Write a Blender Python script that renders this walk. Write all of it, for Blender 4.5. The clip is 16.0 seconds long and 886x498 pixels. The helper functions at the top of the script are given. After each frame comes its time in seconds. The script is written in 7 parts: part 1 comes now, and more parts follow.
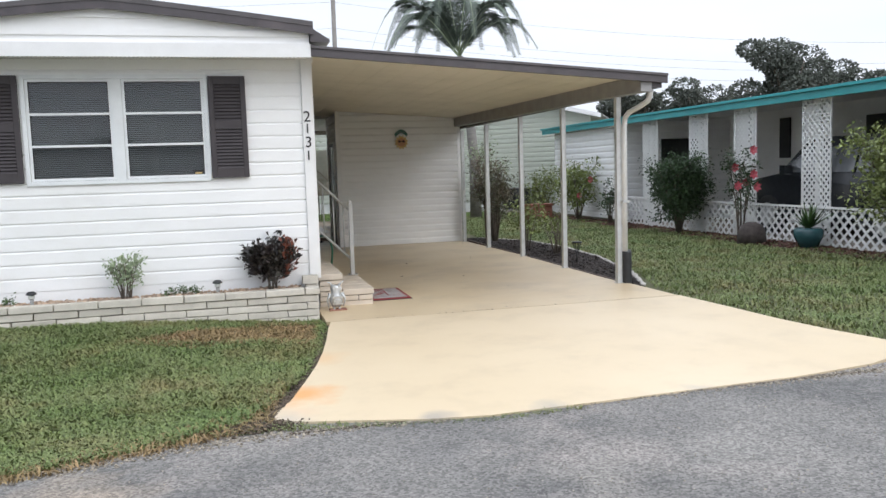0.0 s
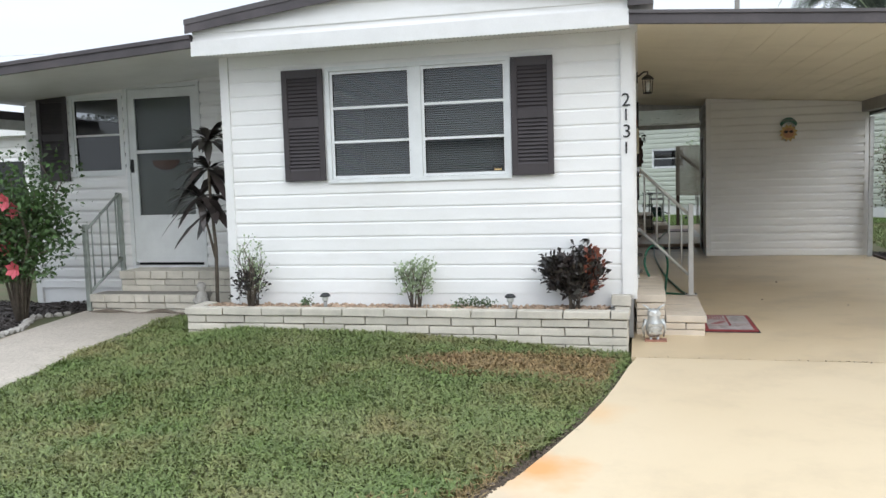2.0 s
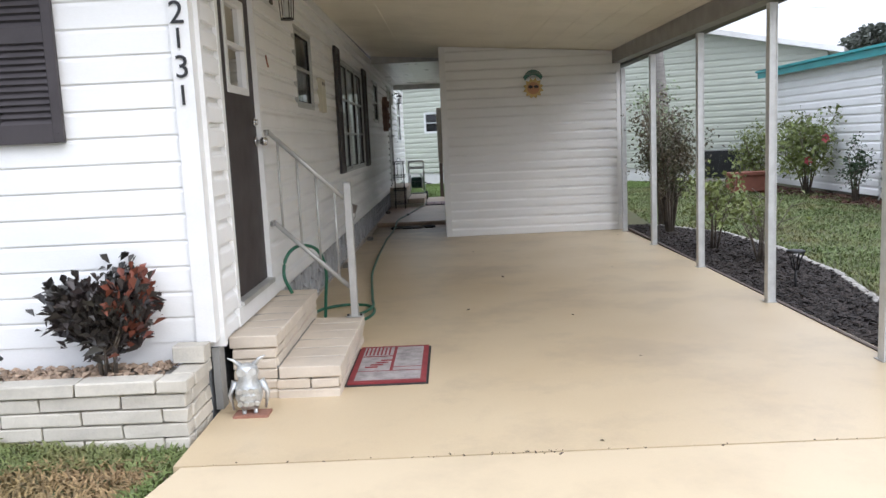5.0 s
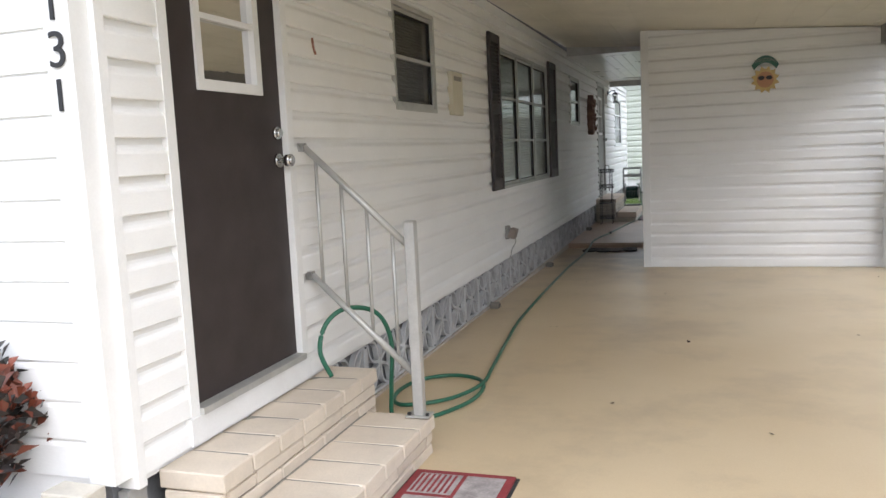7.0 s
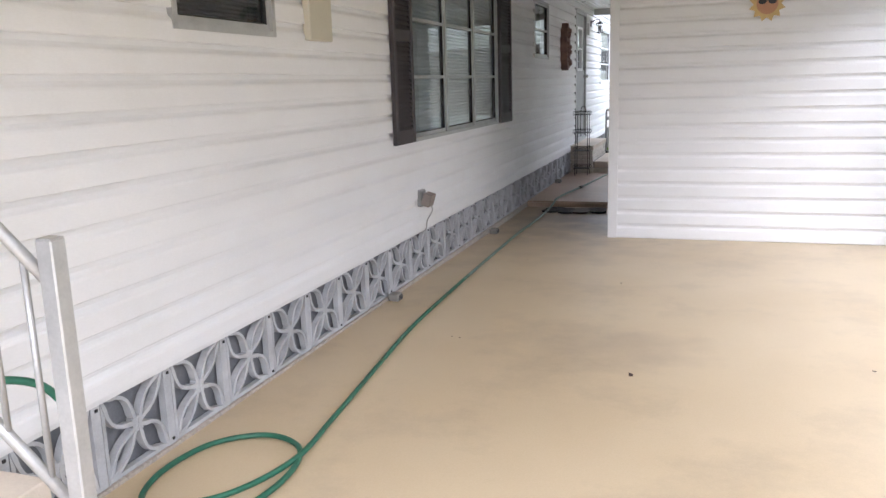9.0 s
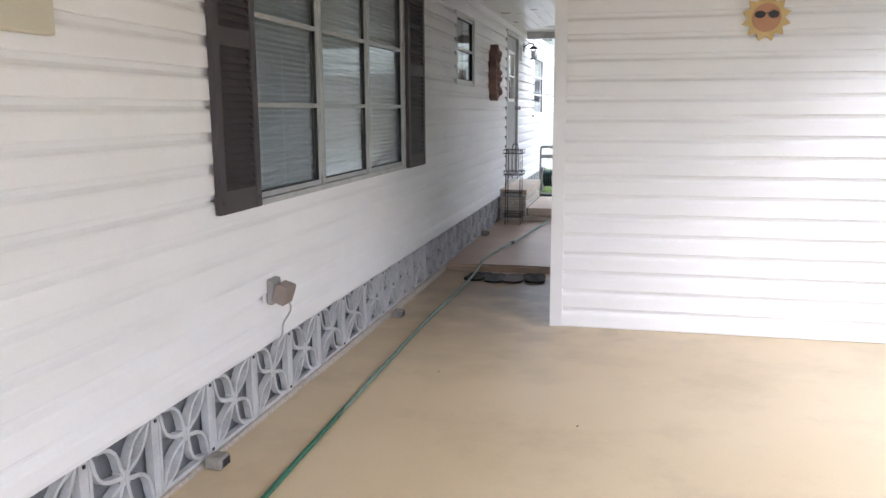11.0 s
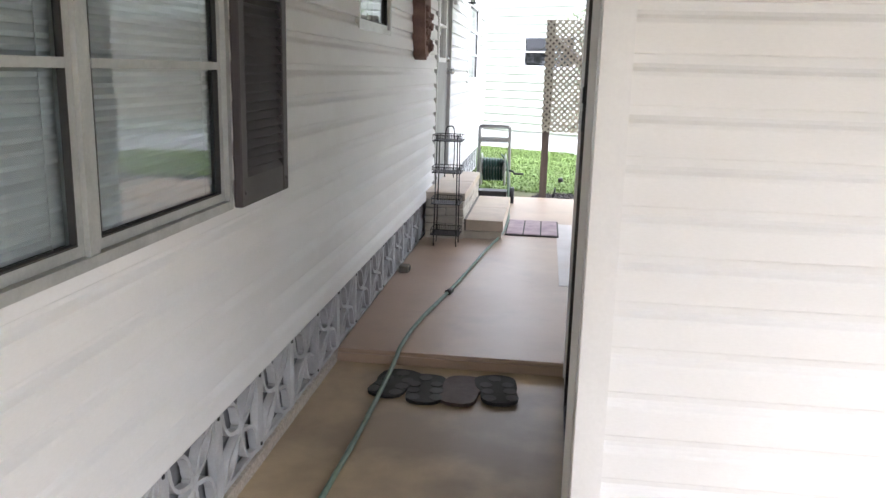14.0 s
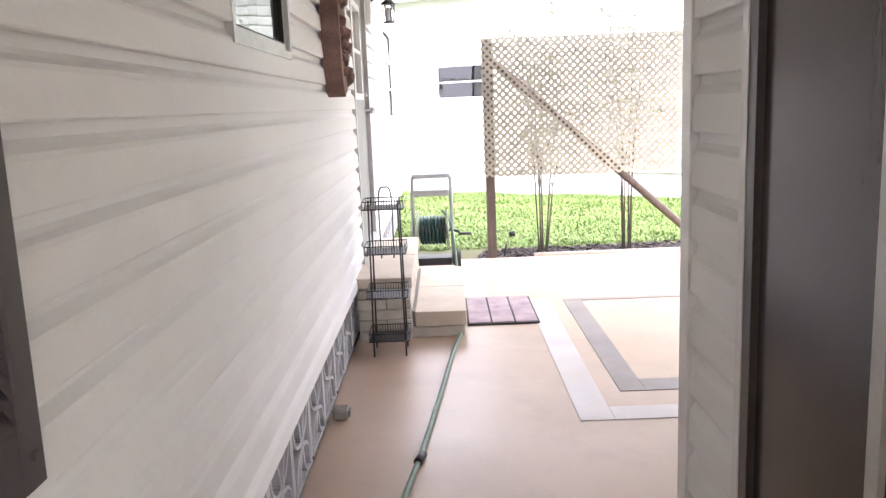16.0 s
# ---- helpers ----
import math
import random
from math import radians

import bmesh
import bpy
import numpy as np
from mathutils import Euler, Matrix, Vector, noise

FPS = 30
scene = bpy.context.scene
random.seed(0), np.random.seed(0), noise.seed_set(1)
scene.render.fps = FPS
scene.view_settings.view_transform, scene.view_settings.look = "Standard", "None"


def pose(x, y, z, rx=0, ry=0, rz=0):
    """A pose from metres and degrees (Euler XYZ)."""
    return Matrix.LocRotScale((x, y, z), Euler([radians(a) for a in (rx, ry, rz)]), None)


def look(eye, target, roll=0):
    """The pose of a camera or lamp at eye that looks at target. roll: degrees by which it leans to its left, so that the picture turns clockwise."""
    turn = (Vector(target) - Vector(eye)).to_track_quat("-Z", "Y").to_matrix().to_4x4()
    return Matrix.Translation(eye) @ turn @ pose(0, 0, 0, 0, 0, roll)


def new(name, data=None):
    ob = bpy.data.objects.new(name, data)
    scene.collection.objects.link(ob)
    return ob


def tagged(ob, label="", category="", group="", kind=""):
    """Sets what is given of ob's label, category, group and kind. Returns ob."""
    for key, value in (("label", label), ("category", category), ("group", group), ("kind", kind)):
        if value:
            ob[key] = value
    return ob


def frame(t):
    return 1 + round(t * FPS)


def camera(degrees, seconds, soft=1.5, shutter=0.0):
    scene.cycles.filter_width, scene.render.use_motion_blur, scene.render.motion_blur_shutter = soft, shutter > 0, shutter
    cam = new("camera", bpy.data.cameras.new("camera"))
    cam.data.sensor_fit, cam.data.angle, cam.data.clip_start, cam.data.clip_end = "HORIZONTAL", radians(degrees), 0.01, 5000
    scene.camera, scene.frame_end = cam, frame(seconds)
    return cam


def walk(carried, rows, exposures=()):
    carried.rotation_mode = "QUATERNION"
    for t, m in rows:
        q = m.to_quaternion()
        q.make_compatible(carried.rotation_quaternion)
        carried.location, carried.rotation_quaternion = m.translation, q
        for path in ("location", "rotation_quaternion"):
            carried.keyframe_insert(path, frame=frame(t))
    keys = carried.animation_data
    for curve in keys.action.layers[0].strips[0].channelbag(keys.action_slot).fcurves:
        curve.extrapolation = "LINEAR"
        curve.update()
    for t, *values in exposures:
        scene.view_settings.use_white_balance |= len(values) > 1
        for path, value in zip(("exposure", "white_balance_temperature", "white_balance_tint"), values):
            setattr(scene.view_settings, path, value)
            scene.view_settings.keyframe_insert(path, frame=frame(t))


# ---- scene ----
cam = camera(57.7, 16.0)
METRES, EYE, TILT, LEAN, TURN = 17.4, 1.5, 0.0, 0.0, -14.1
PATH = [
    (0, (-0.044, 0.011, 1.612), (0.45, 1.939, 1.416), -1.8),
    (0.5, (0.191, 0.358, 1.644), (0.403, 2.343, 1.53), -3.0),
    (1, (0.498, 0.694, 1.602), (0.434, 2.69, 1.496), -1.9),
    (1.5, (0.694, 1.092, 1.589), (0.34, 3.055, 1.443), -1.0),
    (2, (0.869, 1.576, 1.581), (0.395, 3.511, 1.409), -1.7),
    (2.5, (1.113, 2.053, 1.549), (0.717, 4.003, 1.347), -2.0),
    (3, (1.307, 2.61, 1.531), (1.206, 4.593, 1.297), -2.8),
    (3.5, (1.522, 3.08, 1.528), (1.544, 5.061, 1.256), -2.8),
    (4, (1.747, 3.597, 1.532), (1.733, 5.579, 1.261), -2.4),
    (4.2, (1.814, 3.816, 1.533), (1.812, 5.798, 1.264), -2.9),
    (6.3, (2.605, 6.146, 1.499), (2.362, 8.112, 1.226), -1.1),
    (6.5, (2.643, 6.353, 1.499), (2.305, 8.306, 1.229), -1.6),
    (7, (2.747, 6.813, 1.578), (2.13, 8.7, 1.337), -2.7),
    (7.5, (2.857, 7.33, 1.6), (2.038, 9.139, 1.363), -3.5),
    (8, (2.878, 7.862, 1.611), (2.11, 9.685, 1.311), -3.5),
    (8.5, (2.957, 8.381, 1.597), (2.266, 10.224, 1.244), -2.8),
    (9, (2.979, 8.851, 1.605), (2.359, 10.71, 1.202), -1.7),
    (9.5, (2.969, 9.356, 1.606), (2.45, 11.248, 1.216), -0.7),
    (12, (2.275, 12.241, 1.641), (1.886, 14.175, 1.309), -0.1),
    (12.5, (2.164, 12.846, 1.64), (1.933, 14.798, 1.269), 0.3),
    (13, (2.128, 13.433, 1.63), (2.004, 15.391, 1.242), 0.2),
    (13.5, (2.03, 13.996, 1.648), (1.831, 15.942, 1.231), 0.8),
    (14, (1.911, 14.565, 1.665), (1.676, 16.504, 1.232), 1.6),
    (14.5, (1.771, 15.149, 1.666), (1.51, 17.078, 1.207), 1.5),
    (15, (1.63, 15.708, 1.686), (1.453, 17.642, 1.206), -0.1),
    (15.5, (1.559, 16.208, 1.671), (1.445, 18.148, 1.196), -0.7),
    (16, (1.455, 16.681, 1.675), (1.445, 18.65, 1.325), -2.3),
]
EXPOSURES = [(0, 0.26, 6250, 10), (0.5, 0.16, 6250, 8), (1.5, 0.24, 6250, 7), (4, 0.46, 6050, 12), (6.5, 0.86, 6150, 12), (7.5, 1.22, 6200, 12), (8, 1.5, 6150, 14), (9.5, 1.84, 5850, 17), (12, 2.14, 5950, 16), (13, 2.08, 6000, 15), (14.5, 2.72, 6150, 15), (15.5, 3.08, 6300, 19), (16, 3.15, 6450, 22)]
walk(cam, [(t, look(eye, target, roll)) for t, eye, target, roll in PATH], EXPOSURES)


# ---- world, sun ----
world = bpy.data.worlds.new("overcast_sky")
scene.world = world
world.use_nodes = True
wn, wl = world.node_tree.nodes, world.node_tree.links
wn.clear()
w_out = wn.new("ShaderNodeOutputWorld")
w_bg = wn.new("ShaderNodeBackground")
w_sky = wn.new("ShaderNodeTexSky")
w_sky.sky_type, w_sky.sun_disc = "NISHITA", False
w_sky.sun_elevation, w_sky.sun_rotation = radians(38), radians(142)
w_sky.air_density, w_sky.dust_density, w_sky.ozone_density = 1.0, 4.0, 1.0
w_mix = wn.new("ShaderNodeMix")
w_mix.data_type = "RGBA"
w_noise = wn.new("ShaderNodeTexNoise")
w_noise.inputs["Scale"].default_value = 1.6
w_noise.inputs["Detail"].default_value = 6
w_map = wn.new("ShaderNodeMapping")
w_map.inputs["Scale"].default_value = (1, 1, 3.5)
w_co = wn.new("ShaderNodeTexCoord")
w_ramp = wn.new("ShaderNodeValToRGB")
w_ramp.color_ramp.elements[0].position, w_ramp.color_ramp.elements[0].color = 0.3, (7.3, 7.7, 8.6, 1)
w_ramp.color_ramp.elements[1].position, w_ramp.color_ramp.elements[1].color = 0.7, (8.9, 9.2, 9.8, 1)
w_mix.inputs[0].default_value = 0.88
wl.new(w_co.outputs["Generated"], w_map.inputs["Vector"])
wl.new(w_map.outputs[0], w_noise.inputs["Vector"])
wl.new(w_noise.outputs["Fac"], w_ramp.inputs[0])
wl.new(w_sky.outputs[0], w_mix.inputs[6])
w_sep, w_up, w_grad = wn.new("ShaderNodeSeparateXYZ"), wn.new("ShaderNodeMapRange"), wn.new("ShaderNodeVectorMath")
w_up.inputs[1].default_value, w_up.inputs[2].default_value, w_up.inputs[3].default_value, w_up.inputs[4].default_value = 0.3, 0.75, 1.0, 2.1
w_grad.operation = "SCALE"
wl.new(w_co.outputs["Generated"], w_sep.inputs[0])
wl.new(w_sep.outputs["Z"], w_up.inputs[0])
wl.new(w_ramp.outputs[0], w_grad.inputs[0])
wl.new(w_up.outputs[0], w_grad.inputs["Scale"])
wl.new(w_grad.outputs[0], w_mix.inputs[7])
wl.new(w_mix.outputs[2], w_bg.inputs["Color"])
w_bg.inputs["Strength"].default_value = 0.108
wl.new(w_bg.outputs[0], w_out.inputs["Surface"])

sun_data = bpy.data.lights.new("sun", "SUN")
sun_data.energy, sun_data.angle, sun_data.color = 0.85, radians(48), (1.0, 0.97, 0.92)
sun = new("sun", sun_data)
sun.matrix_world = pose(0, 0, 30, 52, 0, 38)

# ---- materials ----
MATS = {}


def material(name, color, rough=0.6, metal=0.0, var=0.12, scale=8.0, fine=90.0, bump=0.15, color2=None, spec=0.5,
             per_object=0.0, per_island=0.0, stretch=(1, 1, 1), stain=None, stain_amount=0.0, stain_scale=1.3,
             speckle=0.0, blotches=()):
    """A paint, stone, wood or metal: two scales of noise in the colour, a fine relief, and the option of stains."""
    m = bpy.data.materials.new(name)
    m.use_nodes = True
    n, l = m.node_tree.nodes, m.node_tree.links
    b = n["Principled BSDF"]
    b.inputs["Roughness"].default_value, b.inputs["Metallic"].default_value = rough, metal
    b.inputs["Specular IOR Level"].default_value = spec
    geo = n.new("ShaderNodeNewGeometry")
    mp = n.new("ShaderNodeMapping")
    mp.inputs["Scale"].default_value = stretch
    l.new(geo.outputs["Position"], mp.inputs["Vector"])
    big, small = n.new("ShaderNodeTexNoise"), n.new("ShaderNodeTexNoise")
    for t, s in ((big, scale), (small, fine)):
        t.inputs["Scale"].default_value, t.inputs["Detail"].default_value = s, 5
        l.new(mp.outputs[0], t.inputs["Vector"])
    mix = n.new("ShaderNodeMix")
    mix.data_type = "RGBA"
    c2 = color2 or tuple(c * (1 - var * 1.6) for c in color)
    mix.inputs[6].default_value, mix.inputs[7].default_value = (*color, 1), (*c2, 1)
    add = n.new("ShaderNodeMath")
    add.operation = "MULTIPLY_ADD"
    l.new(small.outputs["Fac"], add.inputs[0])
    add.inputs[1].default_value = 0.45
    l.new(big.outputs["Fac"], add.inputs[2])
    rng = n.new("ShaderNodeMapRange")
    rng.inputs[1].default_value, rng.inputs[2].default_value = 0.5, 0.95
    l.new(add.outputs[0], rng.inputs[0])
    l.new(rng.outputs[0], mix.inputs[0])
    last = mix.outputs[2]
    if stain:
        sn, sr, sm = n.new("ShaderNodeTexNoise"), n.new("ShaderNodeMapRange"), n.new("ShaderNodeMix")
        sn.inputs["Scale"].default_value, sn.inputs["Detail"].default_value = stain_scale, 8
        sn.inputs["Roughness"].default_value = 0.7
        l.new(geo.outputs["Position"], sn.inputs["Vector"])
        sr.inputs[1].default_value, sr.inputs[2].default_value, sr.inputs[4].default_value = 0.5, 0.72, stain_amount
        l.new(sn.outputs["Fac"], sr.inputs[0])
        sm.data_type = "RGBA"
        sm.inputs[7].default_value = (*stain, 1)
        l.new(last, sm.inputs[6])
        l.new(sr.outputs[0], sm.inputs[0])
        last = sm.outputs[2]
    for bx, by, br, bc, ba in blotches:
        sb, dist, mr, mm = n.new("ShaderNodeVectorMath"), n.new("ShaderNodeVectorMath"), n.new("ShaderNodeMapRange"), n.new("ShaderNodeMix")
        wob, wm = n.new("ShaderNodeTexNoise"), n.new("ShaderNodeMath")
        wob.inputs["Scale"].default_value, wob.inputs["Detail"].default_value = 3.5, 7
        l.new(geo.outputs["Position"], wob.inputs["Vector"])
        sb.operation, sb.inputs[1].default_value = "SUBTRACT", (bx, by, 0.07)
        l.new(geo.outputs["Position"], sb.inputs[0])
        dist.operation = "LENGTH"
        l.new(sb.outputs[0], dist.inputs[0])
        wm.operation, wm.inputs[1].default_value = "MULTIPLY_ADD", br * 2.2
        l.new(wob.outputs["Fac"], wm.inputs[0])
        l.new(dist.outputs["Value"], wm.inputs[2])
        mr.inputs[1].default_value, mr.inputs[2].default_value, mr.inputs[3].default_value, mr.inputs[4].default_value = br * 1.2, br * 2.1, ba, 0.0
        l.new(wm.outputs[0], mr.inputs[0])
        mm.data_type = "RGBA"
        mm.inputs[7].default_value = (*bc, 1)
        l.new(mr.outputs[0], mm.inputs[0])
        l.new(last, mm.inputs[6])
        last = mm.outputs[2]
    if speckle:
        vo, vr2, hs = n.new("ShaderNodeTexVoronoi"), n.new("ShaderNodeMapRange"), n.new("ShaderNodeHueSaturation")
        vo.inputs["Scale"].default_value = 75
        l.new(geo.outputs["Position"], vo.inputs["Vector"])
        sepc = n.new("ShaderNodeSeparateColor")
        l.new(vo.outputs["Color"], sepc.inputs[0])
        vr2.inputs[3].default_value, vr2.inputs[4].default_value = 1 - speckle, 1 + speckle
        l.new(sepc.outputs[0], vr2.inputs[0])
        l.new(vr2.outputs[0], hs.inputs["Value"])
        l.new(last, hs.inputs["Color"])
        last = hs.outputs[0]
    if per_object or per_island:
        hsv = n.new("ShaderNodeHueSaturation")
        src = n.new("ShaderNodeObjectInfo").outputs["Random"] if per_object else geo.outputs["Random Per Island"]
        vr = n.new("ShaderNodeMapRange")
        amount = per_object or per_island
        vr.inputs[3].default_value, vr.inputs[4].default_value = 1 - amount, 1 + amount
        l.new(src, vr.inputs[0])
        l.new(vr.outputs[0], hsv.inputs["Value"])
        l.new(last, hsv.inputs["Color"])
        last = hsv.outputs[0]
    l.new(last, b.inputs["Base Color"])
    if bump:
        bp = n.new("ShaderNodeBump")
        bp.inputs["Strength"].default_value, bp.inputs["Distance"].default_value = bump, 0.01
        l.new(add.outputs[0], bp.inputs["Height"])
        l.new(bp.outputs[0], b.inputs["Normal"])
    rr = n.new("ShaderNodeMapRange")
    rr.inputs[3].default_value, rr.inputs[4].default_value = max(0.02, rough - 0.08), min(1, rough + 0.08)
    l.new(big.outputs["Fac"], rr.inputs[0])
    l.new(rr.outputs[0], b.inputs["Roughness"])
    MATS[name] = m
    return m


def glass(name, tint=(0.9, 0.95, 0.95), ior=1.75):
    """A thin window pane: a clear sheet with the gloss of glass."""
    m = bpy.data.materials.new(name)
    m.use_nodes = True
    n, l = m.node_tree.nodes, m.node_tree.links
    n.remove(n["Principled BSDF"])
    tr, gl, mx, fr = (n.new(k) for k in ("ShaderNodeBsdfTransparent", "ShaderNodeBsdfGlossy", "ShaderNodeMixShader", "ShaderNodeFresnel"))
    tr.inputs[0].default_value = (*tint, 1)
    gl.inputs["Roughness"].default_value = 0.02
    fr.inputs["IOR"].default_value = ior
    nz, bp = n.new("ShaderNodeTexNoise"), n.new("ShaderNodeBump")
    nz.inputs["Scale"].default_value = 2.5
    bp.inputs["Strength"].default_value, bp.inputs["Distance"].default_value = 0.03, 0.02
    l.new(nz.outputs["Fac"], bp.inputs["Height"])
    l.new(bp.outputs[0], gl.inputs["Normal"])
    l.new(fr.outputs[0], mx.inputs[0])
    l.new(tr.outputs[0], mx.inputs[1])
    l.new(gl.outputs[0], mx.inputs[2])
    l.new(mx.outputs[0], n["Material Output"].inputs["Surface"])
    return m


WHITE = material("white_siding_paint", (0.82, 0.82, 0.81), 0.6, var=0.05, scale=1.1, fine=60, bump=0.06, stain=(0.62, 0.60, 0.55), stain_amount=0.25, stain_scale=0.9, stretch=(1, 1, 3))
TRIMW = material("white_trim_paint", (0.78, 0.78, 0.77), 0.4, var=0.06, scale=3, bump=0.05, stain=(0.5, 0.48, 0.43), stain_amount=0.2)
FRAME = material("white_window_frame", (0.74, 0.76, 0.76), 0.38, var=0.07, scale=6, bump=0.04)
ALU = material("weathered_aluminium", (0.52, 0.52, 0.50), 0.45, metal=0.5, var=0.12, scale=9, bump=0.05)
RAILM = material("pale_painted_rail", (0.66, 0.67, 0.66), 0.4, metal=0.3, var=0.12, scale=14, bump=0.05)
FASCL = material("weathered_brown_lip", (0.10, 0.09, 0.093), 0.5, var=0.2, scale=4, bump=0.06)
BEAMG = material("grey_brown_beam", (0.34, 0.335, 0.33), 0.5, metal=0.2, var=0.15, scale=5, bump=0.06)
PALML = material("grey_green_palm_leaf", (0.085, 0.11, 0.085), 0.5, var=0.2, bump=0, per_island=0.3)
BROWN = material("dark_brown_paint", (0.036, 0.026, 0.025), 0.55, var=0.15, scale=6, bump=0.08)
SHUT = material("brown_shutter_plastic", (0.052, 0.044, 0.047), 0.6, var=0.14, scale=5, bump=0.08)
FASC = material("brown_metal_fascia", (0.080, 0.070, 0.075), 0.5, var=0.2, scale=4, bump=0.06, stain=(0.16, 0.13, 0.13), stain_amount=0.4)
CEIL = material("cream_carport_ceiling", (0.76, 0.715, 0.60), 0.6, var=0.05, scale=1.2, fine=30, bump=0.04, stain=(0.45, 0.42, 0.34), stain_amount=0.3, stain_scale=0.6)
CEIL2 = material("glossy_patio_ceiling", (0.66, 0.66, 0.63), 0.3, var=0.05, scale=2, bump=0.03)
SLAB = material("cream_painted_concrete", (0.62, 0.51, 0.35), 0.42, var=0.08, scale=0.8, fine=140, bump=0.12, color2=(0.575, 0.465, 0.31), stain=(0.38, 0.31, 0.22), stain_amount=0.3, stain_scale=1.6,
                blotches=((0.36, 5.62, 0.30, (0.62, 0.31, 0.11), 0.95), (0.3, 5.25, 0.16, (0.62, 0.45, 0.3), 0.8), (0.60, 6.7, 0.22, (0.60, 0.36, 0.15), 0.5), (0.2, 5.15, 0.2, (0.45, 0.40, 0.33), 0.7), (1.1, 4.85, 0.18, (0.33, 0.30, 0.26), 0.8),
                          (1.9, 4.8, 0.16, (0.36, 0.33, 0.28), 0.7), (3.0, 4.85, 0.14, (0.40, 0.36, 0.30), 0.6), (1.9, 17.9, 0.45, (0.30, 0.26, 0.23), 0.6), (3.3, 9.9, 0.5, (0.50, 0.40, 0.27), 0.4), (2.6, 13.4, 0.5, (0.42, 0.33, 0.22), 0.35), (4.3, 8.4, 0.3, (0.45, 0.36, 0.25), 0.5)))
# Worn floor paint; blotches past y 16 put the passage's shade into the colour.
SLABC = material("worn_shaded_carport_paint", (0.60, 0.485, 0.32), 0.38, var=0.1, scale=0.7, fine=120, bump=0.1, color2=(0.53, 0.415, 0.26), stain=(0.33, 0.26, 0.18), stain_amount=0.5, stain_scale=1.1,
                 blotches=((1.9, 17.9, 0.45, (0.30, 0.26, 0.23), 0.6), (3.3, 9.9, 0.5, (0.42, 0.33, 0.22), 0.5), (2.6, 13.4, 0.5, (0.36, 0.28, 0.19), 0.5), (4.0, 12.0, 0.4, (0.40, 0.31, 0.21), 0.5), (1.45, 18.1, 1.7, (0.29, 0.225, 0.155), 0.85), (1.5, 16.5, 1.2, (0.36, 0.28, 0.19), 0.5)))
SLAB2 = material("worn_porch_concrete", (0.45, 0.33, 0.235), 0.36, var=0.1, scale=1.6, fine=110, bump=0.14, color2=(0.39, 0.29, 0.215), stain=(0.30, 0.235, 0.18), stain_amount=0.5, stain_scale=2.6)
WALK = material("pale_concrete_walk", (0.46, 0.41, 0.35), 0.85, var=0.1, scale=1.5, fine=160, bump=0.25, stain=(0.25, 0.22, 0.18), stain_amount=0.4, stain_scale=2, speckle=0.15)
ASPH = material("worn_grey_asphalt", (0.215, 0.203, 0.185), 0.9, var=0.3, scale=0.9, fine=150, bump=1.0, color2=(0.095, 0.093, 0.09), stain=(0.29, 0.26, 0.235), stain_amount=0.85, stain_scale=0.8, speckle=0.45, blotches=((-0.9, 4.2, 0.45, (0.27, 0.225, 0.175), 0.8), (0.9, 4.3, 0.4, (0.13, 0.125, 0.12), 0.6), (2.6, 4.3, 0.5, (0.14, 0.133, 0.125), 0.6), (1.7, 3.6, 0.4, (0.27, 0.25, 0.22), 0.5), (-1.8, 3.2, 0.6, (0.25, 0.22, 0.19), 0.6)))
BRICK = material("pale_slump_brick", (0.60, 0.56, 0.48), 0.8, var=0.12, scale=6, fine=70, bump=0.5, per_object=0.1, stain=(0.36, 0.345, 0.31), stain_amount=0.45, stain_scale=5)
STEPB = material("cream_step_brick", (0.62, 0.54, 0.44), 0.75, var=0.08, scale=5, fine=80, bump=0.3, per_object=0.06, stain=(0.4, 0.35, 0.3), stain_amount=0.35, stain_scale=4)
MORT = material("grey_mortar", (0.27, 0.255, 0.23), 0.95, var=0.2, scale=20, bump=0.4)
BLOCK = material("grey_screen_block", (0.52, 0.53, 0.54), 0.8, var=0.16, scale=9, fine=160, bump=0.3, per_object=0.07)
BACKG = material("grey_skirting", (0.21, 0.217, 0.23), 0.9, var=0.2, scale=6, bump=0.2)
GRASSG = material("lawn_soil", (0.065, 0.085, 0.03), 0.95, var=0.3, scale=3, fine=60, bump=0.6, color2=(0.085, 0.07, 0.035), stain=(0.17, 0.115, 0.06), stain_amount=0.3, stain_scale=0.9)
BLADE = material("grass_blades", (0.105, 0.16, 0.038), 0.6, var=0.2, scale=1.6, fine=40, bump=0, color2=(0.17, 0.195, 0.07), per_island=0.28, stain=(0.24, 0.17, 0.075), stain_amount=0.75, stain_scale=1.1)
DRYB = material("straw_blades", (0.30, 0.20, 0.10), 0.7, var=0.2, scale=3, fine=40, bump=0, color2=(0.20, 0.15, 0.06), per_island=0.4)
BLADEB = material("bright_grass_blades", (0.12, 0.18, 0.035), 0.6, var=0.2, scale=1.6, fine=40, bump=0, color2=(0.16, 0.25, 0.06), per_island=0.3)
MULCH = material("dark_mulch", (0.045, 0.036, 0.032), 0.95, var=0.3, scale=12, bump=0.6, per_island=0.6)
MULCHR = material("red_mulch", (0.11, 0.05, 0.035), 0.95, var=0.3, scale=12, bump=0.6, per_island=0.5)
GRAVEL = material("tan_gravel", (0.42, 0.32, 0.23), 0.85, var=0.3, scale=25, bump=0.3, color2=(0.30, 0.21, 0.15), per_island=0.4)
STONEW = material("white_edging_stone", (0.42, 0.40, 0.37), 0.85, var=0.2, scale=18, bump=0.4, per_island=0.15)
BLACK = material("black_metal", (0.02, 0.02, 0.022), 0.5, var=0.2, bump=0.05)
BLACKP = material("black_plastic", (0.025, 0.026, 0.028), 0.55, var=0.2, bump=0.05)
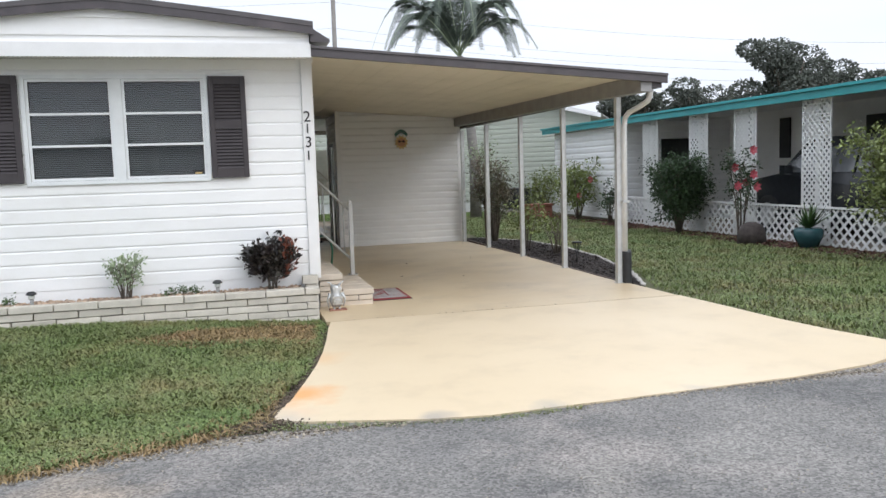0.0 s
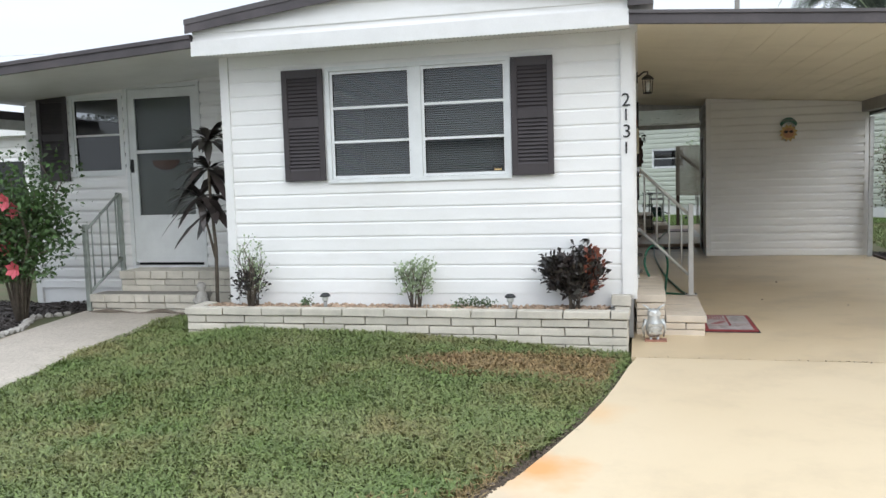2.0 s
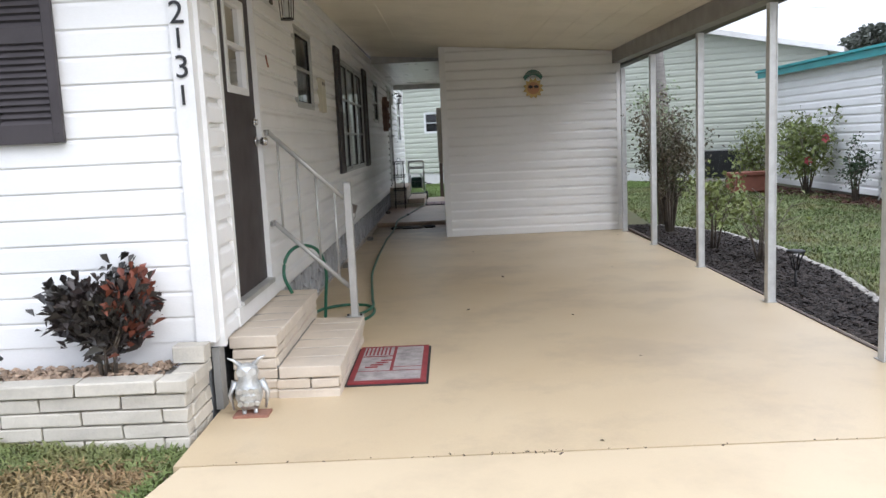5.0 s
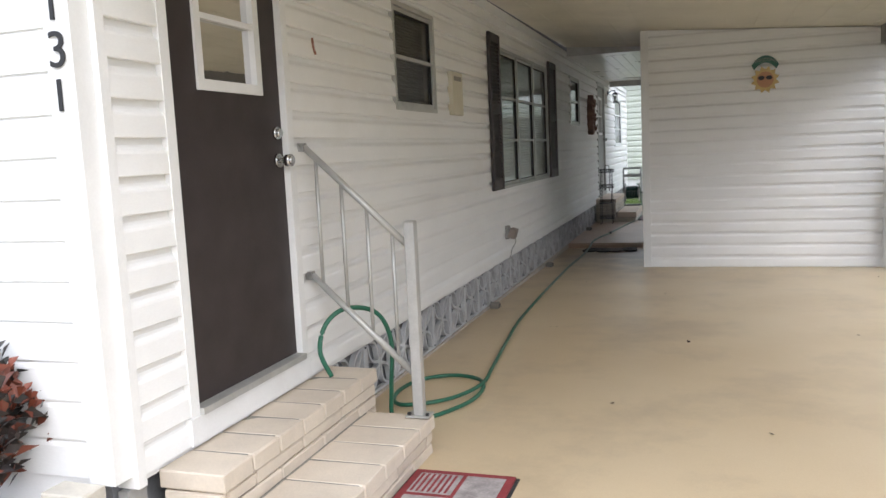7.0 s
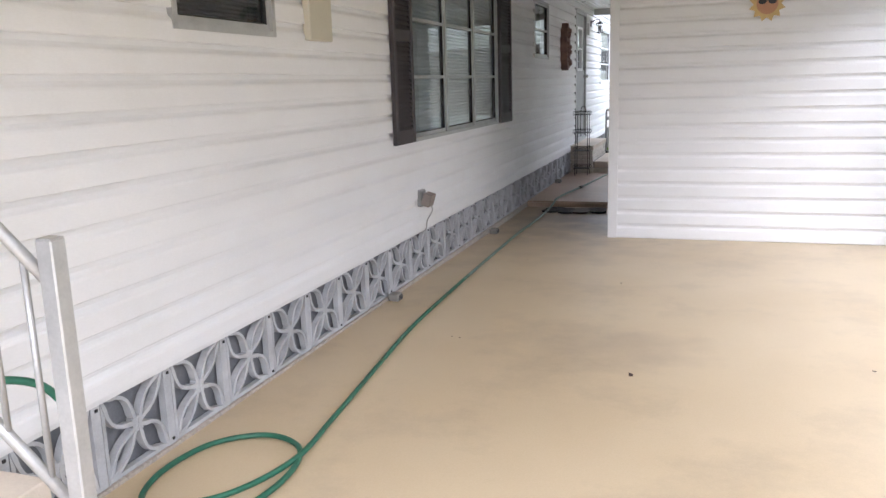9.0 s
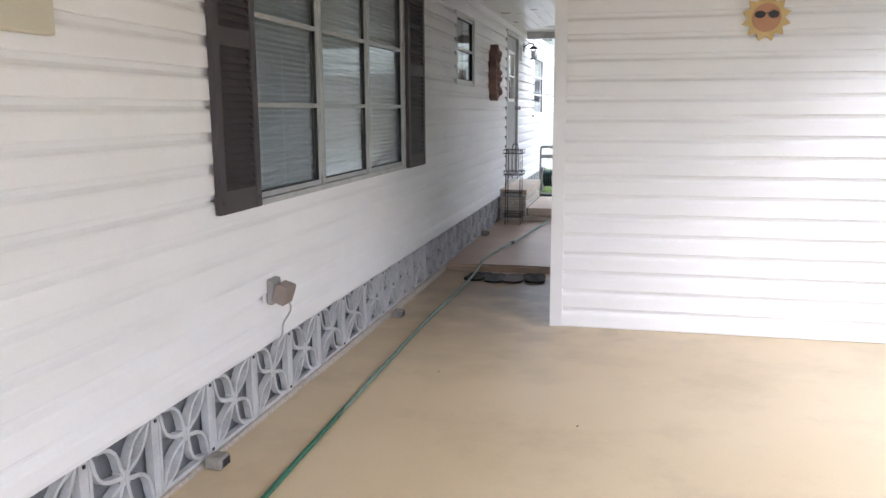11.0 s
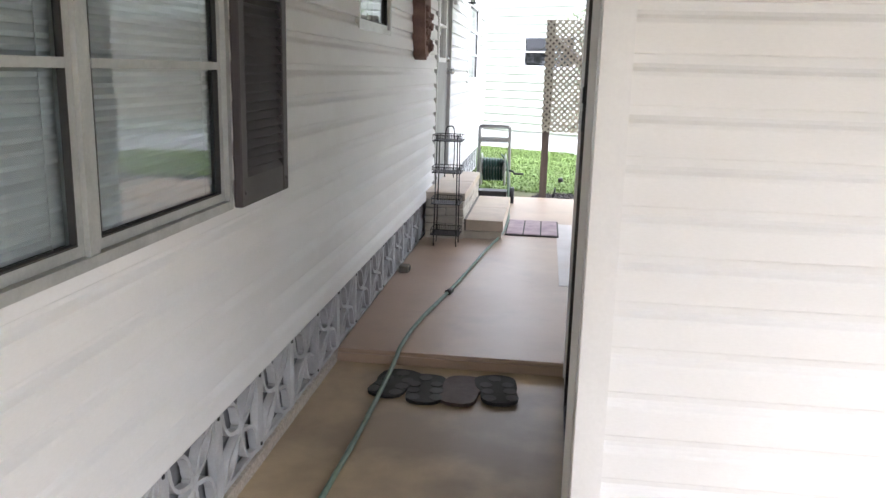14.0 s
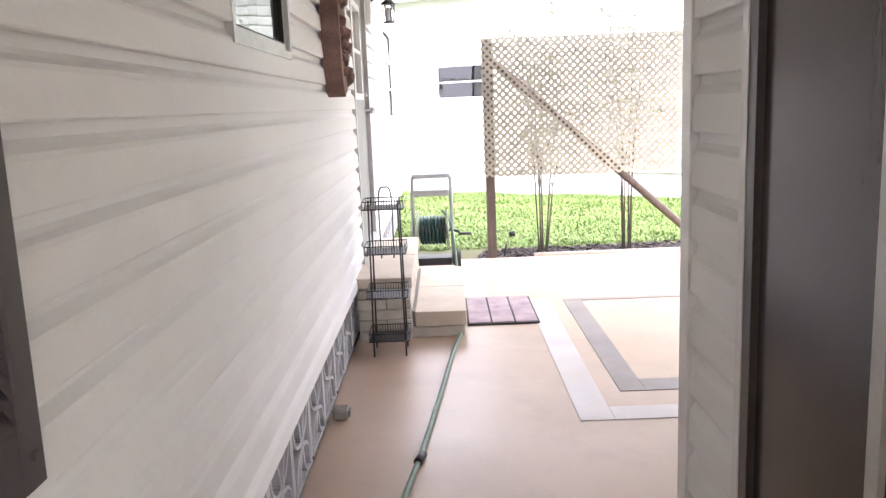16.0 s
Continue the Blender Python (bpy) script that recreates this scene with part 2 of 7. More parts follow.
GREENH = material("green_hose", (0.02, 0.13, 0.075), 0.42, var=0.15, scale=20, bump=0.1)
GREENH2 = material("faded_green_hose", (0.16, 0.24, 0.19), 0.5, var=0.15, scale=20, bump=0.1)
CHROME = material("brushed_steel", (0.62, 0.62, 0.62), 0.22, metal=1.0, var=0.1, bump=0.03)
DARKD = material("dark_metal_door", (0.060, 0.048, 0.045), 0.2, var=0.25, scale=3, bump=0.05, stretch=(1, 1, 0.3))
DARKF = material("dark_stained_door_frame", (0.050, 0.036, 0.032), 0.4, var=0.4, scale=7, bump=0.1, stretch=(3, 3, 0.5))
TEAL = material("teal_fascia_paint", (0.03, 0.31, 0.33), 0.4, var=0.12, scale=2, bump=0.04)
PALEG = material("pale_green_siding", (0.50, 0.53, 0.455), 0.5, var=0.05, scale=1.5, bump=0.05)
# Grey copy of BLIND: shade behind the glass is put into its colour.
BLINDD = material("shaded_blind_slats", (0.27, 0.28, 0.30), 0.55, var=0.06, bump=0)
BLIND = material("white_blind_slats", (0.82, 0.82, 0.80), 0.55, var=0.06, bump=0)
# Dark wall colour stands in for the lack of light indoors.
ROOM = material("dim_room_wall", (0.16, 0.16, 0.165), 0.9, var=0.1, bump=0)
CURT = material("pale_curtain", (0.45, 0.44, 0.40), 0.9, var=0.15, scale=4, bump=0.1, stretch=(12, 12, 0.4))
BARK = material("grey_bark", (0.17, 0.14, 0.11), 0.9, var=0.3, scale=14, bump=0.5)
PALMB = material("palm_trunk_bark", (0.25, 0.235, 0.215), 0.9, var=0.25, scale=3, bump=0.6, stretch=(1, 1, 8))
LEAFD = material("dark_green_leaf", (0.035, 0.07, 0.022), 0.5, var=0.25, scale=2, fine=20, bump=0, per_island=0.45)
LEAFM = material("mid_green_leaf", (0.06, 0.12, 0.03), 0.5, var=0.25, scale=2, fine=20, bump=0, per_island=0.4)
LEAFY = material("yellow_green_leaf", (0.20, 0.24, 0.07), 0.5, var=0.25, scale=3, fine=20, bump=0, per_island=0.35)
LEAFP = material("purple_black_leaf", (0.024, 0.026, 0.021), 0.38, var=0.3, scale=3, fine=20, bump=0, color2=(0.038, 0.026, 0.025), per_island=0.5)
LEAFR = material("orange_red_leaf", (0.20, 0.055, 0.03), 0.5, var=0.3, scale=3, fine=20, bump=0, per_island=0.4)
LEAFG = material("grey_green_leaf", (0.32, 0.39, 0.24), 0.6, var=0.2, scale=3, fine=20, bump=0, per_island=0.3)
# Leaf colour lightened and greyed to carry the haze of distance.
FARL = material("hazy_far_leaf", (0.12, 0.135, 0.11), 0.7, var=0.3, scale=0.5, fine=4, bump=0, per_island=0.4)
FLOWER = material("coral_red_petal", (0.60, 0.10, 0.13), 0.5, var=0.2, bump=0)
LATT = material("white_lattice_plastic", (0.74, 0.74, 0.72), 0.5, var=0.06, scale=4, bump=0.03)
LATC = material("cream_wood_lattice", (0.44, 0.41, 0.33), 0.7, var=0.15, scale=6, bump=0.15)
POSTB = material("brown_timber_post", (0.13, 0.10, 0.085), 0.8, var=0.25, scale=5, bump=0.3, stretch=(6, 6, 0.6))
PLAQ = material("weathered_red_wood", (0.28, 0.17, 0.14), 0.8, var=0.35, scale=7, bump=0.5)
MATR = material("dark_red_mat", (0.25, 0.035, 0.04), 0.9, var=0.15, scale=10, bump=0.3)
MATG = material("pale_grey_mat_print", (0.42, 0.38, 0.37), 0.9, var=0.3, scale=14, bump=0.2)
MATK = material("black_rubber", (0.03, 0.03, 0.03), 0.8, var=0.2, bump=0.3)
MATB = material("brown_rubber", (0.085, 0.052, 0.042), 0.6, var=0.3, scale=20, bump=0.3)
LEAFO = material("dull_olive_leaf", (0.10, 0.125, 0.07), 0.55, var=0.25, scale=2, fine=20, bump=0, color2=(0.13, 0.085, 0.06), per_island=0.4)
GREYP = material("grey_plastic", (0.30, 0.30, 0.29), 0.5, var=0.1, bump=0.03)
PAINTL = material("pale_grey_floor_paint", (0.53, 0.50, 0.49), 0.42, var=0.1, scale=3, bump=0.1, stain=(0.5, 0.4, 0.3), stain_amount=0.4)
PAINTD = material("dark_grey_floor_paint", (0.22, 0.185, 0.18), 0.42, var=0.15, scale=3, bump=0.1, stain=(0.4, 0.32, 0.25), stain_amount=0.3)
SILV = material("silver_owl_metal", (0.68, 0.70, 0.70), 0.35, metal=0.6, var=0.2, scale=30, bump=0.3)
YEL = material("sun_yellow_paint", (0.62, 0.45, 0.19), 0.6, var=0.1, bump=0.05)
ORA = material("sun_orange_paint", (0.50, 0.26, 0.14), 0.6, var=0.1, bump=0.05)
SIGNG = material("sign_green_paint", (0.06, 0.16, 0.13), 0.6, var=0.1, bump=0.05)
CARP = material("dark_car_paint", (0.03, 0.033, 0.038), 0.18, var=0.1, bump=0, spec=0.6)
TERRA = material("terracotta", (0.25, 0.09, 0.06), 0.8, var=0.15, bump=0.2)
TEALP = material("teal_glazed_pot", (0.03, 0.09, 0.10), 0.25, var=0.2, bump=0.05)
CARG = material("grey_car_glass", (0.16, 0.17, 0.18), 0.08, var=0.1, bump=0, spec=0.9)
GLASS = glass("window_glass")
WFRAME = material("dull_grey_window_metal", (0.47, 0.485, 0.47), 0.45, metal=0.3, var=0.15, scale=9, bump=0.05)
RAILG = material("grey_green_rail_paint", (0.34, 0.375, 0.345), 0.45, metal=0.2, var=0.15, scale=14, bump=0.05)
CREAMP = material("cream_panel_paint", (0.60, 0.56, 0.44), 0.5, var=0.06, scale=4, bump=0.03)
TAUPE = material("taupe_plastic", (0.30, 0.25, 0.22), 0.5, var=0.15, bump=0.05)
GASK = material("black_gasket", (0.03, 0.03, 0.03), 0.8, var=0.1, bump=0)
PRINTG = material("grey_pebble_print", (0.06, 0.063, 0.06), 0.7, var=0.2, bump=0.1)
REELG = material("light_grey_reel_plastic", (0.42, 0.44, 0.43), 0.5, var=0.1, bump=0.03)
DIRT = material("brown_crumbly_soil", (0.105, 0.078, 0.055), 0.95, var=0.3, scale=20, bump=0.4, per_island=0.5)
HOSED = material("dark_teal_hose", (0.02, 0.075, 0.06), 0.45, var=0.1, bump=0)
# Colour of the added sheets that darken the doors' lower panes.
DARKP = material("dark_blue_grey_backing", (0.05, 0.06, 0.075), 0.8, var=0.1, bump=0)
CURTW = material("floral_white_curtain", (0.72, 0.72, 0.68), 0.9, var=0.25, scale=22, fine=60, bump=0.1)
GLASSL = glass("thin_clear_glass", (0.8, 0.82, 0.82), 1.22)
GLASSM = glass("mesh_screen_glass", (0.62, 0.63, 0.63))
GLASSD = glass("screened_window_glass", (0.28, 0.29, 0.30))
RED = material("brick_red_base", (0.35, 0.17, 0.12), 0.85, var=0.2, bump=0.3)
LAMPG = material("frosted_lamp_glass", (0.6, 0.62, 0.6), 0.3, var=0.05, bump=0)

# ---- mesh helpers ----


def mesh_of(name, bm, mat):
    me = bpy.data.meshes.new(name)
    bm.to_mesh(me)
    bm.free()
    me.materials.append(mat)
    return me


def thing(name, label, category, at=(0, 0, 0), rz=0, group="", kind=""):
    """An empty at the base of a thing; its parts are given in its own frame."""
    ob = new(name)
    ob.empty_display_size = 0.1
    ob.matrix_world = pose(*at, 0, 0, rz)
    return tagged(ob, label, category, group, kind)


def part(name, bm, mat, parent, label="", kind="", smooth=False):
    """Links a bmesh as one mesh object under a thing or a part."""
    me = bm if isinstance(bm, bpy.types.Mesh) else mesh_of(name, bm, mat)
    if smooth:
        for p in me.polygons:
            p.use_smooth = True
    ob = new(name, me)
    ob.parent = parent
    return tagged(ob, label, kind=kind)


def solo(name, bm, mat, label="", category="", group="", kind="", smooth=False):
    ob = new(name, mesh_of(name, bm, mat))
    if smooth:
        for p in ob.data.polygons:
            p.use_smooth = True
    return tagged(ob, label, category, group, kind)


def box(bm, x0, y0, z0, x1, y1, z1, m=None, bevel=0.0):
    vs = [bm.verts.new(Vector((x, y, z)) if m is None else m @ Vector((x, y, z))) for x in (x0, x1) for y in (y0, y1) for z in (z0, z1)]
    fs = [bm.faces.new([vs[i] for i in q]) for q in ((0, 1, 3, 2), (4, 6, 7, 5), (0, 4, 5, 1), (2, 3, 7, 6), (0, 2, 6, 4), (1, 5, 7, 3))]
    if bevel:
        bmesh.ops.bevel(bm, geom=list({e for f in fs for e in f.edges}), offset=bevel, segments=1, affect="EDGES")
    return bm


def boxm(*a, **k):
    return box(bmesh.new(), *a, **k)


def tube(bm, pts, r, sides=8, cap=True, taper=None):
    """A round bar along points; taper: the radius at the end."""
    pts = [Vector(p) for p in pts]
    rings, up = [], Vector((0.13, 0.31, 0.94)).normalized()
    for i, p in enumerate(pts):
        d = (pts[min(i + 1, len(pts) - 1)] - pts[max(i - 1, 0)]).normalized()
        a = d.cross(up)
        if a.length < 0.1:
            a = d.cross(Vector((1, 0, 0)))
        a.normalize()
        b = d.cross(a)
        rr = r if taper is None else r + (taper - r) * i / (len(pts) - 1)
        rings.append([bm.verts.new(p + (a * math.cos(t) + b * math.sin(t)) * rr) for t in (2 * math.pi * k / sides for k in range(sides))])
    for r0, r1 in zip(rings, rings[1:]):
        for k in range(sides):
            f = bm.faces.new((r0[k], r0[(k + 1) % sides], r1[(k + 1) % sides], r1[k]))
            f.smooth = True
    if cap:
        bm.faces.new(rings[0][::-1])
        bm.faces.new(rings[-1])
    return bm


def prism(bm, pts, z0, z1, m=None):
    """A plan outline raised from z0 to z1; z may be a function of x, y."""
    f0 = z0 if callable(z0) else (lambda x, y: z0)
    f1 = z1 if callable(z1) else (lambda x, y: z1)
    t = (lambda v: v) if m is None else (lambda v: m @ v)
    lo = [bm.verts.new(t(Vector((x, y, f0(x, y))))) for x, y in pts]
    hi = [bm.verts.new(t(Vector((x, y, f1(x, y))))) for x, y in pts]
    bm.faces.new(hi)
    bm.faces.new(lo[::-1])
    for k in range(len(pts)):
        j = (k + 1) % len(pts)
        bm.faces.new((lo[k], lo[j], hi[j], hi[k]))
    return bm


def lathe(bm, profile, sides=16, at=(0, 0, 0)):
    rings = [[bm.verts.new((at[0] + r * math.cos(2 * math.pi * k / sides), at[1] + r * math.sin(2 * math.pi * k / sides), at[2] + z)) for k in range(sides)] for r, z in profile]
    for r0, r1 in zip(rings, rings[1:]):
        for k in range(sides):
            bm.faces.new((r0[k], r0[(k + 1) % sides], r1[(k + 1) % sides], r1[k])).smooth = True
    bm.faces.new(rings[0][::-1])
    bm.faces.new(rings[-1])
    return bm


def wall_frame(o, u, n):
    """A frame on a wall: local x along it, local y out of it, local z up."""
    u, n = Vector(u).normalized(), Vector(n).normalized()
    m = Matrix((u, n, Vector((0, 0, 1)))).transposed().to_4x4()
    m.translation = Vector(o)
    return m


def free_spans(length, z0, z1, holes):
    """Splits a strip of wall into rectangles outside its openings."""
    us = sorted({0.0, length, *[min(max(v, 0), length) for h in holes for v in h[:2]]})
    out = []
    for a, b in zip(us, us[1:]):
        if b - a < 1e-4:
            continue
        mid, zs = (a + b) / 2, [(z0, z1)]
        for h0, h1, hz0, hz1 in holes:
            if h0 < mid < h1:
                zs = [s for lo, hi in zs for s in ((lo, min(hi, hz0)), (max(lo, hz1), hi)) if s[1] - s[0] > 0.004]
        out += [(a, b, lo, hi) for lo, hi in zs]
    merged = []
    for s in out:
        if merged and abs(merged[-1][1] - s[0]) < 1e-5 and merged[-1][2:] == s[2:]:
            merged[-1] = (merged[-1][0], s[1], *s[2:])
        else:
            merged.append(s)
    return merged


def siding(parent, m, length, z0, z1, holes, mat, course=0.14, top=None, proud=0.028, depth=0.1, body=True, name="siding_board", crisp=False):
    """Lapped boards, each a part, before a solid wall body with openings. top: height of the roof line along the wall."""
    if body:
        bm = bmesh.new()
        for a, b, lo, hi in free_spans(length, z0, z1, holes):
            n_cut = 8 if top and hi > z1 - 1e-3 else 1
            for k in range(n_cut):
                p, q = a + (b - a) * k / n_cut, a + (b - a) * (k + 1) / n_cut
                t0, t1 = (top(p), top(q)) if top and hi > z1 - 1e-3 else (hi, hi)
                vs = [bm.verts.new(m @ Vector(v)) for v in ((p, -depth, lo), (q, -depth, lo), (q, -depth, t1), (p, -depth, t0), (p, 0, lo), (q, 0, lo), (q, 0, t1), (p, 0, t0))]
                for f in ((0, 1, 2, 3), (4, 5, 6, 7), (0, 1, 5, 4), (2, 3, 7, 6), (0, 3, 7, 4), (1, 2, 6, 5)):
                    bm.faces.new([vs[i] for i in f])
        part("wall_core", bm, mat, parent)
    peak = max([top(length * k / 20) for k in range(21)]) if top else z1
    z, boards = z0, 0
    while z < peak - 0.01:
        zt, bm = z + course, bmesh.new()
        limit = min(zt, peak)
        for a, b, lo, hi in free_spans(length, z, limit, holes):
            cuts = 1 if not top or hi <= z1 - 0.02 else 24
            for k in range(cuts):
                p, q = a + (b - a) * k / cuts, a + (b - a) * (k + 1) / cuts
                h = min(hi, min(top(p), top(q))) if top else hi
                if h - lo < 0.008:
                    continue
                shape = ((0.0, 0.92), (0.03, 1.0), (0.58, 0.88), (0.66, 0.76), (0.74, 0.38), (0.82, 0.14), (1.0, 0.08))

                if crisp:
                    shape = ((0.0, 0.95), (0.03, 1.0), (0.80, 0.86), (0.87, 0.6), (0.93, 0.12), (1.0, 0.08))

                def off(zz):
                    f = (zz - z) / course
                    for (f0, o0), (f1, o1) in zip(shape, shape[1:]):
                        if f <= f1 + 1e-6:
                            return proud * (o0 + (o1 - o0) * max(0.0, f - f0) / (f1 - f0))
                    return proud * 0.08
                prof = [(0.0, lo), (off(lo), lo)] + [(off(z + f * course), z + f * course) for f, _ in shape if lo + 1e-4 < z + f * course < h - 1e-4] + [(off(h), h), (0.0, h)]
                rows = [[bm.verts.new(m @ Vector((uu, d, zz))) for d, zz in prof] for uu in (p, q)]
                for i in range(len(prof) - 1):
                    bm.faces.new((rows[0][i], rows[1][i], rows[1][i + 1], rows[0][i + 1]))
                for r in rows:
                    bm.faces.new(r)
        if bm.verts:
            part(name, bm, mat, parent)
            boards += 1
        else:
            bm.free()
        z = zt
    return boards


def frame_bars(bm, m, u0, u1, z0, z1, w, d0, d1):
    box(bm, u0, d0, z0, u0 + w, d1, z1, m)
    box(bm, u1 - w, d0, z0, u1, d1, z1, m)
    box(bm, u0 + w, d0, z1 - w, u1 - w, d1, z1, m)
    box(bm, u0 + w, d0, z0, u1 - w, d1, z0 + w, m)
    return bm


def blinds(parent, m, u0, u1, z0, z1, depth=-0.07, pitch=0.028, mat=None, cover=0.74):
    bm = bmesh.new()
    z = z0 + 0.01
    while z < z1 - 0.01:
        vs = [bm.verts.new(m @ Vector((u, depth + d, z + pitch * cover * q))) for d, q in ((0.003, 0.0), (0.009, 0.35), (-0.006, 1.0)) for u in (u0, u1)]
        bm.faces.new((vs[0], vs[1], vs[3], vs[2]))
        bm.faces.new((vs[2], vs[3], vs[5], vs[4]))
        z += pitch
    for uu in (u0 + 0.1, u1 - 0.1):
        box(bm, uu, depth + 0.009, z0, uu + 0.004, depth + 0.011, z1, m)
    return part("blind", bm, mat or BLIND, parent, "white horizontal blind slats", kind="stuff")


def awning_window(name, m, u0, u1, z0, z1, units, rows, frame_mat, label, w=0.045, glassm=None, blind=True, mull=0.09, curtain=False, cover=0.74, blind_mat=None, blind_depth=-0.07, pitch=0.028):
    """A metal window: an outer frame, sashes side by side, each of stacked panes."""
    th = thing(name, label, "window", kind="structure")
    part("window_frame", frame_bars(bmesh.new(), m, u0, u1, z0, z1, w, -0.03, 0.03), frame_mat, th)
    iw = (u1 - u0 - 2 * w - mull * (units - 1)) / units
    for k in range(units):
        a = u0 + w + k * (iw + mull)
        b = a + iw
        if k:
            part("mullion", boxm(a - mull, -0.03, z0 + w, a, 0.025, z1 - w, m), frame_mat, th)
        part("sash", frame_bars(bmesh.new(), m, a + 0.002, b - 0.002, z0 + w + 0.002, z1 - w - 0.002, 0.028, -0.02, 0.012), frame_mat, th)
        part("gasket", frame_bars(bmesh.new(), m, a + 0.03, b - 0.03, z0 + w + 0.03, z1 - w - 0.03, 0.005, -0.006, 0.0125), GASK, th)
        gz0, gz1 = z0 + w + 0.03, z1 - w - 0.03
        h = (gz1 - gz0) / rows
        for r in range(rows):
            if r:
                part("glazing_bar", boxm(a + 0.03, -0.018, gz0 + r * h - 0.012, b - 0.03, 0.016, gz0 + r * h + 0.012, m), frame_mat, th)
            bm = bmesh.new()
            tilt = 0.004 * ((k * 3 + r) % 3)
            g0, g1 = gz0 + r * h + (0.012 if r else 0), gz0 + (r + 1) * h - (0.012 if r < rows - 1 else 0)
            bm.faces.new([bm.verts.new(m @ Vector(v)) for v in ((a + 0.03, -0.004 + tilt, g0), (b - 0.03, -0.004 + tilt, g0), (b - 0.03, -0.004, g1), (a + 0.03, -0.004, g1))])
            pane = part("pane", bm, glassm or GLASS, th)
            pane.visible_shadow = False
        if blind:
            blinds(th, m, a - 0.02, b + 0.02, z0 + w + 0.02, z1 - w, depth=blind_depth, mat=blind_mat, cover=cover, pitch=pitch)
        if curtain:
            bm = bmesh.new()
            n = 28
            for i in range(n):
                c0, c1 = a + iw * i / n, a + iw * (i + 1) / n
                d0, d1 = -0.13 + 0.018 * math.sin(i * 1.3), -0.13 + 0.018 * math.sin((i + 1) * 1.3)
                bm.faces.new([bm.verts.new(m @ Vector(v)) for v in ((c0, d0, z0 + w), (c1, d1, z0 + w), (c1, d1, z1 - w), (c0, d0, z1 - w))])
            part("curtain", bm, CURT, th, "pale hanging curtain")
    return th


def shutter(m, u0, u1, z0, z1, label="brown plastic louvred shutter beside the window"):
    """A shutter: stiles, rails and two banks of fixed slats."""
    th = thing("shutter", label, "shutter", group="window shutters")
    s, d = 0.055, 0.032
    mid = z0 + (z1 - z0) * 0.52
    bm = bmesh.new()
    box(bm, u0, 0.025, z0, u0 + s, 0.025 + d, z1, m, 0.004)
    box(bm, u1 - s, 0.025, z0, u1, 0.025 + d, z1, m, 0.004)
    for a, b in ((z0, z0 + 0.1), (mid - 0.04, mid + 0.04), (z1 - 0.08, z1)):
        box(bm, u0 + s, 0.025, a, u1 - s, 0.025 + d - 0.004, b, m)
    box(bm, u0 + s, 0.025, z0 + 0.1, u1 - s, 0.032, z1 - 0.08, m)
    part("shutter_frame", bm, SHUT, th)
    bm = bmesh.new()
    for v in ((-(u1 - u0) / 2 + s, 0, -0.014), ((u1 - u0) / 2 - s, 0, -0.014), ((u1 - u0) / 2 - s, 0.02, -0.017), (-(u1 - u0) / 2 + s, 0.02, -0.017),
              (-(u1 - u0) / 2 + s, 0, 0.008), ((u1 - u0) / 2 - s, 0, 0.008), ((u1 - u0) / 2 - s, 0.004, 0.008), (-(u1 - u0) / 2 + s, 0.004, 0.008)):
        bm.verts.new(v)
    bm.verts.ensure_lookup_table()
    for f in ((0, 1, 2, 3), (4, 5, 6, 7), (3, 2, 6, 7), (0, 3, 7, 4), (1, 2, 6, 5)):
        bm.faces.new([bm.verts[i] for i in f])
    slat = mesh_of("slat", bm, SHUT)
    for a, b in ((z0 + 0.1, mid - 0.04), (mid + 0.04, z1 - 0.08)):
        n = int((b - a) / 0.033)
        for k in range(n):
            ob = new("slat", slat)
            ob.parent = th
            ob.matrix_world = m @ Matrix.Translation(((u0 + u1) / 2, 0.033, a + (b - a) * (k + 0.5) / n))
    for uu in (u0 + 0.03, u1 - 0.03):
        for zz in (z0 + 0.05, z1 - 0.05):
            part("screw", boxm(uu - 0.006, 0.025 + d, zz - 0.006, uu + 0.006, 0.025 + d + 0.005, zz + 0.006, m), SHUT, th)
    return th


def brick_mesh(l, w, h, mat, rough=0.004, seed=0):
    rnd = random.Random(seed)
    bm = bmesh.new()
    box(bm, -l / 2, -w / 2, 0, l / 2, w / 2, h)
    bmesh.ops.bevel(bm, geom=bm.edges[:], offset=0.005, segments=1, affect="EDGES")
    for v in bm.verts:
        v.co += Vector([rnd.uniform(-rough, rough) for _ in range(3)])
    return mesh_of("brick", bm, mat)


BRICKS = {}


def brick_row(parent, a, b, z, h, depth, mat, lengths=0.4, offset=0.0, joint=0.009, name="brick", seed=1):
    """A course of bricks from a to b (plan points); they stand proud to the right-hand side of the way."""
    a, b = Vector((*a, 0)), Vector((*b, 0))
    total, way = (b - a).length, (b - a).normalized()
    n = Vector((way.y, -way.x, 0))
    rnd = random.Random(seed)
    s, first = 0.0, True
    while s < total - 0.02:
        l = lengths * (1 - offset if first and offset else 1)
        l = min(l, total - s)
        if total - s - l < 0.07:
            l = total - s
        first = False
        key = (round(l - joint, 3), round(depth, 3), round(h - joint, 3), mat.name, rnd.randrange(3))
        if key not in BRICKS:
            BRICKS[key] = brick_mesh(l - joint, depth, h - joint, mat, seed=len(BRICKS))
        ob = new(name, BRICKS[key])
        ob.parent = parent
        c = a + way * (s + l / 2) - n * (depth / 2)
        ob.matrix_world = Matrix.Translation((c.x, c.y, z)) @ Matrix.Rotation(math.atan2(way.y, way.x), 4, "Z")
        s += l


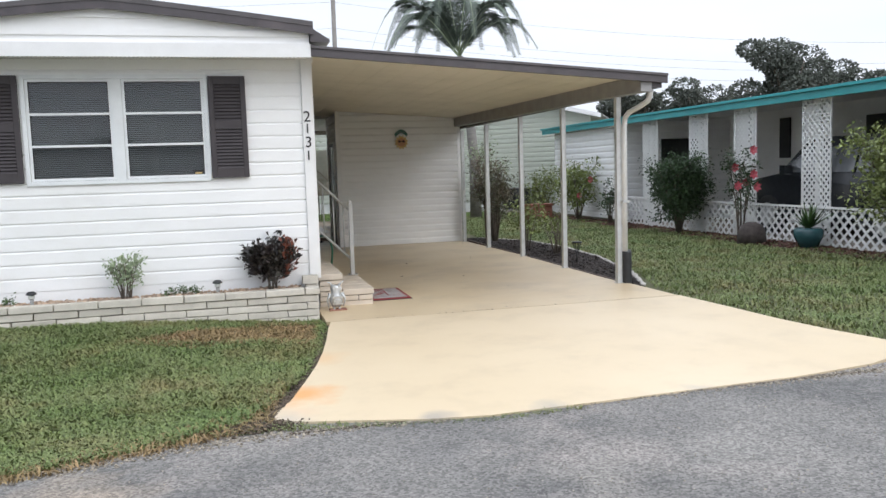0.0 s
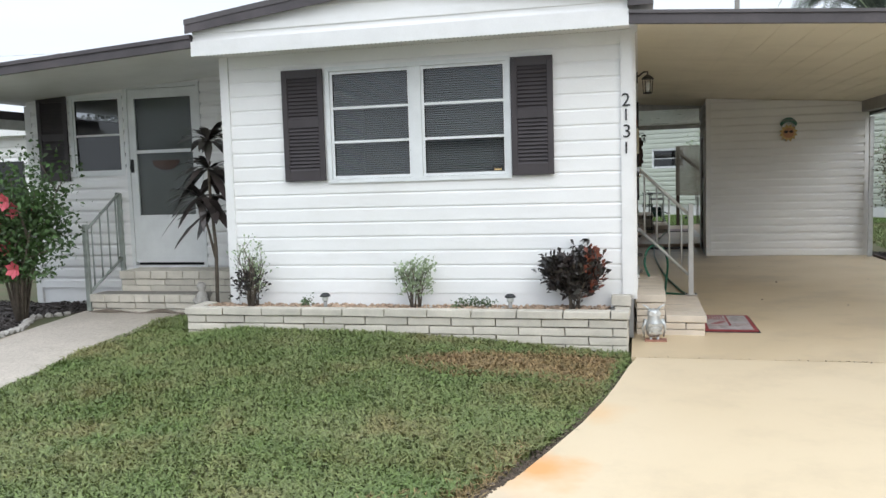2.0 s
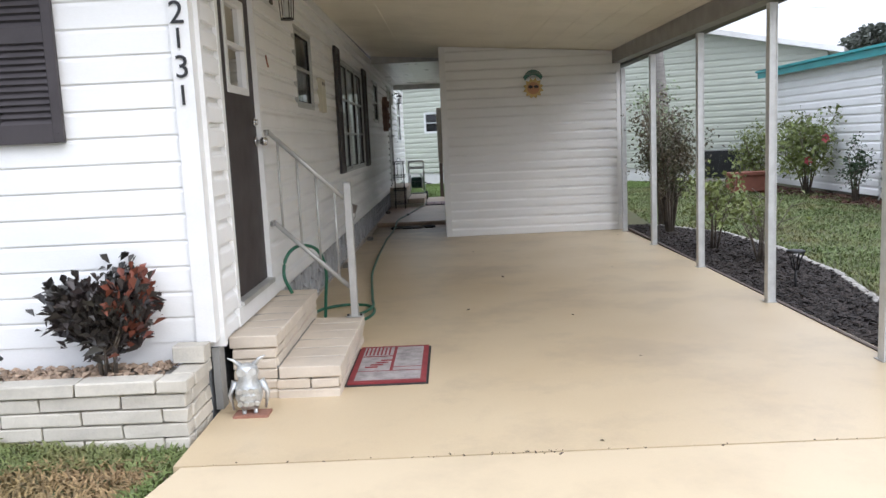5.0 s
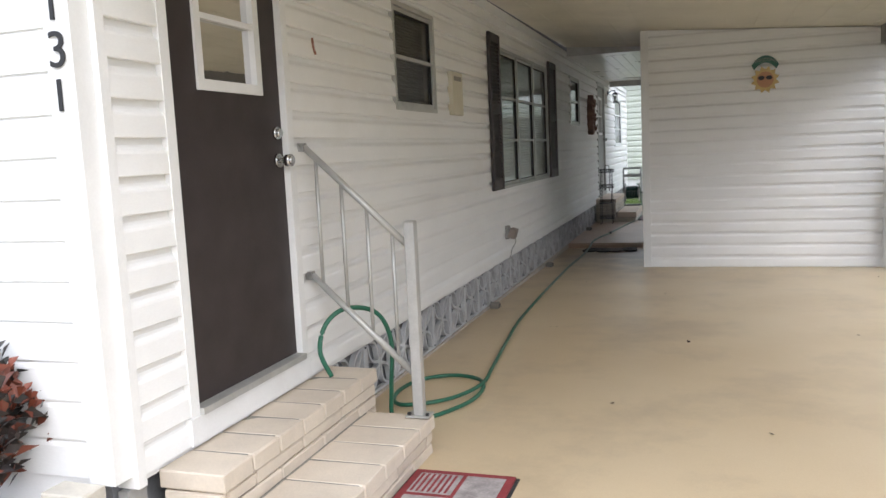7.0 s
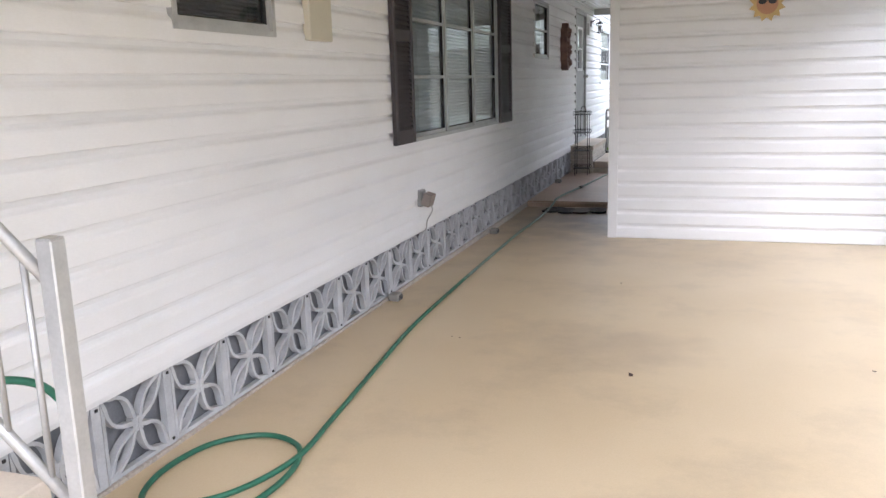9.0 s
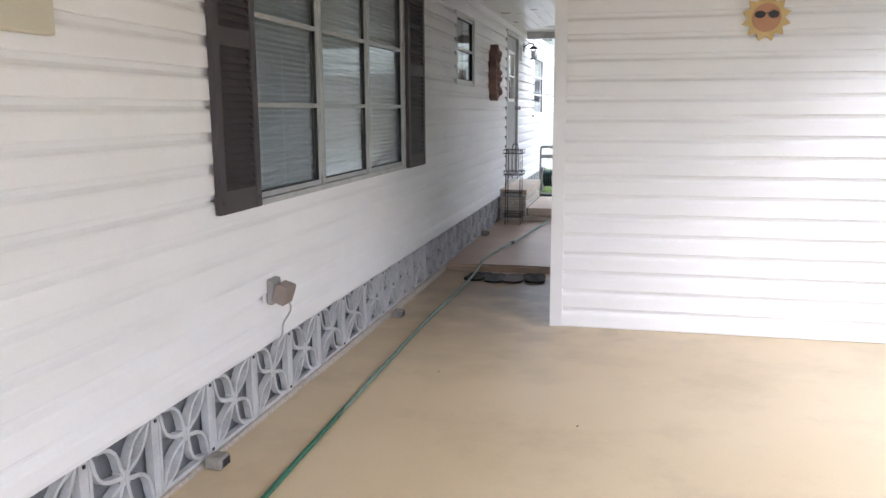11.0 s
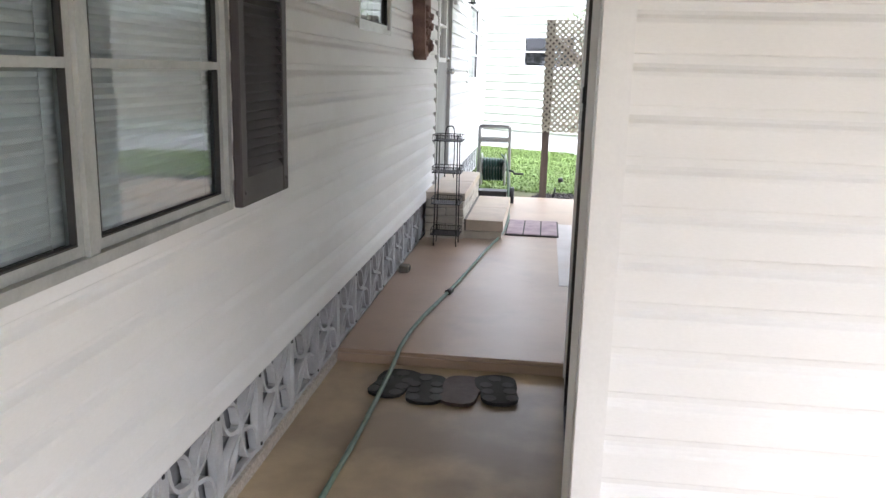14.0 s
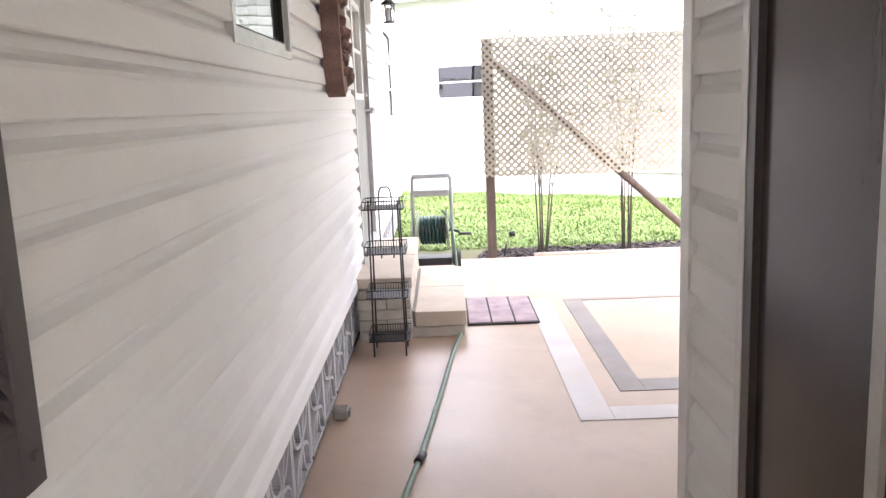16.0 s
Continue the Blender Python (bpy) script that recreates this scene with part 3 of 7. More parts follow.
def leaf_cloud(bm, points, size, rnd, droop=0.3, aspect=0.45, fold=0.0):
    """Small leaves, each a bent quad, at given points (place, way)."""
    for p, way in points:
        l = size * rnd.uniform(0.6, 1.3)
        d = Vector(way).normalized()
        side = d.cross(Vector((rnd.uniform(-1, 1), rnd.uniform(-1, 1), rnd.uniform(-0.2, 1))))
        if side.length < 0.05:
            continue
        side.normalize()
        p = Vector(p)
        w = l * aspect / 2
        mid = p + d * l * 0.5 + Vector((0, 0, fold * l))
        tip = p + d * l - Vector((0, 0, droop * l))
        a, b, c, e = bm.verts.new(p), bm.verts.new(mid + side * w), bm.verts.new(tip), bm.verts.new(mid - side * w)
        bm.faces.new((a, b, c, e))


def shrub(name, at, height, width, leafm, label, category="shrub", n=900, size=0.07, stems=7, seed=1, flowers=0, trunk=0.02, aspect=0.5, base=0.25, second=None, stemm=None, spiky=0.0):
    """A shrub: thin branching stems and many small leaves round their ends, denser outside, with gaps."""
    rnd = random.Random(seed)
    th = thing(name, label, category, at)
    bs = bmesh.new()
    tips = []
    for k in range(stems):
        ang, r = 2 * math.pi * k / stems + rnd.uniform(-0.4, 0.4), width / 2 * rnd.uniform(0.25, 0.8)
        top = Vector((r * math.cos(ang), r * math.sin(ang), height * rnd.uniform(0.55, 0.9)))
        mid = Vector((top.x * 0.35 + rnd.uniform(-0.03, 0.03), top.y * 0.35, top.z * 0.5))
        foot = Vector((0.04 * math.cos(ang), 0.04 * math.sin(ang), 0))
        tube(bs, [foot, mid, top], trunk, 5, taper=trunk * 0.35)
        for j in range(5):
            s = rnd.uniform(0.35, 1.0)
            p = foot.lerp(mid, s * 2) if s < 0.5 else mid.lerp(top, s * 2 - 1)
            q = p + Vector((rnd.uniform(-1, 1) * width * 0.24, rnd.uniform(-1, 1) * width * 0.24, rnd.uniform(0.02, 0.28) * height))
            tube(bs, [p, q], trunk * 0.45, 4, taper=trunk * 0.2)
            tips.append((q, q - p))
        tips.append((top, top - mid))
    part("stem", bs, stemm or BARK, th, "thin bare stems", kind="stuff")
    groups = [[], []]
    for i in range(n):
        q, d = tips[rnd.randrange(len(tips))]
        spread = width * 0.17
        p = q + Vector([rnd.gauss(0, spread * 0.55) for _ in range(3)])
        if p.z < base * height:
            p.z = base * height + rnd.uniform(0, 0.25) * height
        way = Vector([rnd.uniform(-1, 1) for _ in range(3)]) + d.normalized() * (0.4 + spiky) + Vector((0, 0, 0.25 + spiky))
        groups[1 if second and p.x > width * 0.24 and rnd.random() < 0.45 else 0].append((p, way))
    bl = bmesh.new()
    leaf_cloud(bl, groups[0], size, rnd, aspect=aspect)
    part("leaf", bl, leafm, th, kind="stuff")
    if second and groups[1]:
        bl = bmesh.new()
        leaf_cloud(bl, groups[1], size, rnd, aspect=aspect)
        part("leaves", bl, second, th, "orange red leaves", kind="stuff")
    for k in range(flowers):
        q, d = tips[(k * 7 + seed) % len(tips)]
        bf = bmesh.new()
        c = Vector(q) + Vector((0, -width * 0.22, 0.02))
        for j in range(6):
            a0 = 2 * math.pi * j / 6
            e1, e2 = Vector((math.cos(a0), -0.5, math.sin(a0))), Vector((math.cos(a0 + 1), -0.5, math.sin(a0 + 1)))
            vs = [bf.verts.new(c), bf.verts.new(c + e1 * 0.07), bf.verts.new(c + (e1 + e2) * 0.056), bf.verts.new(c + e2 * 0.07)]
            bf.faces.new(vs)
        part("flower", bf, FLOWER, th, "coral red hibiscus flower")
    return th


def ground_z(x, y):
    """The lie of the land: a slight rise towards the house on its front door side."""
    a, b = np.clip((0.3 - x) / 4.5, 0, 1), np.clip((y - 4.6) / 3.4, 0, 1)
    c = np.clip((0.6 - x) / 1.0, 0, 1) * np.clip((x + 3.4) / 0.6, 0, 1)
    return 0.03 + 0.10 * a * a * (3 - 2 * a) * b * b * (3 - 2 * b) + 0.09 * c * b * b


def grass_patch(name, outline, count, height, mat, label, seed=3, keep_out=(), near=None):
    """Blades strewn over a plan outline, each a bent blade of two faces."""
    rs = np.random.RandomState(seed)
    xs, ys = [p[0] for p in outline], [p[1] for p in outline]

    def inside(px, py, poly):
        c = np.zeros(len(px), bool)
        j = len(poly) - 1
        for i in range(len(poly)):
            (xi, yi), (xj, yj) = poly[i], poly[j]
            if yi != yj:
                c ^= ((yi > py) != (yj > py)) & (px < (xj - xi) * (py - yi) / (yj - yi) + xi)
            j = i
        return c
    px = rs.uniform(min(xs), max(xs), count * 4)
    py = rs.uniform(min(ys), max(ys), count * 4)
    if near:
        d = np.hypot(px - near[0], py - near[1])
        ok0 = rs.rand(len(px)) < np.clip((near[2] / np.maximum(d, 0.1)) ** 1.6, 0, 1)
        px, py = px[ok0], py[ok0]
    ok = inside(px, py, outline)
    for poly in keep_out:
        ok &= ~inside(px, py, poly)
    px, py = px[ok][:count], py[ok][:count]
    n = len(px)
    ang, lean = rs.uniform(0, 2 * np.pi, n), rs.uniform(0.5, 1.6, n)
    patch = np.sin(px * 2.3 + np.sin(py * 1.7) * 2) * np.sin(py * 2.9 + px)
    h = height * rs.uniform(0.35, 1.3, n) * (1 + 0.4 * patch)
    w = rs.uniform(0.004, 0.0095, n) * (height / 0.06)
    dx, dy = np.cos(ang), np.sin(ang)
    sx, sy = -dy * w, dx * w
    z = ground_z(px, py)
    mx, my, mz = px + dx * h * lean * 0.35, py + dy * h * lean * 0.35, z + h * 0.6
    tx, ty, tz = px + dx * h * lean, py + dy * h * lean, z + h * (1.0 - 0.25 * lean)
    v = np.stack([np.stack([px - sx, py - sy, z], 1), np.stack([px + sx, py + sy, z], 1),
                  np.stack([mx + sx * 0.8, my + sy * 0.8, mz], 1), np.stack([mx - sx * 0.8, my - sy * 0.8, mz], 1),
                  np.stack([tx, ty, tz], 1)], 1).reshape(-1, 3)
    b = np.arange(n) * 5
    faces = [tuple(q) for q in np.stack([b, b + 1, b + 2, b + 3], 1).tolist()] + [tuple(q) for q in np.stack([b + 3, b + 2, b + 4], 1).tolist()]
    me = bpy.data.meshes.new(name)
    me.from_pydata(v.tolist(), [], faces)
    me.materials.append(mat)
    return tagged(new(name, me), label, "grass", kind="stuff")


def scatter(name, mat, count, place, size, label, category, seed=5, flat=0.6, parent=None):
    """Chips or pebbles strewn at place(rnd), joined in one mesh."""
    rnd = random.Random(seed)
    verts, faces = [], []
    shape = ((1, 0, 0), (0, 1, 0), (-1, 0, 0), (0, -1, 0), (0, 0, 1), (0, 0, -1))
    for _ in range(count):
        x, y, z = place(rnd)
        s, e = size * rnd.uniform(0.5, 1.4), Euler([rnd.uniform(-0.5, 0.5), rnd.uniform(-0.5, 0.5), rnd.uniform(0, 6.28)])
        k, ax = len(verts), rnd.uniform(0.5, 1)
        for v in shape:
            q = Vector((v[0] * s, v[1] * s * ax, v[2] * s * flat))
            q.rotate(e)
            verts.append((x + q.x, y + q.y, z + q.z))
        for f in ((0, 1, 4), (1, 2, 4), (2, 3, 4), (3, 0, 4), (1, 0, 5), (2, 1, 5), (3, 2, 5), (0, 3, 5)):
            faces.append([k + i for i in f])
    me = bpy.data.meshes.new(name)
    me.from_pydata(verts, [], faces)
    me.materials.append(mat)
    ob = new(name, me)
    if parent:
        ob.parent = parent
        return tagged(ob, label, kind="stuff")
    return tagged(ob, label, category, kind="stuff")


def lattice(bm, m, u0, u1, z0, z1, pitch=0.09, w=0.032, d=0.006):
    """Crossed diagonal strips clipped to a rectangle."""
    for sgn, off in ((1, 0.0), (-1, d)):
        s = u0 - (z1 - z0) if sgn > 0 else u0
        s0 = math.floor(s / pitch) * pitch
        while s0 < (u1 if sgn > 0 else u1 + (z1 - z0)):
            if sgn > 0:
                a, b = max(u0, s0), min(u1, s0 + (z1 - z0))
                za, zb = z0 + (a - s0), z0 + (b - s0)
            else:
                a, b = max(u0, s0 - (z1 - z0)), min(u1, s0)
                za, zb = z0 + (s0 - a), z0 + (s0 - b)
            if b - a > 0.02:
                nx, nz = (-0.7071 * sgn * w / 2, 0.7071 * w / 2)
                c = [(a + nx, za + nz), (a - nx, za - nz), (b - nx, zb - nz), (b + nx, zb + nz)]
                c = [(min(max(p, u0), u1), min(max(q, z0), z1)) for p, q in c]
                vs = [bm.verts.new(m @ Vector((p, dd, q))) for dd in (off, off + d) for p, q in c]
                for f in ((0, 1, 2, 3), (4, 5, 6, 7), (0, 1, 5, 4), (2, 3, 7, 6)):
                    bm.faces.new([vs[i] for i in f])
            s0 += pitch
    return bm

# ---- large structure ----
# ground, road, drive
bm = bmesh.new()
gx = [-400, -80, -25] + [-14 + 0.5 * k for k in range(33)] + [12, 30, 90, 400]
gy = [-400, -80, -20, 0] + [2 + 0.5 * k for k in range(17)] + [14, 18, 24, 30, 60, 120, 400]
grid = [[bm.verts.new((x, y, float(ground_z(x, y)) if x > -20 and y < 12 else (0.13 if -20 < x < -4 and y < 30 else 0.03))) for x in gx] for y in gy]
for r0, r1 in zip(grid, grid[1:]):
    for k in range(len(gx) - 1):
        bm.faces.new((r0[k], r0[k + 1], r1[k + 1], r1[k])).smooth = True
solo("ground", bm, GRASSG, "grassy soil ground reaching the horizon", kind="structure")

ROAD_EDGE = [(-60, -9), (-14, 0.6), (-8, 2.2), (-4.5, 3.3), (-2.4, 4.0), (-1.34, 4.6), (-0.65, 4.81), (-0.1, 5.0), (0.2, 5.1), (1.6, 4.95), (4.6, 5.0), (5.6, 5.25), (12, 5.6), (60, 7)]
bm = prism(bmesh.new(), ROAD_EDGE[::-1] + [(-60, -24), (60, -9)], 0.0, 0.04)
solo("road", bm, ASPH, "worn grey asphalt road with a ragged edge", kind="structure")


def slab_z(x, y):
    if y < 8.3:
        return 0.052 + 0.038 * (y - 4.7) / 3.6
    return 0.09 - 0.04 * max(0, min(1, (y - 13.5) / 4))


DRIVE_L = [(0.84, 8.22), (0.78, 7.9), (0.70, 7.35), (0.62, 6.9), (0.52, 6.45), (0.38, 5.95), (0.26, 5.55), (0.14, 5.3), (0.12, 5.15)]
DRIVE_F = [(0.3, 5.04), (0.7, 4.93), (1.05, 4.83), (1.45, 4.77), (2.2, 4.8), (3.06, 4.84), (3.8, 4.87), (4.54, 4.98), (5.1, 5.2)]
DRIVE_R = [(5.25, 5.55), (5.1, 6.1), (5.0, 6.7), (4.94, 7.5), (4.86, 8.22)]
bm = bmesh.new()
prism(bm, (DRIVE_L + DRIVE_F + DRIVE_R)[::-1], 0.0, slab_z)
solo("driveway", bm, SLAB, "cream painted concrete driveway with worn edges", kind="structure")
bm = bmesh.new()
prism(bm, [(0.8, 8.235), (4.84, 8.235), (4.80, 9.3), (4.785, 13.5), (0.8, 13.5)], 0.0, slab_z)
prism(bm, [(0.8, 13.5), (4.785, 13.5), (4.785, 16.86), (0.8, 16.86)], 0.0, slab_z)
prism(bm, [(0.8, 16.86), (2.10, 16.86), (2.10, 17.5), (0.8, 17.5)], 0.0, slab_z)
prism(bm, [(0.8, 17.5), (2.10, 17.5), (2.10, 18.76), (0.8, 18.76)], 0.0, slab_z)
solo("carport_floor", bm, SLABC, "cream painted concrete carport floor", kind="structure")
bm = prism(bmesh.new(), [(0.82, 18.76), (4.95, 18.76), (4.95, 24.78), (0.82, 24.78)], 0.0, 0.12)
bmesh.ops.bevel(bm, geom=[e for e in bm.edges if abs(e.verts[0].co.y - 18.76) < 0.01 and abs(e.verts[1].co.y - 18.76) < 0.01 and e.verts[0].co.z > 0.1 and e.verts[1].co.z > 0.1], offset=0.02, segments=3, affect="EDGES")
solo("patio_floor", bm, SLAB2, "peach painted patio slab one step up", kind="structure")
bm = prism(bmesh.new(), [(-5.3, 8.6), (-5.2, 8.0), (-4.55, 4.2), (-4.5, 3.2), (-3.3, 3.6), (-3.45, 4.6), (-3.82, 6.66), (-4.0, 8.2), (-4.2, 9.72), (-5.5, 9.72)][::-1], 0.0, lambda x, y: float(ground_z(x, y)) + 0.03)
solo("walkway", bm, WALK, "pale concrete walkway to the front steps", kind="structure")
# painted border on the patio
bm = bmesh.new()
for a in ((2.08, 20.43, 2.25, 22.95), (2.252, 20.43, 4.55, 20.6)):
    box(bm, a[0], a[1], 0.1, a[2], a[3], 0.124)
solo("floor_border", bm, PAINTL, "pale grey painted border worn on the patio floor", kind="structure")
bm = bmesh.new()
for a in ((2.36, 20.82, 2.5, 22.86), (2.502, 20.82, 4.4, 21.0), (2.36, 22.862, 4.4, 22.93)):
    box(bm, a[0], a[1], 0.1, a[2], a[3], 0.124)
solo("floor_border", bm, PAINTD, "dark grey painted inner border on the patio floor", kind="structure")

# main house
HB = 28.6
F = wall_frame((-3.15, 9.00, 0), (1, 0, 0), (0, -1, 0))
wall_n = thing("wall_front", "white lapped siding front wall", "wall", kind="structure")
WIN1 = (1.08, 2.885, 1.575, 2.69)
siding(wall_n, F, 3.91, 0.4955, 2.85, [WIN1], WHITE, 0.1405, proud=0.011, crisp=True)
part("corner_trim", boxm(3.87, -0.05, 0.49, 3.975, 0.035, 2.85, F), TRIMW, wall_n)
part("corner_trim", boxm(-0.035, -0.05, 0.35, 0.055, 0.03, 2.85, F), TRIMW, wall_n)
part("skirt_board", boxm(0.055, -0.03, 0.2, 3.87, 0.006, 0.494, F), WHITE, wall_n)
E_ = wall_frame((0.82, 8.97, 0), (0, 1, 0), (1, 0, 0))
wall_e = thing("wall_side", "white lapped siding wall beside the carport", "wall", kind="structure")
ey = lambda y: y - 8.97
HOLES = [(ey(9.38), ey(10.36), 0.5, 2.70), (ey(11.79), ey(12.64), 1.862, 2.57), (ey(14.62), ey(17.22), 1.175, 2.57),
         (ey(19.14), ey(20.08), 1.885, 2.62), (ey(22.45), ey(23.62), 0.5, 2.72), (ey(25.6), ey(27.15), 1.5, 2.62)]
siding(wall_e, E_, HB - 8.97, 0.461, 2.93, [(0, 0.1, 0.4, 3.0), (0.1, HB - 8.97, 0.4, 0.484)] + HOLES, WHITE, 0.135)
part("corner_trim", boxm(0.081, -0.1, 0.445, 0.125, 0.03, 2.92, E_), TRIMW, wall_e)
part("corner_trim", boxm(HB - 8.97 - 0.1, 0.0, 0.47, HB - 8.97, 0.03, 2.92, E_), TRIMW, wall_e)
part("starter_strip", boxm(0.125, -0.02, 0.455, HB - 9.08, 0.008, 0.483, E_), TRIMW, wall_e)
part("eave_moulding", boxm(0.11, 0.017, 2.84, HB - 9.1, 0.05, 2.93, E_), TRIMW, wall_e)
for nm, bx in (("wall_west", (-3.15, 9.11, 0.3, -3.05, HB, 2.9)), ("wall_back", (-3.15, HB - 0.1, 0.3, 0.72, HB, 2.9))):
    solo(nm, boxm(*bx), WHITE, "white outer wall", kind="structure")
# Unseen room surfaces, coloured dark so the panes look into gloom.
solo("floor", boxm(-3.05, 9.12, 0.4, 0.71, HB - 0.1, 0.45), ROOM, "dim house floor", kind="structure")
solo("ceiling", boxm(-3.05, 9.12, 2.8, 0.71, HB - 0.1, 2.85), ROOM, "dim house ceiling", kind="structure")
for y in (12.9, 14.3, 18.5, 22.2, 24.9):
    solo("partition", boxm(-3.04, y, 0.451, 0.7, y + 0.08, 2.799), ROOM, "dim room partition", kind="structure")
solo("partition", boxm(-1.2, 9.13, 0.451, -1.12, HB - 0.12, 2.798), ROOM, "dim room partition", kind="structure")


def bow(x):
    """The bowed roof line over the gable."""
    u = (x + 1.22) / 2.03
    return 3.345 - 0.22 * abs(u) ** 1.15 - 0.02 * (x < -1.22) * abs(u)


gable = thing("gable", "white boarded gable hood over the front wall", "gable", kind="structure")
G = wall_frame((-3.24, 8.60, 0), (1, 0, 0), (0, -1, 0))
siding(gable, G, 4.03, 2.85, 3.33, [], WHITE, 0.17, top=lambda u: bow(u - 3.24) - 0.02, proud=0.012, depth=0.06, name="gable_board")
bm = bmesh.new()
box(bm, -0.012, 0.014, 2.815, 4.042, 0.03, 2.95, G)
part("band_board", bm, TRIMW, gable)
part("soffit", boxm(-3.24, 8.66, 2.852, 0.80, 8.998, 2.872), TRIMW, gable)
bm = bmesh.new()
for k in range(95):
    box(bm, -3.1 + k * 0.04, 8.575, 2.809, -3.085 + k * 0.04, 8.584, 2.815)
part("soffit_lip", bm, ALU, gable, "pierced metal lip under the gable", kind="stuff")
bm = bmesh.new()
N = 30
for k in range(N):
    a, b = -3.28 + 4.11 * k / N, -3.28 + 4.11 * (k + 1) / N
    vs = [bm.verts.new(v) for x in (a, b) for v in ((x, 8.54, bow(x) - 0.05), (x, 8.54, bow(x) + 0.035), (x, HB + 0.2, bow(x) + 0.035), (x, HB + 0.2, bow(x) - 0.05))]
    for f in ((0, 1, 5, 4), (1, 2, 6, 5), (2, 3, 7, 6), (3, 0, 4, 7)):
        bm.faces.new([vs[i] for i in f])
bm.faces.new([v for v in bm.verts if False] or [bm.verts.new((-3.28, 8.55, bow(-3.28) + z)) for z in (-0.05, 0.035)] + [bm.verts.new((-3.28, HB, bow(-3.28) + z)) for z in (0.035, -0.05)])
bmesh.ops.remove_doubles(bm, verts=bm.verts[:], dist=0.001)
roof = solo("roof", bm, FASC, "low bowed roof with dark brown metal edge", kind="structure")
bm = bmesh.new()
for k in range(N):
    a, b = -3.28 + 4.11 * k / N, -3.28 + 4.11 * (k + 1) / N
    vs = [bm.verts.new(v) for x in (a, b) for v in ((x, 8.515, bow(x) + 0.0), (x, 8.515, bow(x) + 0.05), (x, 8.539, bow(x) + 0.05), (x, 8.539, bow(x) + 0.0))]
    for f in ((0, 1, 5, 4), (1, 2, 6, 5), (2, 3, 7, 6), (3, 0, 4, 7)):
        bm.faces.new([vs[i] for i in f])
part("roof_lip", bm, FASCL, roof, "lighter weathered roof lip")
bm = bmesh.new()
for k in range(N):
    a, b = -3.28 + 4.11 * k / N, -3.28 + 4.11 * (k + 1) / N
    vs = [bm.verts.new(v) for x in (a, b) for v in ((x, 8.522, bow(x) - 0.08), (x, 8.522, bow(x) - 0.001), (x, 8.539, bow(x) - 0.001), (x, 8.539, bow(x) - 0.08))]
    for f in ((0, 1, 5, 4), (1, 2, 6, 5), (2, 3, 7, 6), (3, 0, 4, 7)):
        bm.faces.new([vs[i] for i in f])
part("roof_edge", bm, FASC, roof)

W1 = wall_frame((-3.15, 9.00, 0), (1, 0, 0), (0, -1, 0))
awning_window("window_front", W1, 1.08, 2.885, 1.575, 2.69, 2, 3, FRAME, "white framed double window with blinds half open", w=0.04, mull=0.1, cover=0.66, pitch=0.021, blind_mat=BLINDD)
shutter(W1, 0.635, 1.06, 1.605, 2.68)
shutter(W1, 2.892, 3.275, 1.60, 2.67)

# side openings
# Grey slats stand in for the look of the screened glass.
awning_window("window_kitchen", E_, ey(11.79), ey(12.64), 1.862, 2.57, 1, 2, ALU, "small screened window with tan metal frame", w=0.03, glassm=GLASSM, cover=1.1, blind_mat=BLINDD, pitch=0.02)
awning_window("window_side", E_, ey(14.62), ey(17.22), 1.175, 2.57, 3, 3, WFRAME, "wide grey metal window in three lights with blinds", w=0.03, mull=0.045, cover=1.2, blind_depth=-0.032, pitch=0.028)
awning_window("window_bath", E_, ey(19.14), ey(20.08), 1.885, 2.62, 1, 2, ALU, "small metal window with patterned lower glass", w=0.03, glassm=GLASSD, blind=False, curtain=True)
awning_window("window_rear", E_, ey(25.6), ey(27.15), 1.5, 2.62, 1, 3, FRAME, "white framed window near the back corner", w=0.05)
shutter(E_, ey(14.20), ey(14.60), 1.18, 2.66)
shutter(E_, ey(17.24), ey(17.75), 1.175, 2.66)


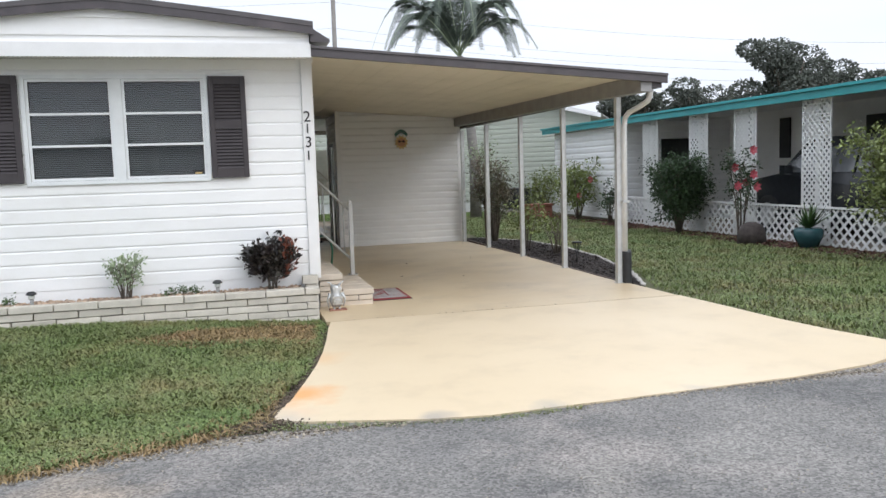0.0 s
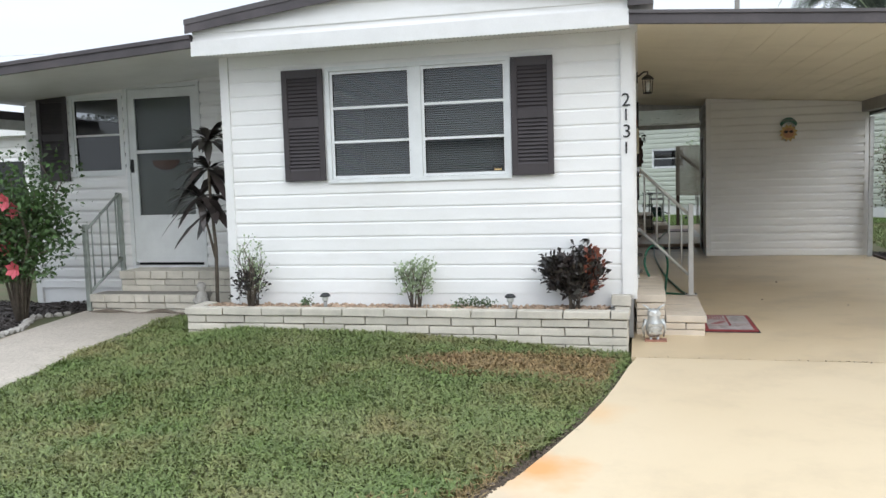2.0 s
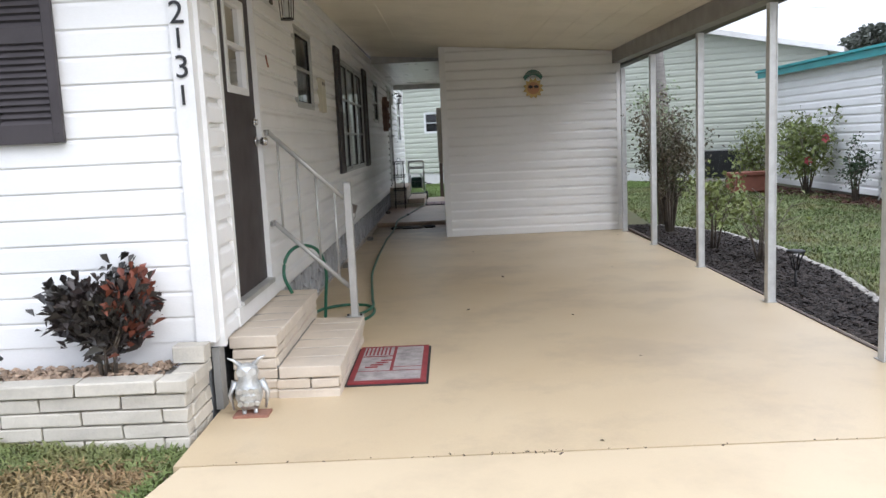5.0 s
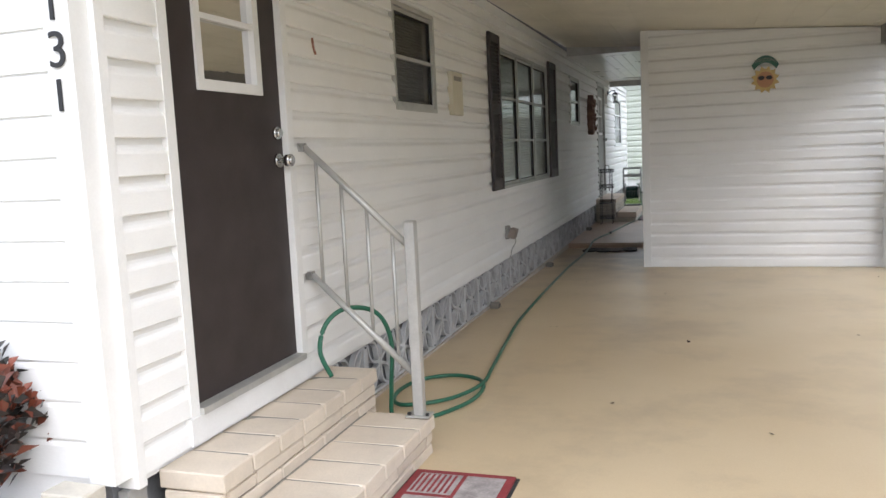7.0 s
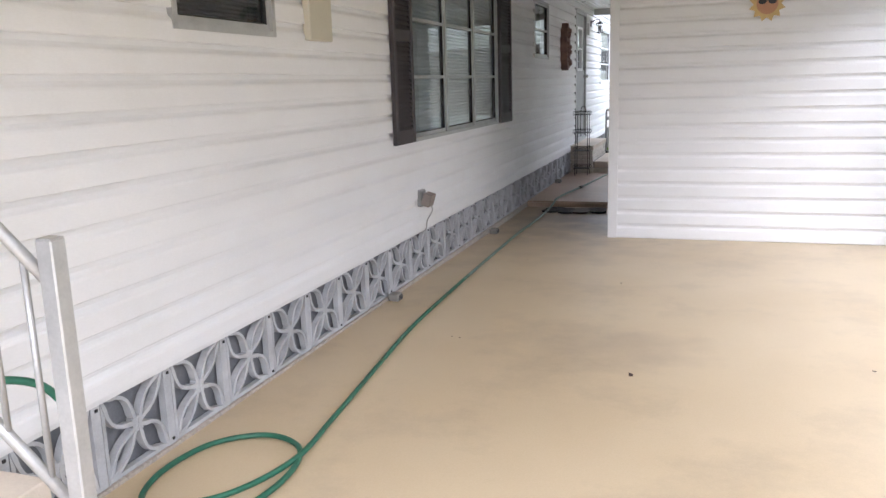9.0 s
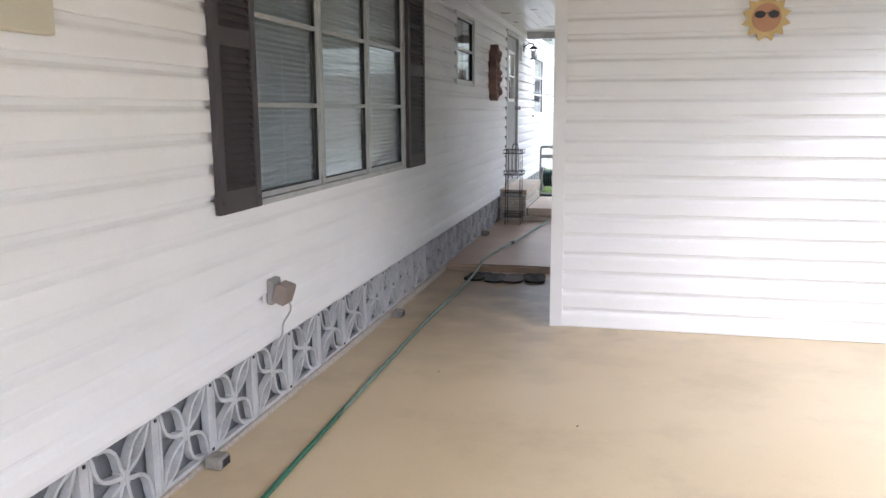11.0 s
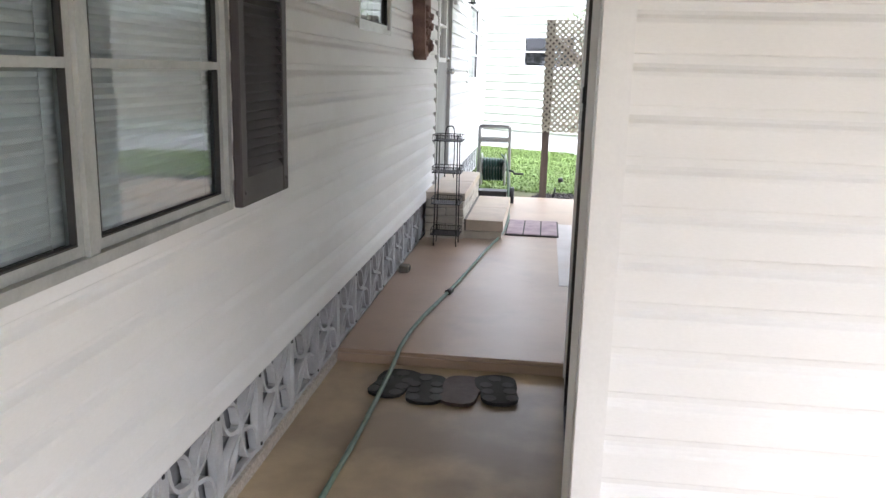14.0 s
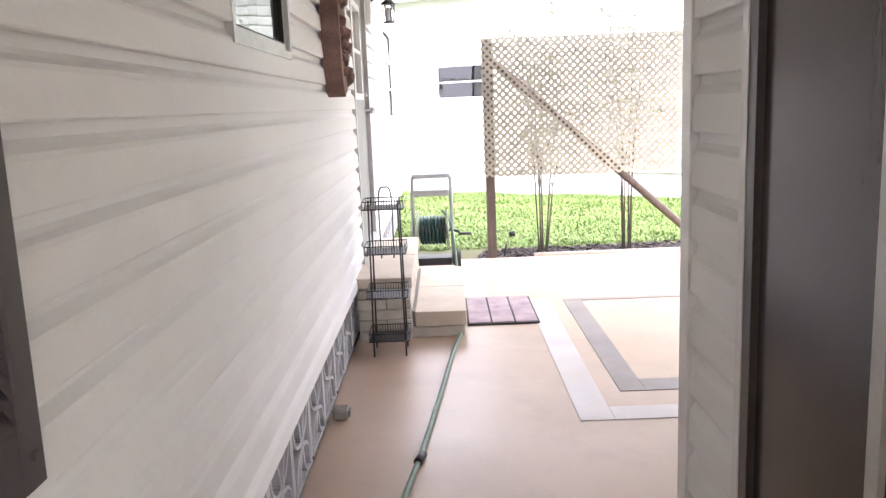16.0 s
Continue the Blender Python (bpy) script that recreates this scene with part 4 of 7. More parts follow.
def house_door(m, u0, u1, z0, z1, leafm, trim, label, wz0, wz1, wu0, wu1, knob_high=1.57, knob_side=1):
    th = thing("door", label, "door", kind="structure")
    bm = bmesh.new()
    box(bm, u0 - 0.02, -0.06, z0 - 0.02, u0 + 0.035, 0.03, z1, m)
    box(bm, u1 - 0.035, -0.06, z0 - 0.02, u1 + 0.02, 0.03, z1, m)
    box(bm, u0 - 0.02, -0.06, z1, u1 + 0.02, 0.03, z1 + 0.06, m)
    part("door_frame", bm, trim, th)
    part("sill", boxm(u0 - 0.03, -0.06, z0 - 0.13, u1 + 0.03, 0.035, z0 - 0.021, m), trim, th, "metal door sill")
    part("sill_strip", boxm(u0 + 0.035, -0.04, z0 - 0.02, u1 - 0.035, 0.05, z0 + 0.008, m), ALU, th)
    bm = bmesh.new()
    for a, b, lo, hi in free_spans(u1 - u0 - 0.07, z0 + 0.009, z1 - 0.003, [(wu0 - u0 - 0.035, wu1 - u0 - 0.035, wz0, wz1)]):
        box(bm, u0 + 0.035 + a, -0.04, lo, u0 + 0.035 + b, -0.005, hi, m)
    leaf = part("leaf", bm, leafm, th)
    part("light_frame", frame_bars(bmesh.new(), m, wu0 - 0.03, wu1 + 0.03, wz0 - 0.03, wz1 + 0.03, 0.045, -0.045, 0.006), TRIMW, th, "white frame of the door light")
    part("glazing_bar", boxm(wu0, -0.02, (wz0 + wz1) / 2 - 0.012, wu1, 0.004, (wz0 + wz1) / 2 + 0.012, m), TRIMW, th)
    p = part("pane", boxm(wu0, -0.028, wz0, wu1, -0.024, wz1, m), GLASSL, th)
    p.visible_shadow = False
    bm = bmesh.new()
    n = 20
    for i in range(n):
        c0, c1 = wu0 + (wu1 - wu0) * i / n, wu0 + (wu1 - wu0) * (i + 1) / n
        d0, d1 = -0.06 + 0.008 * math.sin(i * 1.7), -0.06 + 0.008 * math.sin((i + 1) * 1.7)
        bm.faces.new([bm.verts.new(m @ Vector(v)) for v in ((c0, d0, (wz0 + wz1) / 2), (c1, d1, (wz0 + wz1) / 2), (c1, d1, wz1 + 0.02), (c0, d0, wz1 + 0.02))])
    part("curtain", bm, CURTW, th, "pale floral curtain")
    # Added dark sheet, no real blind: it only makes the lower pane look dark.
    part("shade", boxm(wu0, -0.052, wz0, wu1, -0.046, (wz0 + wz1) / 2 - 0.004, m), DARKP, th, "dark sheet added to darken the lower pane")
    uk = u1 - 0.09 if knob_side > 0 else u0 + 0.09
    for nm, zz, rr in (("deadbolt", knob_high + 0.13, 0.03), ("door_knob", knob_high, 0.033)):
        bm = bmesh.new()
        tube(bm, [m @ Vector((uk, -0.005, zz)), m @ Vector((uk, 0.008, zz))], rr, 16)
        if nm == "door_knob":
            tube(bm, [m @ Vector((uk, 0.008, zz)), m @ Vector((uk, 0.035, zz))], 0.012, 10)
            tube(bm, [m @ Vector((uk, 0.03, zz)), m @ Vector((uk, 0.045, zz)), m @ Vector((uk, 0.07, zz)), m @ Vector((uk, 0.078, zz))], 0.02, 14)
            tube(bm, [m @ Vector((uk, 0.042, zz)), m @ Vector((uk, 0.07, zz))], 0.029, 16)
        else:
            tube(bm, [m @ Vector((uk, 0.008, zz)), m @ Vector((uk, 0.022, zz))], 0.02, 14)
        part(nm, bm, CHROME, th, "polished steel " + nm.replace("_", " "), smooth=False)
    return th


house_door(E_, ey(9.40), ey(10.34), 0.61, 2.67, BROWN, TRIMW, "dark brown side door with a small curtained window", 1.90, 2.44, ey(9.67), ey(10.11))
house_door(E_, ey(22.48), ey(23.6), 0.62, 2.68, GREYP, ALU, "grey rear side door with tall window", 1.78, 2.45, ey(22.78), ey(23.3), 1.66)

# carport roof
CX, CY0, CY1 = 4.86, 8.6, 18.76


def ceil_z(x, y=8.6):
    return 2.90 - 0.0695 * (x - 0.8) + 0.0095 * (y - 8.6)


carport = thing("carport_roof", "cream ceiling carport roof with brown fascia", "carport", kind="structure")
bm = bmesh.new()
prism(bm, [(0.852, CY0 + 0.02), (CX, CY0 + 0.02), (CX, CY1), (0.852, CY1)], lambda x, y: ceil_z(x, y), lambda x, y: ceil_z(x, y) + 0.032)
for k in range(1, 13):
    x = 0.85 + k * 0.305
    prism(bm, [(x, CY0 + 0.03), (x + 0.006, CY0 + 0.03), (x + 0.006, CY1 - 0.01), (x, CY1 - 0.01)], lambda q, y: ceil_z(q, y) - 0.003, lambda q, y: ceil_z(q, y) + 0.001)
part("ceiling_panels", bm, CEIL, carport)
for nm, d, lo, hi in (("fascia", 0.03, -0.072, 0.008), ("fascia_lip", 0.045, 0.009, 0.036)):
    bm = bmesh.new()
    prism(bm, [(0.80, CY0 - d), (CX + 0.06, CY0 - d), (CX + 0.06, CY0 + 0.018), (0.80, CY0 + 0.018)], lambda x, y: ceil_z(x) + lo, lambda x, y: ceil_z(x) + hi)
    part(nm, bm, FASCL if nm == "fascia_lip" else FASC, carport)
bm = bmesh.new()
prism(bm, [(0.80, CY0 - 0.05), (1.0, CY0 - 0.05), (1.0, CY0 + 0.25), (0.80, CY0 + 0.25)], lambda x, y: 2.97, lambda x, y: 3.12 - 0.62 * (x - 0.8))
part("flashing", bm, FASC, carport, "brown metal flashing")
bm = bmesh.new()
prism(bm, [(4.60, CY0 + 0.02), (4.74, CY0 + 0.02), (4.74, 16.83), (4.60, 16.83)], lambda x, y: 2.455 + 0.0095 * (y - 9.5), lambda x, y: ceil_z(x, y) - 0.002)
part("beam", bm, BEAMG, carport, "grey metal edge beam")
bm = bmesh.new()
prism(bm, [(4.742, CY0 + 0.02), (4.87, CY0 + 0.02), (4.87, 18.7), (4.742, 18.7)], 2.49, 2.62)
part("gutter", bm, FASC, carport, "brown gutter along the open side")
patio_roof = thing("patio_roof", "pale glossy patio roof with grey edge beam", "patio roof", kind="structure")
bm = boxm(0.872, 18.78, 2.87, 4.9, 24.4, 2.94)
for k in range(1, 26):
    box(bm, 0.85 + k * 0.152, 18.79, 2.864, 0.858 + k * 0.152, 24.39, 2.871)
part("ceiling_panels", bm, CEIL2, patio_roof)
part("beam", boxm(0.872, 24.40, 2.76, 4.9, 24.5, 2.95), ALU, patio_roof)
part("header", boxm(0.872, 18.762, 2.86, 2.06, 18.779, 3.08), ALU, patio_roof)
part("header", boxm(2.07, 18.772, 2.62, 4.9, 18.779, 2.92), ALU, patio_roof)

# posts
for y in (9.42, 11.18, 13.0, 14.9, 16.60):
    p = thing("carport_post", "slim white metal carport post", "post", (4.70, y, slab_z(4.6, y)), group="carport posts")
    w = 0.027
    bm = boxm(-w, -0.03, 0.004, w, 0.03, 2.37)
    part("shaft", bm, RAILM, p)
    for s in (-1, 1):
        bm = bmesh.new()
        box(bm, s * (w + 0.001) - 0.004, -0.036, 0.004, s * (w + 0.001) + 0.004, 0.036, 2.37)
        part("flange", bm, RAILM, p)
    part("foot", boxm(-w - 0.02, -0.05, 0, w + 0.02, 0.05, 0.004), ALU, p)
dsp = thing("downspout", "white downspout with elbow at the front post", "downspout", (0, 0, 0))
bm = bmesh.new()
tube(bm, [(4.80, 8.76, 2.51), (4.80, 8.76, 2.43), (4.80, 8.82, 2.36), (4.79, 8.98, 2.31), (4.765, 9.24, 2.25), (4.765, 9.34, 2.19), (4.765, 9.37, 2.08), (4.765, 9.37, 0.5)], 0.034, 10)
part("pipe", bm, TRIMW, dsp)
part("strap", boxm(4.72, 9.325, 1.12, 4.82, 9.415, 1.15), ALU, dsp)
bm = bmesh.new()
lathe(bm, [(0.055 + 0.007 * (k % 2), 0.05 + k * 0.0225) for k in range(21)], 14, (4.79, 9.37, 0))
part("drain_pipe", bm, BLACKP, dsp, "black corrugated drain pipe")

# storage shed at the back of the carport
shed = thing("storage_shed", "white lapped storage shed closing the carport", "shed", kind="structure")
S1 = wall_frame((2.052, 16.855, 0), (1, 0, 0), (0, -1, 0))
siding(shed, S1, 2.66, 0.063, 2.62, [], WHITE, 0.1385, top=lambda u: ceil_z(u + 2.06, 16.7) - 0.004, proud=0.024, depth=0.06)
part("corner_trim", boxm(-0.003, 0.0, 0.055, 0.085, 0.028, 2.86, S1), TRIMW, shed)
part("corner_trim", boxm(2.60, 0.0, 0.055, 2.665, 0.026, 2.63, S1), TRIMW, shed)
part("base_strip", boxm(0.085, -0.05, 0.045, 2.6, 0.015, 0.062, S1), TRIMW, shed)
S2 = wall_frame((2.078, 16.915, 0), (0.016, 1, 0), (-1, 0.016, 0))
siding(shed, S2, 1.90, 0.063, 2.85, [(0.34, 1.45, 0.0, 2.25)], WHITE, 0.1385, proud=0.02, depth=0.07)
part("corner_trim", boxm(-0.06, 0.0, 0.052, 0.02, 0.031, 2.86, S2), TRIMW, shed)
part("corner_trim", boxm(1.82, 0.0, 0.048, 1.895, 0.026, 2.84, S2), TRIMW, shed)
for nm, bx in (("side_wall", (4.62, 16.92, 0.05, 4.70, 18.74, 2.60)), ("back_wall", (2.19, 18.66, 0.05, 4.62, 18.74, 2.60)), ("floor_pad", (2.19, 16.92, 0.05, 4.62, 18.66, 0.1))):
    part(nm, boxm(*bx), WHITE, shed)
for a, d in ((0.332, 0.042), (1.424, 0.026)):
    part("door_trim", boxm(a, 0.0, 0.06, a + 0.034, d, 2.28, S2), TRIMW, shed)
sd = thing("shed_door", "dark metal storage door with hasp and padlock", "door", kind="structure")
part("door_frame", frame_bars(bmesh.new(), S2, 0.368, 1.422, 0.04, 2.248, 0.045, -0.08, 0.024), DARKF, sd, "worn dark wooden door frame")
part("leaf", boxm(0.415, -0.04, 0.10, 0.859, 0.012, 2.19, S2), DARKD, sd, "brown glossy door leaf")
part("leaf", boxm(0.90, -0.04, 0.10, 1.375, 0.008, 2.19, S2), DARKD, sd)
part("astragal", boxm(0.861, -0.04, 0.10, 0.898, 0.022, 2.19, S2), ALU, sd, "pale metal strip between the leaves")
bm = boxm(0.385, 0.0245, 1.60, 0.50, 0.031, 1.625, S2)
tube(bm, [S2 @ Vector(v) for v in ((0.44, 0.025, 1.555), (0.44, 0.05, 1.575), (0.44, 0.05, 1.62), (0.44, 0.03, 1.64))], 0.006, 8)
part("hasp", bm, BLACK, sd)
part("padlock", boxm(0.42, 0.028, 1.47, 0.46, 0.052, 1.55, S2, 0.006), BLACK, sd, "black padlock")
bm = bmesh.new()
tube(bm, [S2 @ Vector(v) for v in ((0.47, 0.012, 1.34), (0.47, 0.034, 1.32), (0.47, 0.034, 1.19), (0.47, 0.012, 1.17))], 0.007, 8)
part("door_handle", bm, BROWN, sd, "dark brown pull handle")

# Unseen wall, added only to block side light and darken the passage.
solo("wall_patio_side", boxm(4.60, 18.79, 0.121, 4.68, 20.6, 2.86), WHITE, "plain white unseen wall added to block light from the patio side", kind="structure")

# left recess with the front door
wall_r = thing("wall_recess", "white lapped siding wall of the side room", "wall", kind="structure")
R = wall_frame((-6.7, 10.42, 0), (1, 0, 0), (0, -1, 0))
siding(wall_r, R, 3.55, 0.34, 2.90, [(0.63, 1.39, 1.75, 2.76), (1.41, 2.45, 0.58, 2.84)], WHITE, 0.1405)
part("skirt_board", boxm(0, -0.03, 0.03, 3.55, 0.004, 0.339, R), WHITE, wall_r)
part("corner_trim", boxm(-0.03, -0.05, 0.1, 0.06, 0.03, 2.66, R), TRIMW, wall_r)
solo("wall_recess_west", boxm(-6.7, 10.52, 0.03, -6.6, 16, 2.55), WHITE, "white side room wall", kind="structure")
solo("wall_recess_back", boxm(-6.6, 15.9, 0.03, -3.15, 16, 2.55), WHITE, "white side room wall", kind="structure")
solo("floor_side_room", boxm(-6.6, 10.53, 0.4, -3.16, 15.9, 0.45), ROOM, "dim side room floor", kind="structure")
awning_window("window_recess", R, 0.63, 1.39, 1.75, 2.76, 1, 2, FRAME, "white framed two light window by the front door", w=0.04, glassm=GLASSD, blind=False)
shutter(R, 0.17, 0.60, 1.70, 2.77)
solo("wall_house_west", boxm(-3.155, 9.03, 0.1, -3.151, 10.42, 2.85), WHITE, "white return wall beside the front door", kind="structure")


def left_z(x, y=0):
    return 2.93 + 0.06 * (x + 3.24)


canopy = thing("porch_canopy", "white ceiling canopy with brown edge over the front door", "canopy", kind="structure")
bm = bmesh.new()
prism(bm, [(-7.0, 8.62), (-3.16, 8.62), (-3.16, 16.2), (-7.0, 16.2)], lambda x, y: left_z(x), lambda x, y: left_z(x) + 0.08)
part("ceiling_panels", bm, TRIMW, canopy)
for nm, d, lo, hi in (("fascia", 0.03, -0.03, 0.05), ("fascia_lip", 0.045, 0.051, 0.09)):
    bm = bmesh.new()
    prism(bm, [(-7.05, 8.6 - d), (-3.25, 8.6 - d), (-3.25, 8.618), (-7.05, 8.618)], lambda x, y: left_z(x) + lo, lambda x, y: left_z(x) + hi)
    part(nm, bm, FASC, canopy)
part("side_gutter", boxm(-7.1, 8.619, 2.42, -7.0, 16.2, 2.62), FASC, canopy)
part("beam", boxm(-6.99, 8.63, 2.38, -6.9, 16.0, 2.5), ALU, canopy)

fd = thing("screen_door", "grey white storm door with tall glass panels", "door", kind="structure")
D0, D1, Z0, Z1 = 1.45, 2.41, 0.66, 2.79
part("door_frame", frame_bars(bmesh.new(), R, 1.41, 2.45, 0.58, 2.84, 0.045, -0.05, 0.035), FRAME, fd)
bm = bmesh.new()
for a, b, lo, hi in free_spans(D1 - D0, Z0, Z1, [(0.09, D1 - D0 - 0.09, 1.25, 2.01), (0.09, D1 - D0 - 0.09, 2.05, 2.68)]):
    box(bm, D0 + 0.006 + a * 0.99, -0.02, lo, D0 + 0.006 + b * 0.99, 0.012, hi, R)
part("leaf", bm, FRAME, fd)
for lo, hi in ((1.25, 2.01), (2.05, 2.68)):
    p = part("pane", boxm(D0 + 0.09, -0.004, lo, D1 - 0.09, 0.0, hi, R), GLASSL, fd)
    p.visible_shadow = False
part("inner_door", boxm(D0, -0.06, Z0, D1, -0.045, Z1, R), GREYP, fd, "pale inner door")
bm = bmesh.new()
prism(bm, [(0.38 + 0.19 * math.cos(a), 1.92 - 0.12 * math.sin(a)) for a in [math.pi * k / 10 for k in range(11)]][::-1], 0.0, 0.006,
      R @ Matrix.Translation((D0 + 0.1, -0.014, 0)) @ Matrix(((1, 0, 0, 0), (0, 0, 1, 0), (0, 1, 0, 0), (0, 0, 0, 1))))
part("door_ornament", bm, PLAQ, fd, "dark melon shaped door ornament")
bm = boxm(D0 + 0.02, 0.013, 1.78, D0 + 0.05, 0.04, 1.94, R)
tube(bm, [R @ Vector((D0 + 0.035, 0.04, 1.80)), R @ Vector((D0 + 0.035, 0.07, 1.84)), R @ Vector((D0 + 0.035, 0.04, 1.91))], 0.008, 8)
part("door_handle", bm, BLACK, fd)

# neighbouring houses
nb = thing("teal_roofed_house", "white neighbouring house with teal fascia and carport", "house")
NX = 10.05
bm = bmesh.new()
prism(bm, [(9.84, 3.0), (19, 3.0), (19, 24.7), (9.84, 24.7)], lambda x, y: 2.72 + 0.04 * (x - 9.8), lambda x, y: 2.78 + 0.04 * (x - 9.8))
part("roof", bm, TRIMW, nb)
bm = bmesh.new()
box(bm, 9.76, 2.9, 2.64, 9.84, 24.8, 2.775)
box(bm, 9.70, 2.9, 2.776, 9.86, 24.8, 2.825)
part("fascia", bm, TEAL, nb, "teal metal fascia and gutter")
part("side_wall", boxm(13.2, 3.0, 0.03, 13.4, 24.4, 2.84), WHITE, nb)
# Assumed slab, added pale to bounce light onto the carport's inside.
part("carport_slab", boxm(10.15, 5.3, 0.0, 13.19, 19.5, 0.05), WALK, nb, "assumed pale concrete slab bouncing light into the carport")
M1 = wall_frame((NX, 24.4, 0), (0, -1, 0), (-1, 0, 0))
siding(nb, M1, 4.8, 0.12, 2.715, [], WHITE, 0.17, depth=0.1)
M2 = wall_frame((NX, 19.6, 0), (1, 0, 0), (0, -1, 0))
siding(nb, M2, 3.15, 0.12, 2.72, [], WHITE, 0.17, depth=0.1)
part("screen_panel", boxm(11.1, 19.56, 0.3, 12.2, 19.575, 2.25), BLACKP, nb, "dark screened opening")
for k, y in enumerate((18.18, 16.04, 14.35, 12.28, 10.2, 8.1)):
    c = part("column", boxm(10.03, y - 0.05, 0.03, 10.12, y + 0.05, 2.70), LATT, nb, "white latticed column")
    bm = lattice(bmesh.new(), wall_frame((10.01, y + 0.36, 0), (0, -1, 0), (-1, 0, 0)), 0.0, 0.72, 0.05, 2.7, 0.125, 0.05)
    box(bm, 9.995, y - 0.37, 0.03, 10.02, y - 0.345, 2.7)
    box(bm, 9.995, y + 0.345, 0.03, 10.02, y + 0.37, 2.7)
    part("lattice", bm, LATT, c, kind="stuff")
nf = thing("lattice_fence", "low white lattice fence along the carport", "fence")
part("lattice", lattice(bmesh.new(), wall_frame((9.99, 19.55, 0), (0, -1, 0), (-1, 0, 0)), 0.0, 14.2, 0.05, 0.72, 0.2, 0.062), LATT, nf)
part("top_rail", boxm(9.95, 5.35, 0.72, 9.98, 19.55, 0.76), LATT, nf)
for y0, y1, z0, z1 in ((17.06, 17.44, 1.64, 2.62), (13.9, 14.6, 1.95, 2.5)):
    part("window", boxm(13.15, y0, z0, 13.19, y1, z1), BLACKP, nb, "dark narrow window")

bk = thing("green_sided_house", "pale green neighbouring house across the back lawn", "house", (0, 0, 0))
BU = Vector((8.96, -5.3, 0)).normalized()
BK = wall_frame((-3.2, 34.8, 0), BU, (-BU.y * -1, -BU.x, 0))
BK = wall_frame((-3.2, 34.8, 0), BU, (BU.y, -BU.x, 0))
BL = 17.6


def gab(u):
    return 4.79 - 0.245 * (u - 11.6) if u > 11.6 else max(3.6, 4.79 - 0.21 * (11.6 - u))


siding(bk, BK, BL, 0.45, 3.4, [(5.3, 6.6, 1.75, 2.45)], PALEG, 0.17, top=gab, depth=0.15)
part("base_skirt", boxm(0, -0.1, 0.0, BL, -0.02, 0.449, BK), TRIMW, bk)
bm = bmesh.new()
n = 24
for k in range(n):
    a, b = -0.4 + (BL + 0.8) * k / n, -0.4 + (BL + 0.8) * (k + 1) / n
    vs = [bm.verts.new(BK @ Vector(v)) for u in (a, b) for v in ((u, 0.35, gab(u)), (u, 0.35, gab(u) + 0.14), (u, -8, gab(u) + 0.14), (u, -8, gab(u)))]
    for f in ((0, 1, 5, 4), (1, 2, 6, 5), (2, 3, 7, 6), (3, 0, 4, 7)):
        bm.faces.new([vs[i] for i in f])
bmesh.ops.remove_doubles(bm, verts=bm.verts[:], dist=0.001)
part("roof", bm, TRIMW, bk, "white roof edge")
wb = awning_window("window_back_house", BK, 5.3, 6.6, 1.75, 2.45, 1, 2, FRAME, "white framed window with two dark panes", w=0.04, glassm=GLASSD, blind=False)
part("return_wall", boxm(BL - 0.1, -8, 0.0, BL, -0.16, 3.1, BK), PALEG, bk)
part("far_wall", boxm(0.0, -8, 0.0, 0.1, -0.16, 3.0, BK), PALEG, bk)
# Dark sheet behind the window, standing in for an unlit room.
part("dim_room", boxm(4.8, -0.8, 1.4, 7.0, -0.75, 2.8, BK), BLACKP, bk)
part("vent", boxm(7.9, 0.02, 2.95, 8.4, 0.05, 3.2, BK), TRIMW, bk)
ac = thing("air_conditioner", "dark louvred air conditioning unit on a pad", "air conditioner", (9.6, 26.7, 0.03), -30)
part("pad", boxm(-0.6, -0.5, 0, 0.6, 0.5, 0.1), WALK, ac)
part("cabinet", boxm(-0.5, -0.42, 0.1, 0.5, 0.42, 0.86), BLACKP, ac)
bm = bmesh.new()
for k in range(12):
    box(bm, -0.48, -0.432, 0.16 + k * 0.053, 0.48, -0.42, 0.18 + k * 0.053)
part("grille", bm, BLACK, ac, kind="stuff")
part("frame", frame_bars(bmesh.new(), wall_frame((-0.52, -0.42, 0), (1, 0, 0), (0, -1, 0)), 0, 1.04, 0.1, 0.9, 0.04, 0, 0.02), GREYP, ac)

lh = thing("left_house", "white neighbouring house behind the hibiscus", "house")
siding(lh, wall_frame((-16, 15.5, 0), (1, 0, 0), (0, -1, 0)), 7.2, 0.1, 2.7, [], WHITE, 0.2, depth=0.15)
part("roof", boxm(-16.4, 15.2, 2.7, -8.5, 26, 2.85), TRIMW, lh)
part("window", boxm(-12.5, 15.42, 1.2, -11.2, 15.48, 2.2), BLACKP, lh)
part("side_wall", boxm(-8.95, 15.66, 0.1, -8.8, 25, 2.7), WHITE, lh)

# house across the street, behind the walker, seen only in the panes
oh = thing("opposite_house", "white house across the street", "house")
part("wall", boxm(-7, -12, 0.03, 6, -11.8, 2.9), WHITE, oh)
part("roof", prism(bmesh.new(), [(-7.5, -12.5), (6.5, -12.5), (6.5, -11.5), (-7.5, -11.5)], 2.9, lambda x, y: 3.05 + 0.5 * (1 - abs(x + 0.5) / 7)), FASC, oh)

# ---- things at the front ----
planter = thing("brick_planter", "raised pale brick planter bed with tan gravel", "planter")
core = boxm(-3.43, 8.66, 0.03, 0.66, 8.97, 0.362)
part("soil_core", core, MORT, planter)
steps = thing("brick_steps", "cream brick steps to the brown side door", "steps")
part("core", boxm(0.84, 9.22, 0.06, 1.08, 10.59, 0.462), MORT, steps)
part("core", boxm(1.082, 9.21, 0.06, 1.435, 10.46, 0.272), MORT, steps)
